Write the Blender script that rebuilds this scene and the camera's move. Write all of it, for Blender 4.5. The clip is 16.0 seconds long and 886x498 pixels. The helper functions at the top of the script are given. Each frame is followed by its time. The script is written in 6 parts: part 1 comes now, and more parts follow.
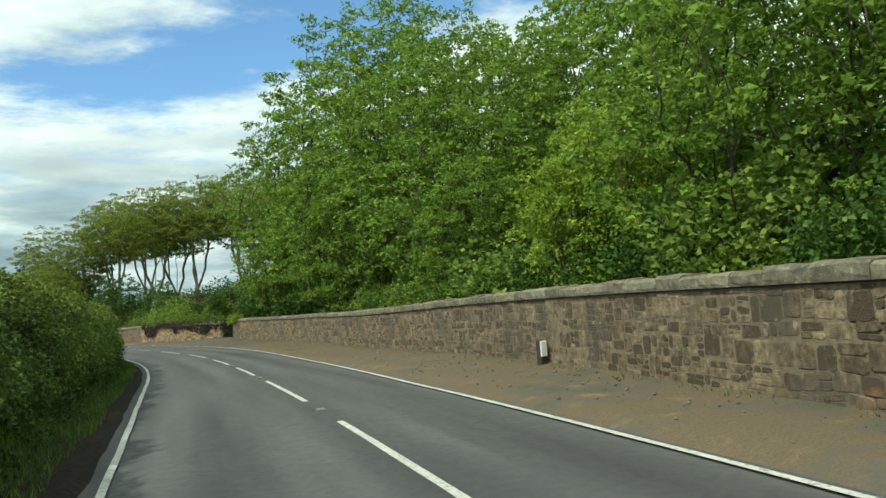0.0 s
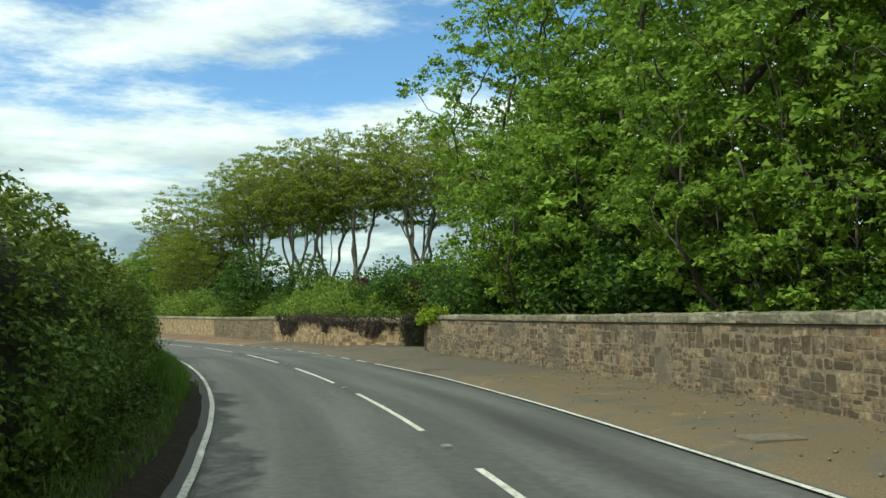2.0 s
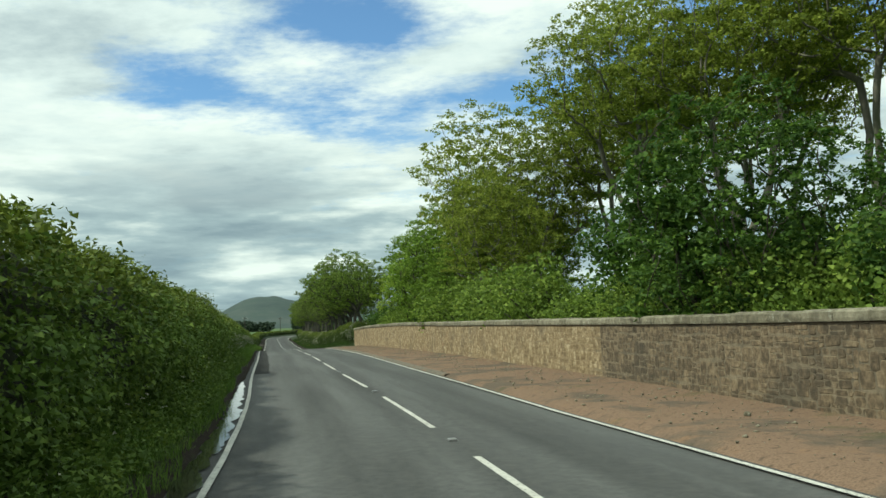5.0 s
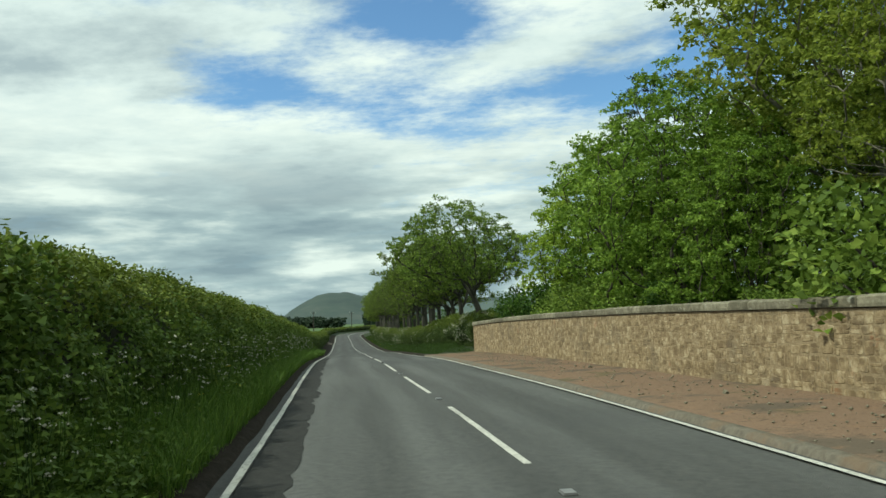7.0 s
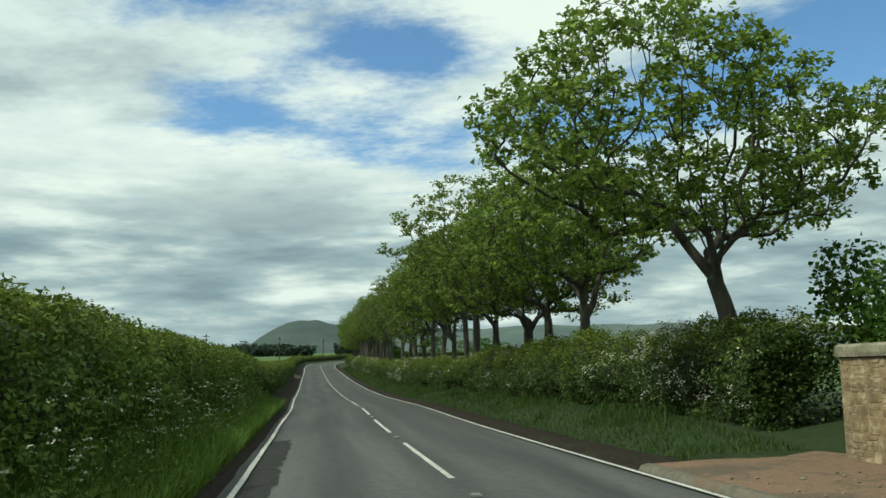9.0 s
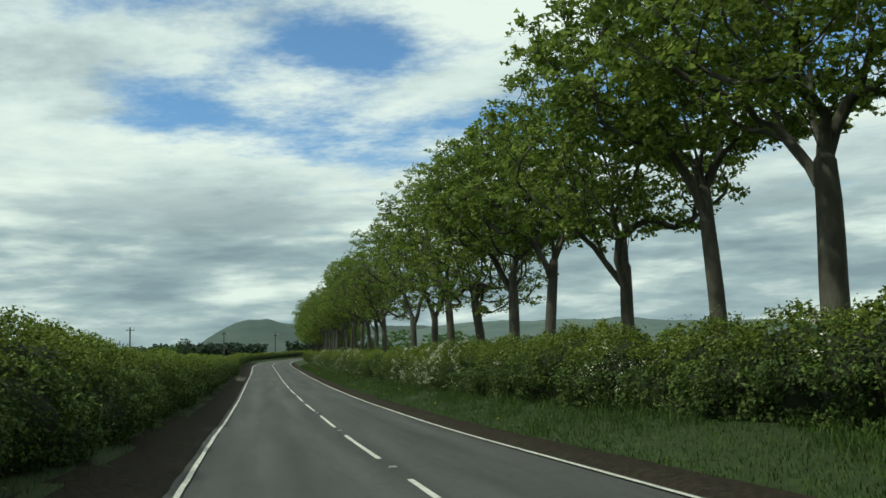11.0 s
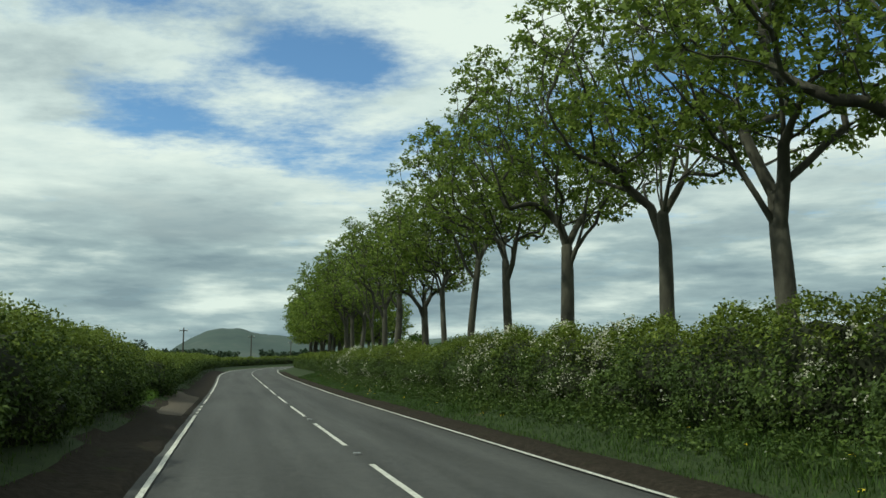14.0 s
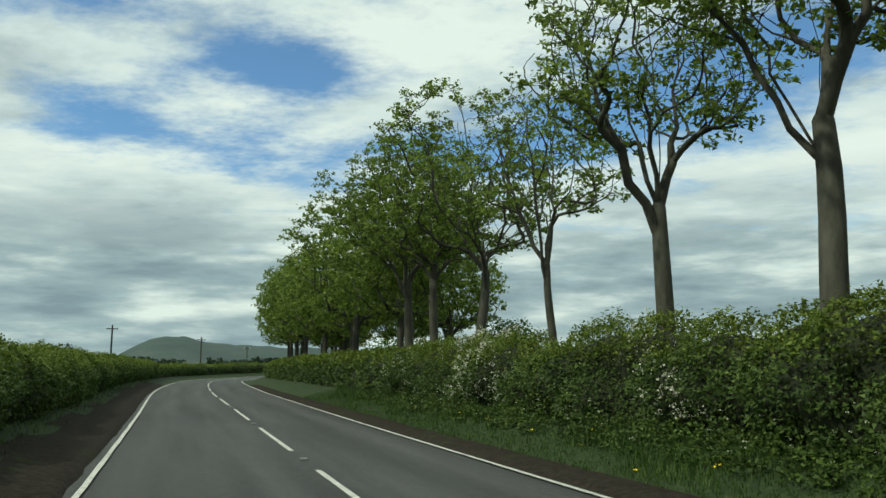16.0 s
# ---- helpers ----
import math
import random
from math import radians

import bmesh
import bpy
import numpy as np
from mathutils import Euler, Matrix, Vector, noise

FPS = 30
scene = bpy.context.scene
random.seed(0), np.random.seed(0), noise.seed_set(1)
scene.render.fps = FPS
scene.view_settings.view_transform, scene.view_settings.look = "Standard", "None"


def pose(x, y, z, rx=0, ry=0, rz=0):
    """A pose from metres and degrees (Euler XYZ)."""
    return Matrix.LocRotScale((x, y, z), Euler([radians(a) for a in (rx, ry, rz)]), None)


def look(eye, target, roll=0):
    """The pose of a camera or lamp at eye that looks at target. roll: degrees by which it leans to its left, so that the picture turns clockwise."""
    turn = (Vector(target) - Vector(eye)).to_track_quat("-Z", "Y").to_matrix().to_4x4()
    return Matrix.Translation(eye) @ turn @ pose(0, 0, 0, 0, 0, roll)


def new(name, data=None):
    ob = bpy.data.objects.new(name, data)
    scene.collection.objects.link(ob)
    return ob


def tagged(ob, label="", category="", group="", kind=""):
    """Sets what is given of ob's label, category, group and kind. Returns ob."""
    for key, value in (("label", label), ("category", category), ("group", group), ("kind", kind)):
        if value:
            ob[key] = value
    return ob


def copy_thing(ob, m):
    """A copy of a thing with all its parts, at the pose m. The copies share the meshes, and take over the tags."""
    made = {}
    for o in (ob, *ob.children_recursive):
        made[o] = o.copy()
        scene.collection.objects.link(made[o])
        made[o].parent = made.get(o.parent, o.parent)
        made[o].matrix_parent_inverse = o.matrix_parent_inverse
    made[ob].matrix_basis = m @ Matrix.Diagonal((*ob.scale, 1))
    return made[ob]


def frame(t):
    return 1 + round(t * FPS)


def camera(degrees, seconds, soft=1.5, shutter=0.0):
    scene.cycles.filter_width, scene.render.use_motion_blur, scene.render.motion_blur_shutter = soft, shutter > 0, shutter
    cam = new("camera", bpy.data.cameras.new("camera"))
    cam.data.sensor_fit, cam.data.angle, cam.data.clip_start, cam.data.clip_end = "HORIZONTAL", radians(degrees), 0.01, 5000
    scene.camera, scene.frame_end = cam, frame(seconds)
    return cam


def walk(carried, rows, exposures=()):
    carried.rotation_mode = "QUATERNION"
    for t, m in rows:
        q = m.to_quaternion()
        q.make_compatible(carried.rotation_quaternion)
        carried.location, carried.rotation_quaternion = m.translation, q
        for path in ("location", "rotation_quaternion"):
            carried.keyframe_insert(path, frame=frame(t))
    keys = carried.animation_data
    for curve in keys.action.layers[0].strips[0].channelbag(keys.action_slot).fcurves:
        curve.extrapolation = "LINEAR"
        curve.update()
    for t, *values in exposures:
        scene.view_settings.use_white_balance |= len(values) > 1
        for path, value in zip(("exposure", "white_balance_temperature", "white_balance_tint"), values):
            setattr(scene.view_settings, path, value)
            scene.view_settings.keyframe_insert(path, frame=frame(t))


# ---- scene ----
# ---------------------------------------------------------------- camera
PATH = [
    (0.0, -1.82, 0.02, 4.32, -14.81, 2.92, 4.92),
    (0.5, -2.29, 7.42, 4.26, -13.62, 1.47, 2.20),
    (1.0, -2.69, 14.86, 4.16, -11.54, 2.48, 2.44),
    (1.5, -3.07, 22.21, 3.99, -8.58, 3.55, 2.48),
    (2.0, -3.58, 29.32, 3.80, -4.93, 4.21, 0.51),
    (2.5, -4.26, 36.48, 3.66, -0.76, 3.51, 0.03),
    (3.0, -5.29, 43.40, 3.58, 3.13, 3.85, -1.75),
    (3.5, -6.72, 50.38, 3.51, 5.54, 3.88, -2.90),
    (4.0, -8.55, 57.21, 3.49, 8.17, 3.93, -0.33),
    (4.5, -10.84, 63.88, 3.49, 10.40, 4.36, 1.06),
    (5.0, -13.56, 71.03, 3.45, 15.48, 5.02, 2.01),
    (5.5, -16.74, 78.02, 3.36, 16.04, 5.01, 2.02),
    (6.0, -20.12, 84.94, 3.30, 17.38, 4.98, 2.04),
    (6.5, -23.73, 91.85, 3.30, 18.98, 4.94, 2.07),
    (7.0, -27.49, 98.94, 3.30, 20.32, 4.90, 2.09),
    (7.5, -31.29, 106.24, 3.28, 20.88, 4.89, 2.10),
    (8.0, -35.31, 113.55, 3.26, 20.87, 6.26, 0.57),
    (8.5, -39.26, 121.04, 3.20, 20.10, 6.47, 0.67),
    (9.0, -43.21, 128.69, 3.11, 18.27, 6.98, 0.91),
    (9.5, -47.14, 136.36, 2.93, 16.07, 7.59, 1.19),
    (10.0, -50.97, 143.94, 2.69, 14.24, 8.10, 1.43),
    (10.5, -54.68, 151.31, 2.46, 13.47, 8.32, 1.52),
    (11.0, -58.41, 158.46, 2.24, 14.98, 6.74, 1.77),
    (11.5, -62.30, 165.86, 2.00, 17.81, 6.23, 1.82),
    (12.0, -66.48, 173.87, 1.73, 18.75, 6.48, 0.88),
    (12.5, -70.58, 181.86, 1.50, 17.36, 5.74, 1.92),
    (13.0, -74.92, 190.07, 1.34, 14.79, 6.54, 1.10),
    (13.5, -78.96, 197.67, 1.23, 14.16, 7.39, -0.60),
    (14.0, -82.88, 205.27, 1.17, 13.07, 7.80, 0.11),
    (14.5, -87.01, 213.20, 1.12, 11.96, 8.38, 0.21),
    (15.0, -91.11, 221.21, 1.09, 13.75, 7.23, -0.23),
    (15.5, -95.29, 229.26, 1.07, 11.96, 7.82, -1.07),
    (16.0, -99.36, 237.32, 1.04, 9.58, 8.50, -0.12),
]
HEADING = [-1.8, -0.3, 1.2, 2.8, 3.5, 3.5, 5.5, 8.8, 13.4, 17.9, 22.1, 24.9, 26.6, 28.4, 27.6, 27.4, 28.1, 27.8, 27.7, 27.2, 27.0, 26.0, 27.4, 27.5, 27.1, 27.7, 27.4, 27.8, 27.4, 27.3, 27.3, 27.1, 27.2, 27.5, 27.5, 27.9, 27.6, 26.4]
LEVEL = [2.97, 2.86, 2.69, 2.21, 2.00, 2.00, 1.79, 1.81, 1.76, 1.60, 1.09, 0.60, 0.05, -0.25, -0.37, -0.42, -0.47, -0.37, -0.19, -0.05]
LEFT_EDGE = [2.52, 2.72, 2.95, 2.99, 2.90, 2.83, 3.20, 3.09, 3.17, 3.14, 3.11]
RIGHT_EDGE = [2.21, 2.14, 2.97, 2.46, 2.76, 2.61, 2.69, 2.81, 2.90, 2.88, 3.09]

cam = camera(56.6, 16.0, soft=1.5, shutter=0.008)
walk(cam, [(t, pose(x, y, z, 90 + pitch, roll, yaw)) for t, x, y, z, yaw, pitch, roll in PATH],
     exposures=[(0.0, 0.27, 6500, -10), (0.9, 0.40, 6500, -10), (1.5, 0.36, 6500, -10), (3.5, 0.16, 6500, -10), (5.0, 0.10, 6500, -10), (9.0, -0.05, 6500, -10), (16.0, -0.15, 6500, -10)])

# ---------------------------------------------------------------- sky and sun
SUN_AZ, SUN_EL = 128.0, 50.0      # degrees to the left of +y, and up
sun_dir = Vector((-math.sin(radians(SUN_AZ)) * math.cos(radians(SUN_EL)),
                  math.cos(radians(SUN_AZ)) * math.cos(radians(SUN_EL)), math.sin(radians(SUN_EL))))
sun = new("sun", bpy.data.lights.new("sun", "SUN"))
sun.data.energy, sun.data.angle, sun.data.color = 3.6, radians(1.5), (1.0, 0.93, 0.82)
sun.matrix_world = look((0, 0, 60), Vector((0, 0, 60)) - sun_dir)


def nodes_of(tree):
    tree.nodes.clear()

    def add(kind, **sets):
        n = tree.nodes.new(kind)
        for key, value in sets.items():
            n.inputs[key.replace("_", " ")].default_value = value
        return n
    return add, tree.links.new


world = bpy.data.worlds.new("world")
scene.world = world
world.use_nodes = True
add, link = nodes_of(world.node_tree)
sky = add("ShaderNodeTexSky")
sky.sky_type, sky.sun_disc = "NISHITA", False
sky.sun_elevation, sky.sun_rotation = radians(SUN_EL), radians(-SUN_AZ)
sky.altitude, sky.air_density, sky.dust_density, sky.ozone_density = 50, 1.0, 0.6, 2.0
coord = add("ShaderNodeTexCoord")
split = add("ShaderNodeSeparateXYZ")
link(coord.outputs["Generated"], split.inputs[0])


def calc(op, a, b=None, c=None, clamp=False):
    n = add("ShaderNodeMath")
    n.operation, n.use_clamp = op, clamp
    for i, v in enumerate((a, b, c)):
        if v is None:
            continue
        if isinstance(v, (int, float)):
            n.inputs[i].default_value = v
        else:
            link(v, n.inputs[i])
    return n.outputs[0]


# the cloud deck lies on a plane overhead: direction / height
zz = calc("ADD", calc("MAXIMUM", split.outputs[2], 0.0), 0.10)
px = calc("DIVIDE", split.outputs[0], zz)
py = calc("DIVIDE", split.outputs[1], zz)
deck = add("ShaderNodeCombineXYZ")
link(px, deck.inputs[0])
link(py, deck.inputs[1])


def cloud_noise(scale, detail, rough, shift, dist=0.0):
    m = add("ShaderNodeMapping")
    m.inputs["Location"].default_value = shift
    m.inputs["Rotation"].default_value = (0, 0, radians(-25))
    m.inputs["Scale"].default_value = (1.0, 1.25, 1.0)
    link(deck.outputs[0], m.inputs[0])
    n = add("ShaderNodeTexNoise", Scale=scale, Detail=detail, Roughness=rough, Distortion=dist)
    link(m.outputs[0], n.inputs["Vector"])
    return n.outputs["Fac"]


big = cloud_noise(0.55, 8.0, 0.62, (3.1, 1.7, 0.4), 0.0)
fine = cloud_noise(2.6, 8.0, 0.66, (7.3, 2.2, 1.1), 0.0)
# low down, banks seen from the side: direction and height, drawn out sideways
bank = add("ShaderNodeCombineXYZ")
link(calc("MULTIPLY", calc("ARCTAN2", calc("MULTIPLY", split.outputs[0], -1.0), split.outputs[1]), 1.0), bank.inputs[0])
link(calc("MULTIPLY", calc("ARCSINE", split.outputs[2]), 4.6), bank.inputs[1])
bank_n = add("ShaderNodeTexNoise", Scale=4.6, Detail=8.0, Roughness=0.55, Distortion=0.0)
link(bank.outputs[0], bank_n.inputs["Vector"])
shade_n = cloud_noise(0.8, 5.0, 0.52, (1.3, 9.2, 4.0), 0.0)


def gap(az, el, w_az, w_el, depth):
    """An opening of blue in the cloud deck round one direction (degrees)."""
    ax = calc("ARCTAN2", calc("MULTIPLY", split.outputs[0], -1.0), split.outputs[1])
    e_ = calc("ARCSINE", split.outputs[2])
    u = calc("DIVIDE", calc("SUBTRACT", ax, radians(az)), radians(w_az))
    v = calc("DIVIDE", calc("SUBTRACT", e_, radians(el)), radians(w_el))
    r = calc("ADD", calc("MULTIPLY", u, u), calc("MULTIPLY", v, v))
    return calc("MULTIPLY", calc("POWER", 2.718, calc("MULTIPLY", r, -1.0)), depth)


cover = calc("ADD", calc("MULTIPLY", big, 0.60), calc("MULTIPLY", fine, 0.62))
holes = None
for g in ((21.5, 20.8, 6.0, 2.8, 0.30), (31.5, 16.0, 7.5, 2.6, 0.24), (20.5, 14.3, 7.0, 2.0, 0.24),
          (8.5, 14.8, 8.0, 2.2, 0.26), (-4.0, 17.5, 8.0, 3.2, 0.28), (-14, 21, 9, 3, 0.26), (35, 25, 7, 3, 0.22)):
    h_ = gap(*g)
    holes = h_ if holes is None else calc("ADD", holes, h_)
density = calc("SUBTRACT", calc("ADD", cover, 0.02), holes)
ramp = add("ShaderNodeMapRange")
ramp.interpolation_type = "SMOOTHSTEP"
ramp.inputs["From Min"].default_value, ramp.inputs["From Max"].default_value = 0.36, 0.60
link(density, ramp.inputs[0])
# near the horizon the deck closes
low = add("ShaderNodeMapRange")
low.inputs["From Min"].default_value, low.inputs["From Max"].default_value = 0.24, 0.13
link(split.outputs[2], low.inputs[0])
alpha = calc("MAXIMUM", ramp.outputs[0], calc("MULTIPLY", low.outputs[0], 0.95))
low_tone = add("ShaderNodeValToRGB")
low_tone.color_ramp.elements[0].position, low_tone.color_ramp.elements[0].color = 0.38, (0.28, 0.35, 0.42, 1)
low_tone.color_ramp.elements[1].position, low_tone.color_ramp.elements[1].color = 0.64, (0.90, 0.93, 0.93, 1)
low_mid = low_tone.color_ramp.elements.new(0.50)
low_mid.color = (0.43, 0.51, 0.57, 1)
link(bank_n.outputs["Fac"], low_tone.inputs[0])
tone = add("ShaderNodeValToRGB")
tone.color_ramp.elements[0].position, tone.color_ramp.elements[0].color = 0.36, (0.45, 0.51, 0.58, 1)
tone.color_ramp.elements[1].position, tone.color_ramp.elements[1].color = 0.58, (0.95, 0.965, 0.97, 1)
mid_tone = tone.color_ramp.elements.new(0.48)
mid_tone.color = (0.78, 0.83, 0.87, 1)
link(calc("ADD", calc("MULTIPLY", shade_n, 0.70), calc("MULTIPLY", cloud_noise(3.2, 7.0, 0.62, (2.3, 5.2, 2.0), 0.0), 0.34)), tone.inputs[0])
sky_gain = add("ShaderNodeMix")
sky_gain.data_type, sky_gain.blend_type = "RGBA", "MULTIPLY"
sky_gain.inputs[0].default_value = 1.0
link(sky.outputs[0], sky_gain.inputs[6])
sky_gain.inputs[7].default_value = (0.115, 0.135, 0.160, 1)
mixed = add("ShaderNodeMix")
mixed.data_type = "RGBA"
link(alpha, mixed.inputs[0])
link(sky_gain.outputs[2], mixed.inputs[6])
cloud = add("ShaderNodeMix")
cloud.data_type = "RGBA"
link(low.outputs[0], cloud.inputs[0])
link(tone.outputs[0], cloud.inputs[6])
link(low_tone.outputs[0], cloud.inputs[7])
link(cloud.outputs[2], mixed.inputs[7])
back = add("ShaderNodeBackground", Strength=1.0)
link(mixed.outputs[2], back.inputs[0])
out = add("ShaderNodeOutputWorld")
link(back.outputs[0], out.inputs[0])


# ---------------------------------------------------------------- materials
def material(name, colours, rough=0.85, scale=4.0, detail=6.0, bump=0.3, bump_scale=30.0, island=0.0, thing=0.0,
             spots=None, translucent=0.0, spec=0.3, stretch=(1, 1, 1), metal=0.0, contrast=1.0):
    """A procedural surface. colours: two to four along a noise; island, thing: how far each piece differs in brightness;
    spots: (colour, scale, threshold, amount) for stains of their own shape."""
    m = bpy.data.materials.new(name)
    m.use_nodes = True
    add, link = nodes_of(m.node_tree)
    tc = add("ShaderNodeTexCoord")
    mp = add("ShaderNodeMapping")
    mp.inputs["Scale"].default_value = stretch
    link(tc.outputs["Object"], mp.inputs[0])
    n1 = add("ShaderNodeTexNoise", Scale=scale, Detail=detail, Roughness=0.65)
    link(mp.outputs[0], n1.inputs["Vector"])
    fac = n1.outputs["Fac"]

    def mathn(op, a, b):
        q = add("ShaderNodeMath")
        q.operation = op
        for i, v in enumerate((a, b)):
            if isinstance(v, (int, float)):
                q.inputs[i].default_value = v
            else:
                link(v, q.inputs[i])
        return q.outputs[0]
    if contrast != 1.0:
        fac = mathn("ADD", mathn("MULTIPLY", mathn("SUBTRACT", fac, 0.5), contrast), 0.5)
    rnd = None
    if island:
        rnd = add("ShaderNodeNewGeometry").outputs["Random Per Island"]
    if thing:
        rnd = add("ShaderNodeObjectInfo").outputs["Random"]
    amount = island or thing
    if rnd is not None:
        fac = mathn("ADD", mathn("MULTIPLY", fac, 1.0 - 0.6 * amount), mathn("MULTIPLY", mathn("SUBTRACT", rnd, 0.2), 0.6 * amount))
    r = add("ShaderNodeValToRGB")
    el = r.color_ramp.elements
    lo, hi = 0.30, 0.70
    el[0].position, el[0].color = lo, (*colours[0], 1)
    el[1].position, el[1].color = hi, (*colours[-1], 1)
    for i, c in enumerate(colours[1:-1]):
        e = el.new(lo + (hi - lo) * (i + 1) / (len(colours) - 1))
        e.color = (*c, 1)
    link(fac, r.inputs[0])
    col = r.outputs[0]
    for colour, sc, th, am in spots or ():
        n2 = add("ShaderNodeTexNoise", Scale=sc, Detail=5.0, Roughness=0.6)
        link(mp.outputs[0], n2.inputs["Vector"])
        s = add("ShaderNodeMapRange")
        s.inputs["From Min"].default_value, s.inputs["From Max"].default_value = th, th + 0.10
        s.inputs["To Max"].default_value = am
        link(n2.outputs["Fac"], s.inputs[0])
        mx = add("ShaderNodeMix")
        mx.data_type = "RGBA"
        link(s.outputs[0], mx.inputs[0])
        link(col, mx.inputs[6])
        mx.inputs[7].default_value = (*colour, 1)
        col = mx.outputs[2]
    b = add("ShaderNodeBsdfPrincipled", Roughness=rough, Metallic=metal)
    b.inputs["Specular IOR Level"].default_value = spec
    link(col, b.inputs["Base Color"])
    if bump:
        n3 = add("ShaderNodeTexNoise", Scale=bump_scale, Detail=4.0, Roughness=0.6)
        link(mp.outputs[0], n3.inputs["Vector"])
        bp = add("ShaderNodeBump", Strength=bump, Distance=0.02)
        link(n3.outputs["Fac"], bp.inputs["Height"])
        link(bp.outputs[0], b.inputs["Normal"])
    o = add("ShaderNodeOutputMaterial")
    if translucent:
        t = add("ShaderNodeBsdfTranslucent")
        link(col, t.inputs[0])
        mix = add("ShaderNodeMixShader")
        mix.inputs[0].default_value = translucent
        link(b.outputs[0], mix.inputs[1])
        link(t.outputs[0], mix.inputs[2])
        link(mix.outputs[0], o.inputs[0])
    else:
        link(b.outputs[0], o.inputs[0])
    return m


ASPHALT = material("asphalt", [(0.044, 0.046, 0.047), (0.060, 0.062, 0.062), (0.077, 0.077, 0.075)], 0.84, 9, 9, 0.5, 120,
                   spots=[((0.13, 0.13, 0.12), 70, 0.64, 0.5), ((0.026, 0.027, 0.028), 55, 0.63, 0.5), ((0.044, 0.046, 0.048), 0.12, 0.56, 0.45)])


def wheel_tracks(m):
    """The worn, paler bands where tyres run: follows the road mesh's own 'across' values."""
    t = m.node_tree
    bs = next(n for n in t.nodes if n.type == "BSDF_PRINCIPLED")
    src = bs.inputs["Base Color"].links[0].from_socket
    at = t.nodes.new("ShaderNodeAttribute")
    at.attribute_name = "across"
    chain = at.outputs["Fac"]
    for op, v in (("ABSOLUTE", None), ("SUBTRACT", 0.72), ("MULTIPLY", 2 * math.pi / 1.5), ("COSINE", None), ("MULTIPLY", 0.13), ("ADD", 1.0)):
        q = t.nodes.new("ShaderNodeMath")
        q.operation = op
        t.links.new(chain, q.inputs[0])
        if v is not None:
            q.inputs[1].default_value = v
        chain = q.outputs[0]
    # long worn streaks down the lanes
    al = t.nodes.new("ShaderNodeAttribute")
    al.attribute_name = "along"
    vec = t.nodes.new("ShaderNodeCombineXYZ")
    t.links.new(at.outputs["Fac"], vec.inputs[0])
    lm = t.nodes.new("ShaderNodeMath")
    lm.operation = "MULTIPLY"
    lm.inputs[1].default_value = 0.055
    t.links.new(al.outputs["Fac"], lm.inputs[0])
    t.links.new(lm.outputs[0], vec.inputs[1])
    ns = t.nodes.new("ShaderNodeTexNoise")
    ns.inputs["Scale"].default_value, ns.inputs["Detail"].default_value = 1.6, 6.0
    t.links.new(vec.outputs[0], ns.inputs["Vector"])
    mr = t.nodes.new("ShaderNodeMapRange")
    for key, val in (("From Min", 0.30), ("From Max", 0.70), ("To Min", 0.72), ("To Max", 1.28)):
        mr.inputs[key].default_value = val
    t.links.new(ns.outputs["Fac"], mr.inputs[0])
    # sun and cloud painted into the asphalt: paler along the wall, darker beyond
    sun_to_cloud = t.nodes.new("ShaderNodeMapRange")
    for key, val in (("From Min", 135), ("From Max", 190), ("To Min", 1.24), ("To Max", 0.84)):
        sun_to_cloud.inputs[key].default_value = val
    t.links.new(al.outputs["Fac"], sun_to_cloud.inputs[0])
    for factor in (mr.outputs[0], sun_to_cloud.outputs[0]):
        both = t.nodes.new("ShaderNodeMath")
        both.operation = "MULTIPLY"
        t.links.new(chain, both.inputs[0])
        t.links.new(factor, both.inputs[1])
        chain = both.outputs[0]
    mx = t.nodes.new("ShaderNodeVectorMath")
    mx.operation = "SCALE"
    t.links.new(src, mx.inputs[0])
    t.links.new(chain, mx.inputs["Scale"])
    t.links.new(mx.outputs[0], bs.inputs["Base Color"])


wheel_tracks(ASPHALT)
PATCH = material("asphalt patch", [(0.036, 0.037, 0.038), (0.052, 0.053, 0.053)], 0.8, 3, 6, 0.5, 90)
DARK_ASPHALT = material("dark edge asphalt", [(0.027, 0.028, 0.029), (0.038, 0.039, 0.039), (0.050, 0.050, 0.049)], 0.92, 9, 9, 0.5, 120, spec=0.06, spots=[((0.09, 0.09, 0.085), 60, 0.65, 0.5)])
PAINT = material("road paint", [(0.40, 0.40, 0.365), (0.57, 0.57, 0.53)], 0.75, 3, 6, 0.3, 60,
                 spots=[((0.13, 0.13, 0.125), 22, 0.53, 0.8), ((0.16, 0.16, 0.15), 1.2, 0.60, 0.55)])
GRAVEL = material("red gravel verge", [(0.115, 0.078, 0.055), (0.175, 0.119, 0.085), (0.225, 0.157, 0.112)], 0.95, 38, 8, 0.3, 120, spec=0.06,
                  spots=[((0.085, 0.076, 0.062), 0.7, 0.50, 0.75), ((0.06, 0.075, 0.03), 0.9, 0.60, 0.5), ((0.22, 0.135, 0.085), 2.1, 0.60, 0.6), ((0.34, 0.26, 0.2), 30, 0.66, 0.6), ((0.055, 0.043, 0.034), 9, 0.57, 0.65)])
SILT = material("sandy silt", [(0.088, 0.069, 0.046), (0.125, 0.098, 0.066), (0.162, 0.128, 0.086)], 0.95, 38, 8, 0.4, 120, spec=0.06,
                spots=[((0.095, 0.09, 0.08), 0.9, 0.50, 0.7), ((0.07, 0.085, 0.03), 0.9, 0.60, 0.5), ((0.21, 0.155, 0.09), 1.7, 0.60, 0.6), ((0.28, 0.22, 0.16), 30, 0.66, 0.6)])
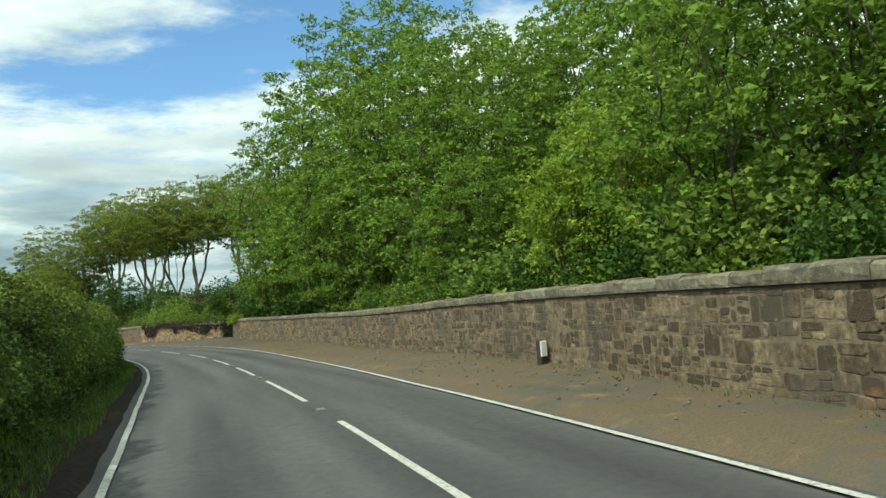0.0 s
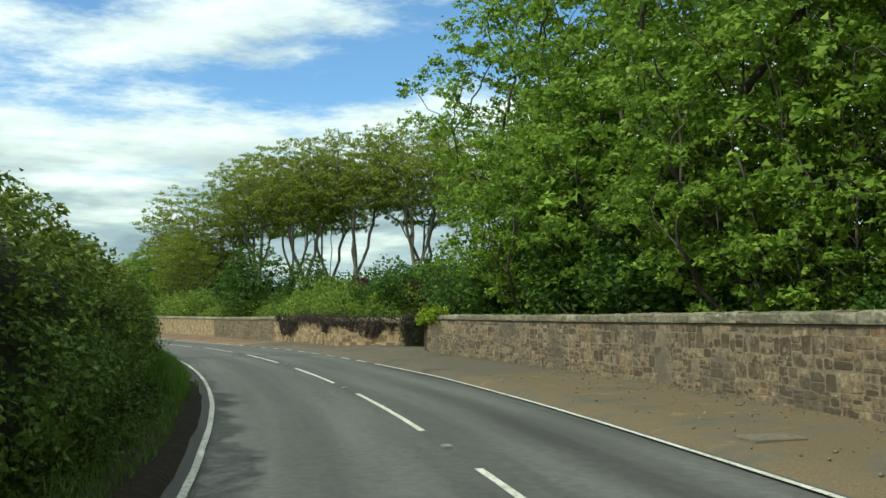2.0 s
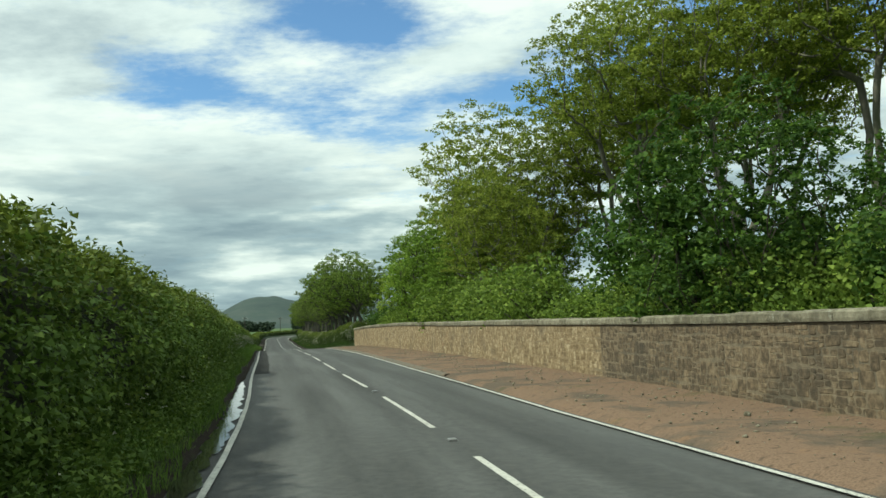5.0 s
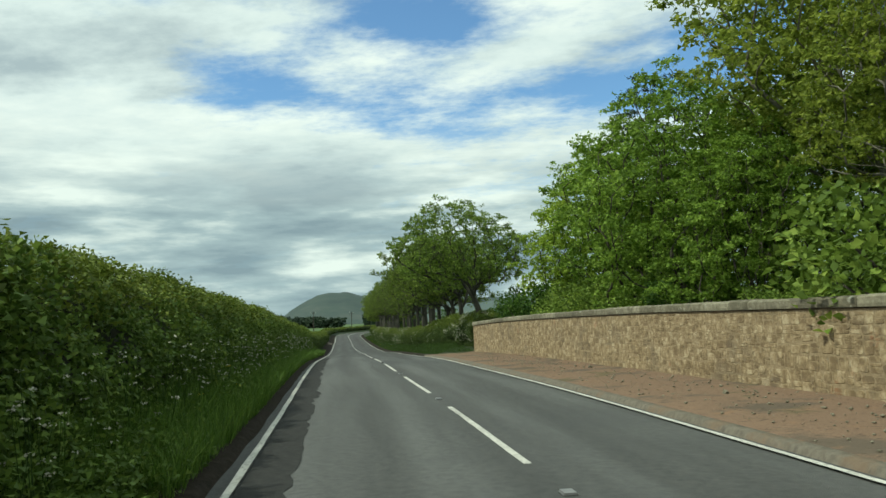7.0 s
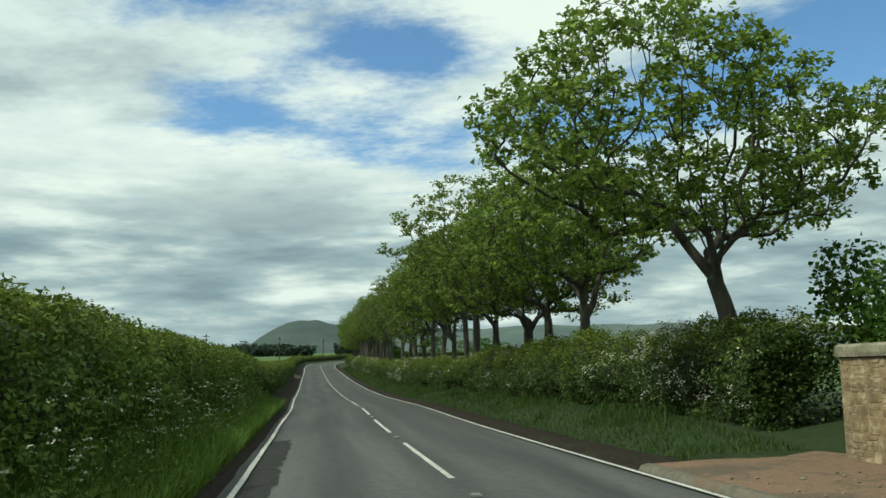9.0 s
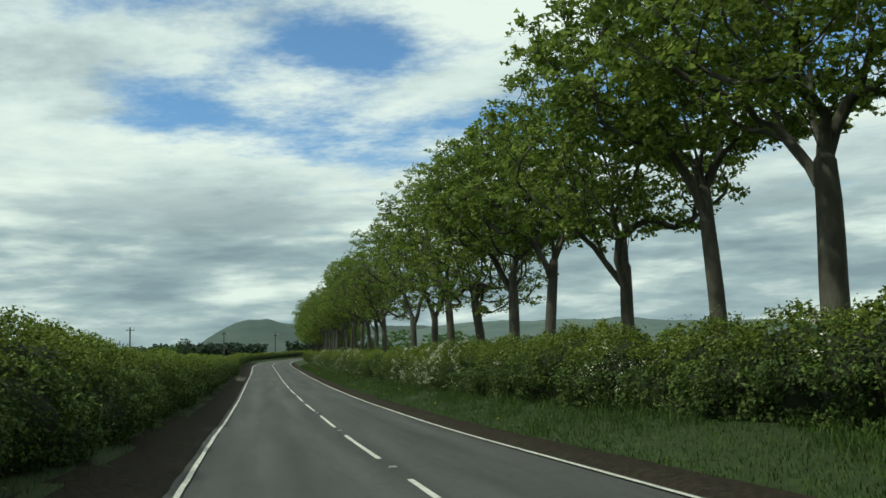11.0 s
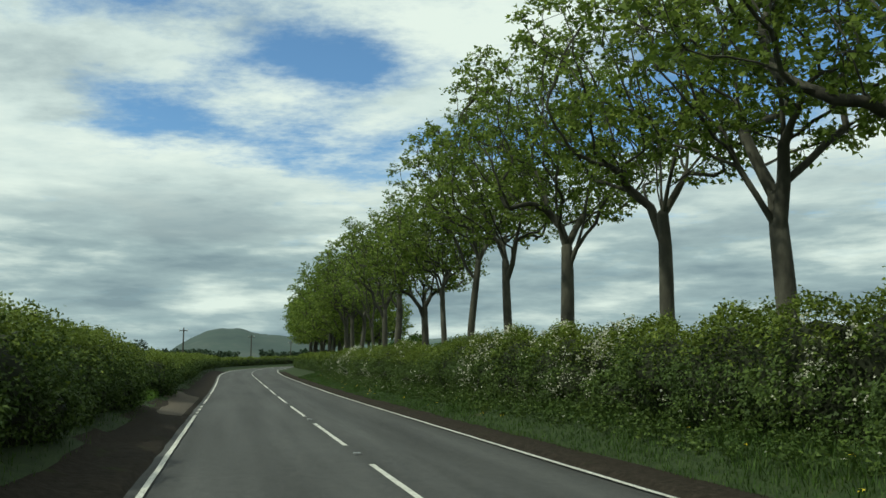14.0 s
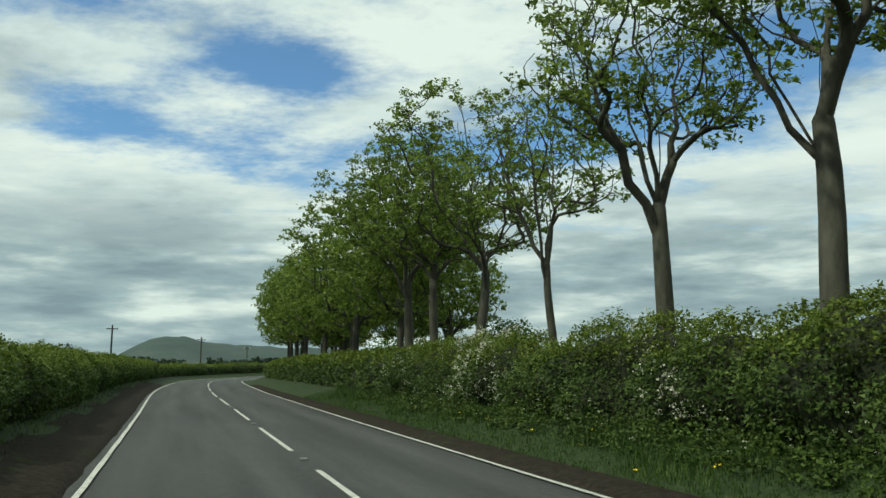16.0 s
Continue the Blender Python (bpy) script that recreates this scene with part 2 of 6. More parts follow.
KERB = material("worn concrete edge", [(0.085, 0.074, 0.058), (0.125, 0.11, 0.088), (0.165, 0.148, 0.12)], 0.92, 9, 8, 0.6, 40, spots=[((0.15, 0.105, 0.07), 1.3, 0.52, 0.7), ((0.06, 0.055, 0.045), 6, 0.58, 0.6)])
SOIL = material("dark soil", [(0.013, 0.0112, 0.009), (0.024, 0.0202, 0.016), (0.040, 0.034, 0.027)], 0.95, 9, 8, 0.5, 60, spec=0.06,
                spots=[((0.03, 0.045, 0.012), 1.2, 0.6, 0.6)])
TURF = material("turf", [(0.010, 0.019, 0.005), (0.019, 0.034, 0.008), (0.032, 0.048, 0.014)], 0.95, 6, 8, 0.6, 18,
                spots=[((0.05, 0.035, 0.02), 0.6, 0.62, 0.6)])
FIELD = material("far fields", [(0.035, 0.070, 0.016), (0.055, 0.10, 0.024), (0.085, 0.12, 0.04)], 0.95, 0.012, 3, 0.0)
# distance haze is mixed into the blue-grey of the hill and ridge colours
HILLSIDE = material("hazed hillside", [(0.028, 0.045, 0.046), (0.039, 0.060, 0.055), (0.060, 0.076, 0.068)], 0.95, 0.006, 6, 0.0,
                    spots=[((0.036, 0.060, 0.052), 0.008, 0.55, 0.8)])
RIDGE = material("hazed far ridge", [(0.055, 0.082, 0.082), (0.085, 0.115, 0.10)], 0.95, 0.006, 6, 0.0,
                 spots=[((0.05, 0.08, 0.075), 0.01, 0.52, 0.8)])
STONE = material("tawny sandstone", [(0.165, 0.118, 0.068), (0.245, 0.182, 0.106), (0.315, 0.242, 0.148), (0.42, 0.345, 0.23)], 0.94, 5, 10, 0.7, 60, island=0.38, contrast=2.3,
                 spots=[((0.13, 0.10, 0.07), 1.1, 0.52, 0.6), ((0.30, 0.145, 0.08), 1.6, 0.62, 0.55), ((0.40, 0.36, 0.27), 6, 0.62, 0.5), ((0.10, 0.082, 0.06), 12, 0.60, 0.6)])
STONE_GREY = material("weathered sandstone", [(0.068, 0.050, 0.033), (0.125, 0.094, 0.062), (0.185, 0.142, 0.092), (0.30, 0.235, 0.15)], 0.94, 9, 10, 0.7, 60, island=0.62, contrast=1.7,
                      spots=[((0.085, 0.076, 0.060), 0.8, 0.50, 0.65), ((0.28, 0.15, 0.08), 1.5, 0.60, 0.55), ((0.36, 0.34, 0.27), 5, 0.61, 0.6), ((0.07, 0.062, 0.048), 11, 0.58, 0.65)])
MORTAR = material("lime mortar", [(0.185, 0.138, 0.085), (0.26, 0.198, 0.122), (0.32, 0.252, 0.163)], 0.95, 9, 8, 0.7, 60,
                  spots=[((0.13, 0.11, 0.08), 0.5, 0.55, 0.5), ((0.10, 0.085, 0.06), 16, 0.62, 0.6)])
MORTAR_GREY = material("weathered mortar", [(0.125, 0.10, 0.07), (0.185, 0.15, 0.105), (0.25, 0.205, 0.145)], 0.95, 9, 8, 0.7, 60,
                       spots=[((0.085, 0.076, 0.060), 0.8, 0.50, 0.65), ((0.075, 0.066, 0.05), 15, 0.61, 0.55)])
COPING = material("lichened coping stone", [(0.115, 0.104, 0.074), (0.19, 0.174, 0.126), (0.275, 0.255, 0.19)], 0.95, 8, 10, 0.8, 50, thing=0.5, contrast=1.6,
                  spots=[((0.42, 0.42, 0.36), 6, 0.61, 0.65), ((0.075, 0.068, 0.052), 2.5, 0.56, 0.65)])
BARK = material("grey bark", [(0.030, 0.029, 0.023), (0.058, 0.056, 0.044), (0.094, 0.091, 0.072)], 0.95, 3, 8, 0.9, 14, stretch=(1, 1, 0.35),
                spots=[((0.055, 0.068, 0.032), 1.2, 0.58, 0.6)])
BARK_DARK = material("dark bark", [(0.035, 0.030, 0.024), (0.085, 0.075, 0.058)], 0.95, 3, 8, 0.9, 14, stretch=(1, 1, 0.35))


def foliage(name, dark, light, tip, scale=0.6, trans=0.42, vary=0.75):
    return material(name, [dark, light, tip], 0.65, scale, 3, 0.0, island=vary, translucent=trans, spec=0.25)


LEAF_SYC = foliage("sycamore leaves", (0.10, 0.17, 0.022), (0.195, 0.305, 0.042), (0.34, 0.47, 0.08), trans=0.48)
# a brighter copy of the sycamore leaves, sunlight put into the colour
LEAF_SYC_SUNLIT = foliage("sunlit sycamore leaves", (0.17, 0.25, 0.03), (0.31, 0.42, 0.055), (0.48, 0.60, 0.11), trans=0.5)
LEAF_ROW = foliage("young leaves", (0.080, 0.122, 0.020), (0.15, 0.21, 0.036), (0.27, 0.335, 0.067), trans=0.48)
LEAF_BEECH = foliage("beech leaves", (0.13, 0.175, 0.026), (0.24, 0.297, 0.046), (0.40, 0.445, 0.082), trans=0.54)
LEAF_DARK = foliage("dark leaves", (0.034, 0.076, 0.012), (0.072, 0.14, 0.02), (0.14, 0.22, 0.036), trans=0.4)
LEAF_HEDGE = foliage("hawthorn leaves", (0.032, 0.055, 0.011), (0.057, 0.093, 0.017), (0.11, 0.155, 0.031), trans=0.22, vary=0.6)
LEAF_LUSH = foliage("broad hedge leaves", (0.060, 0.105, 0.017), (0.11, 0.178, 0.029), (0.20, 0.275, 0.054), trans=0.30, vary=0.7)
# brighter hedge-top leaves: the sunlight on the top is painted into them
LEAF_LIT_TOP = foliage("sunlit hedge-top shoots", (0.070, 0.102, 0.014), (0.125, 0.168, 0.025), (0.22, 0.265, 0.047), trans=0.32, vary=0.6)
LEAF_SHRUB = foliage("shrub leaves", (0.095, 0.15, 0.024), (0.18, 0.265, 0.043), (0.31, 0.40, 0.078), trans=0.42)
LEAF_LIME = foliage("lime green leaves", (0.15, 0.23, 0.018), (0.26, 0.36, 0.034), (0.40, 0.48, 0.06), trans=0.48)
LEAF_COPPER = foliage("copper leaves", (0.045, 0.018, 0.018), (0.09, 0.04, 0.035), (0.13, 0.07, 0.05))
LEAF_PINE = foliage("pine needles", (0.018, 0.035, 0.020), (0.035, 0.060, 0.032), (0.06, 0.085, 0.05), trans=0.1)
GRASS = foliage("grass blades", (0.024, 0.052, 0.008), (0.047, 0.094, 0.013), (0.088, 0.135, 0.026), 0.9, 0.3)
GRASS_LUSH = foliage("lush grass", (0.058, 0.115, 0.015), (0.108, 0.19, 0.026), (0.17, 0.26, 0.05), 0.9, 0.35)
APRON = material("gravelly apron", [(0.064, 0.056, 0.045), (0.102, 0.090, 0.073), (0.145, 0.128, 0.105)], 0.95, 30, 9, 0.6, 90, contrast=1.4, spec=0.06,
                 spots=[((0.05, 0.048, 0.043), 0.5, 0.55, 0.6), ((0.2, 0.18, 0.15), 35, 0.66, 0.6)])
TROD = material("trodden earth", [(0.045, 0.036, 0.027), (0.072, 0.058, 0.044), (0.105, 0.087, 0.067)], 0.95, 8, 8, 0.4, 70, spots=[((0.03, 0.04, 0.014), 1.2, 0.58, 0.6)])
STONE_DARK = material("darker brown sandstone", [(0.075, 0.058, 0.040), (0.125, 0.094, 0.062), (0.18, 0.135, 0.088), (0.25, 0.195, 0.13)], 0.94, 9, 10, 0.7, 60, island=0.36, contrast=1.7,
                      spots=[((0.055, 0.048, 0.038), 0.6, 0.53, 0.6), ((0.22, 0.12, 0.07), 1.6, 0.66, 0.5), ((0.30, 0.27, 0.21), 9, 0.66, 0.6)])
# near black, with the shade inside a hedge put into the colour
SHADE_CORE = material("shaded hedge inside", [(0.010, 0.013, 0.006), (0.022, 0.028, 0.011)], 0.95, 3, 6, 0.8, 8)
BLOSSOM = material("white blossom", [(0.42, 0.42, 0.33), (0.68, 0.67, 0.57)], 0.7, 3, 3, 0.0, island=0.6, translucent=0.3)
YELLOW = material("yellow petals", [(0.65, 0.50, 0.03), (0.8, 0.62, 0.05)], 0.7, 3, 3, 0.0, island=0.5)
IVY_STEM = material("dead ivy stems", [(0.022, 0.018, 0.016), (0.055, 0.045, 0.038), (0.09, 0.075, 0.06)], 0.95, 4, 6, 0.5, 30, island=0.8)
SLATE = material("mossy roof slates", [(0.075, 0.065, 0.050), (0.12, 0.105, 0.08), (0.17, 0.15, 0.115)], 0.85, 2, 6, 0.4, 40, island=0.8,
                 spots=[((0.06, 0.07, 0.03), 0.8, 0.58, 0.6)])
BOARD = material("dark painted bargeboard", [(0.02, 0.025, 0.03), (0.035, 0.04, 0.045)], 0.5, 4, 4, 0.1, 30)
RIDGE_TILE = material("pale ridge capping", [(0.42, 0.42, 0.40), (0.58, 0.58, 0.55)], 0.7, 4, 4, 0.2, 30)
WHITE_WOOD = material("white painted wood", [(0.68, 0.68, 0.65), (0.8, 0.8, 0.77)], 0.5, 6, 4, 0.05, 30)
CLAY = material("orange clay", [(0.42, 0.16, 0.07), (0.55, 0.24, 0.11)], 0.8, 5, 4, 0.2, 30)
DRESSED = material("dressed sandstone", [(0.17, 0.14, 0.095), (0.25, 0.21, 0.145), (0.33, 0.28, 0.19)], 0.93, 6, 6, 0.4, 40,
                   spots=[((0.10, 0.10, 0.06), 1.5, 0.58, 0.6)])
POLE_WOOD = material("tarred pole", [(0.035, 0.03, 0.026), (0.06, 0.05, 0.045)], 0.9, 4, 6, 0.3, 30)
STEEL = material("cast metal", [(0.25, 0.25, 0.25), (0.35, 0.35, 0.35)], 0.45, 8, 4, 0.1, 40, metal=0.8)
RENDER_WALL = material("pale render", [(0.55, 0.53, 0.49), (0.68, 0.66, 0.62)], 0.9, 0.4, 4, 0.0)
GLASS = bpy.data.materials.new("window glass")
GLASS.use_nodes = True
add, link = nodes_of(GLASS.node_tree)
g_ = add("ShaderNodeBsdfPrincipled", Roughness=0.05)
g_.inputs["Base Color"].default_value = (0.03, 0.035, 0.04, 1)
g_.inputs["Specular IOR Level"].default_value = 0.8
o_ = add("ShaderNodeOutputMaterial")
link(g_.outputs[0], o_.inputs[0])
WATER = bpy.data.materials.new("puddle water")
WATER.use_nodes = True
add, link = nodes_of(WATER.node_tree)
g_ = add("ShaderNodeBsdfPrincipled", Roughness=0.04)
g_.inputs["Base Color"].default_value = (0.03, 0.028, 0.025, 1)
g_.inputs["Specular IOR Level"].default_value = 1.0
g_.inputs["IOR"].default_value = 1.6
o_ = add("ShaderNodeOutputMaterial")
link(g_.outputs[0], o_.inputs[0])


# ---------------------------------------------------------------- the road's line
# s: metres along the centre line; off: metres to its right; level: metres above it
S0, S1 = -20, 460
head = [radians(a) for a in HEADING]
steps = np.arange(S0, S1 + 1.0)
knots = -21 + 9.0 * np.arange(len(head))
theta = np.interp(steps, knots, head)
late = steps > knots[-1]
theta[late] = head[-1] - radians(0.07) * (steps[late] - knots[-1]) - radians(0.9) * np.maximum(steps[late] - 352, 0)
level = np.interp(steps, -21 + 18.0 * np.arange(len(LEVEL)), LEVEL)
level = np.convolve(np.pad(level, 6, mode="edge"), np.ones(13) / 13, "valid")
level = level + 0.7 * np.clip((steps - 345) / 50, 0, 1) ** 2
line_x = np.r_[0, np.cumsum(-np.sin(theta[:-1]))]
line_y = np.r_[0, np.cumsum(np.cos(theta[:-1]))]
line_x, line_y = line_x - line_x[20], line_y - line_y[20]


def centre(s):
    s = np.asarray(s, float)
    return np.interp(s, steps, line_x), np.interp(s, steps, line_y), np.interp(s, steps, level), np.interp(s, steps, theta)


def spots_at(s, off, up):
    """World places (n, 3) of road coordinates; up is measured from the road's level."""
    x, y, z, th = centre(s)
    return np.stack([x + np.cos(th) * off, y + np.sin(th) * off, z + up], -1)


def spot(s, off, up=0.0):
    return Vector(spots_at(np.array([s]), np.array([off]), np.array([up]))[0])


def left_edge(s):
    return np.interp(s, -21 + 36.0 * np.arange(len(LEFT_EDGE)), LEFT_EDGE)


def right_edge(s):
    return np.interp(s, -21 + 36.0 * np.arange(len(RIGHT_EDGE)), RIGHT_EDGE)


def wall_off(s):
    """Where the front of the roadside wall stands, to the right of the centre line."""
    return np.interp(s, (-20, 6, 14, 22, 33, 45, 61, 68, 74, 82, 92, 110, 124, 150), (3.4, 3.95, 4.65, 5.1, 5.3, 6.05, 6.3, 5.0, 5.15, 5.35, 5.7, 5.85, 5.6, 5.5))


def ramp01(v, a, b):
    t = np.clip((v - a) / (b - a), 0, 1)
    return t * t * (3 - 2 * t)


def ground_up(s, off):
    """Height of the ground over the road's level."""
    s, off = np.asarray(s, float), np.asarray(off, float)
    up = np.zeros(np.broadcast(s, off).shape)
    le, re = -left_edge(s) - 0.35, right_edge(s) + 0.30
    # left: a bank up to the hedge
    bank_l = np.interp(s, (0, 60, 100, 170, 200), (0.45, 0.55, 0.45, 0.40, 0.40))
    up = up + bank_l * ramp01(-off, -le + 0.1, -le + 1.5)
    # right: a low verge by the wall, a bank further on
    late = ramp01(s, 147, 156)
    bank_r = 0.07 * (1 - late) + 0.45 * late
    up = up + bank_r * ramp01(off, re + 0.15, re + 0.6 + 1.9 * late)
    up = up + (1 - late) * 0.45 * ramp01(off, wall_off(s) + 0.5, wall_off(s) + 2.5) * np.where((s > 60) & (s < 66), 0.2, 1.0)
    return up


def bed_depth(s, off):
    """How far the turf sheet is sunk under the road and the bare strips that cover it."""
    le, re = -left_edge(s) - 0.35, right_edge(s) + 0.30
    cover = np.where(s < 150.5, wall_off(s) + 0.2, np.where(s < 329, re + 0.2, re))
    return 0.14 * ((off > np.where(s < 329, le - 0.75, le)) & (off < cover))


rng = np.random.default_rng(7)


# ---------------------------------------------------------------- mesh helpers
def mesh_of(name, verts, faces, mat, smooth=False):
    me = bpy.data.meshes.new(name)
    me.from_pydata([tuple(v) for v in verts], [], [tuple(f) for f in faces])
    me.materials.append(mat)
    if smooth:
        me.polygons.foreach_set("use_smooth", np.ones(len(me.polygons), bool))
    me.update()
    return me


def mesh_np(name, verts, faces, mat, smooth=False):
    """verts (n, 3) and faces (m, k) as arrays."""
    me = bpy.data.meshes.new(name)
    verts, faces = np.asarray(verts, np.float32), np.asarray(faces, np.int32)
    k = faces.shape[1]
    me.vertices.add(len(verts))
    me.vertices.foreach_set("co", verts.ravel())
    me.loops.add(faces.size)
    me.loops.foreach_set("vertex_index", faces.ravel())
    me.polygons.add(len(faces))
    me.polygons.foreach_set("loop_start", np.arange(0, faces.size, k, dtype=np.int32))
    me.polygons.foreach_set("loop_total", np.full(len(faces), k, np.int32))
    if smooth:
        me.polygons.foreach_set("use_smooth", np.ones(len(faces), bool))
    me.materials.append(mat)
    me.update(calc_edges=True)
    me.validate()
    return me


def part(name, me, parent, label="", kind=""):
    ob = new(name, me)
    ob.parent = parent
    return tagged(ob, label, kind=kind)


def empty(name, at=(0, 0, 0), **tags):
    ob = new(name)
    ob.location = at
    return tagged(ob, **tags)


def strip(name, s_list, offs, ups, mat, smooth=True):
    """A ribbon along the road: offs and ups are functions of s, one pair for each long edge."""
    s = np.asarray(s_list, float)
    cols = [spots_at(s, np.broadcast_to(o(s) if callable(o) else o, s.shape), np.broadcast_to(u(s) if callable(u) else u, s.shape)) for o, u in zip(offs, ups)]
    v = np.stack(cols, 1).reshape(-1, 3)
    k = len(cols)
    i = np.arange(len(s) - 1)[:, None] * k + np.arange(k - 1)[None, :]
    i = i.ravel()
    f = np.stack([i, i + 1, i + k + 1, i + k], -1)
    return mesh_np(name, v, f, mat, smooth)


def leaf_mesh(name, at, size, mat, rng, flat=0.5, wide=0.75, face=None, small=False):
    """One folded leaf at each place: a diamond of two triangles, tilted at random."""
    n = len(at)
    size = np.broadcast_to(np.asarray(size, float), (n,))[:, None]
    a = rng.normal(size=(n, 3))
    a[:, 2] *= flat
    b = rng.normal(size=(n, 3))
    if face is not None:
        a = a - 0.7 * (a * face).sum(1)[:, None] * face
        b = b - 0.7 * (b * face).sum(1)[:, None] * face
    a /= np.linalg.norm(a, axis=1)[:, None] + 1e-9
    b -= (b * a).sum(1)[:, None] * a
    b /= np.linalg.norm(b, axis=1)[:, None] + 1e-9
    nrm = np.cross(a, b)
    sc = size * rng.uniform(0.7, 1.3, (n, 1))
    if small:
        v = np.stack([at - a * sc * 0.5 - b * sc * 0.45, at - a * sc * 0.5 + b * sc * 0.45 + nrm * sc * 0.1, at + a * sc * 0.65], 1).reshape(-1, 3)
        return mesh_np(name, v, np.arange(3 * n).reshape(-1, 3), mat)
    base = at - a * sc * 0.5
    tip = at + a * sc * 0.5 - np.array([0, 0, 0.15]) * sc
    l = at + b * sc * 0.5 * wide + nrm * sc * 0.12
    r = at - b * sc * 0.5 * wide + nrm * sc * 0.12
    v = np.stack([base, l, tip, r], 1).reshape(-1, 3)
    i = np.arange(n) * 4
    f = np.concatenate([np.stack([i, i + 1, i + 2], -1), np.stack([i, i + 2, i + 3], -1)])
    return mesh_np(name, v, f, mat)


def tube_mesh(name, paths, mat, sides=6):
    """paths: lists of (place, radius); each becomes a tapered tube."""
    V, F, k = [], [], 0
    ang = np.arange(sides) * 2 * math.pi / sides
    for p in paths:
        pts = np.array([q[0] for q in p], float)
        rad = np.array([q[1] for q in p], float)
        d = np.gradient(pts, axis=0)
        d /= np.linalg.norm(d, axis=1)[:, None] + 1e-9
        ref = np.eye(3)[int(np.argmin(np.abs(d).max(0)))][None]
        u = np.cross(d, ref)
        u /= np.linalg.norm(u, axis=1)[:, None] + 1e-9
        w = np.cross(d, u)
        ring = pts[:, None] + rad[:, None, None] * (np.cos(ang)[None, :, None] * u[:, None] + np.sin(ang)[None, :, None] * w[:, None])
        V.append(ring.reshape(-1, 3))
        m = len(p)
        i = (np.arange(m - 1)[:, None] * sides + np.arange(sides)[None, :])
        j = (np.arange(m - 1)[:, None] * sides + (np.arange(sides)[None, :] + 1) % sides)
        F.append(k + np.stack([i, j, j + sides, i + sides], -1).reshape(-1, 4))
        k += m * sides
    return mesh_np(name, np.concatenate(V), np.concatenate(F), mat, True)


# ---------------------------------------------------------------- trees
def smooth_way(p, d, q, n, rng, jit):
    """n places on a bent way from p, leaving along d, to q."""
    ln = float(np.linalg.norm(q - p))
    m1 = p + d * ln * 0.42
    m2 = q - (q - p) * 0.30 + np.array([0, 0, -0.10 * ln])
    t = np.linspace(0, 1, n + 1)[1:, None]
    w = (1 - t) ** 3 * p + 3 * (1 - t) ** 2 * t * m1 + 3 * (1 - t) * t * t * m2 + t ** 3 * q
    w[:-1] += rng.normal(size=(n - 1, 3)) * jit * ln
    return w


def twig_mesh(name, a, b, rad, mat):
    """Thin three-sided twigs from a to b (n, 3)."""
    d = b - a
    u = np.cross(d, np.array([0.31, 0.52, 0.8]))
    u /= np.linalg.norm(u, axis=1)[:, None] + 1e-9
    w = np.cross(d, u)
    w /= np.linalg.norm(w, axis=1)[:, None] + 1e-9
    ring = [u, -0.5 * u + 0.87 * w, -0.5 * u - 0.87 * w]
    v = np.stack([a + r * rad for r in ring] + [b + r * rad * 0.45 for r in ring], 1).reshape(-1, 3)
    i = np.arange(len(a))[:, None] * 6
    f = np.concatenate([i + np.array([0, 1, 4, 3]), i + np.array([1, 2, 5, 4]), i + np.array([2, 0, 3, 5])])
    return mesh_np(name, v, f, mat)


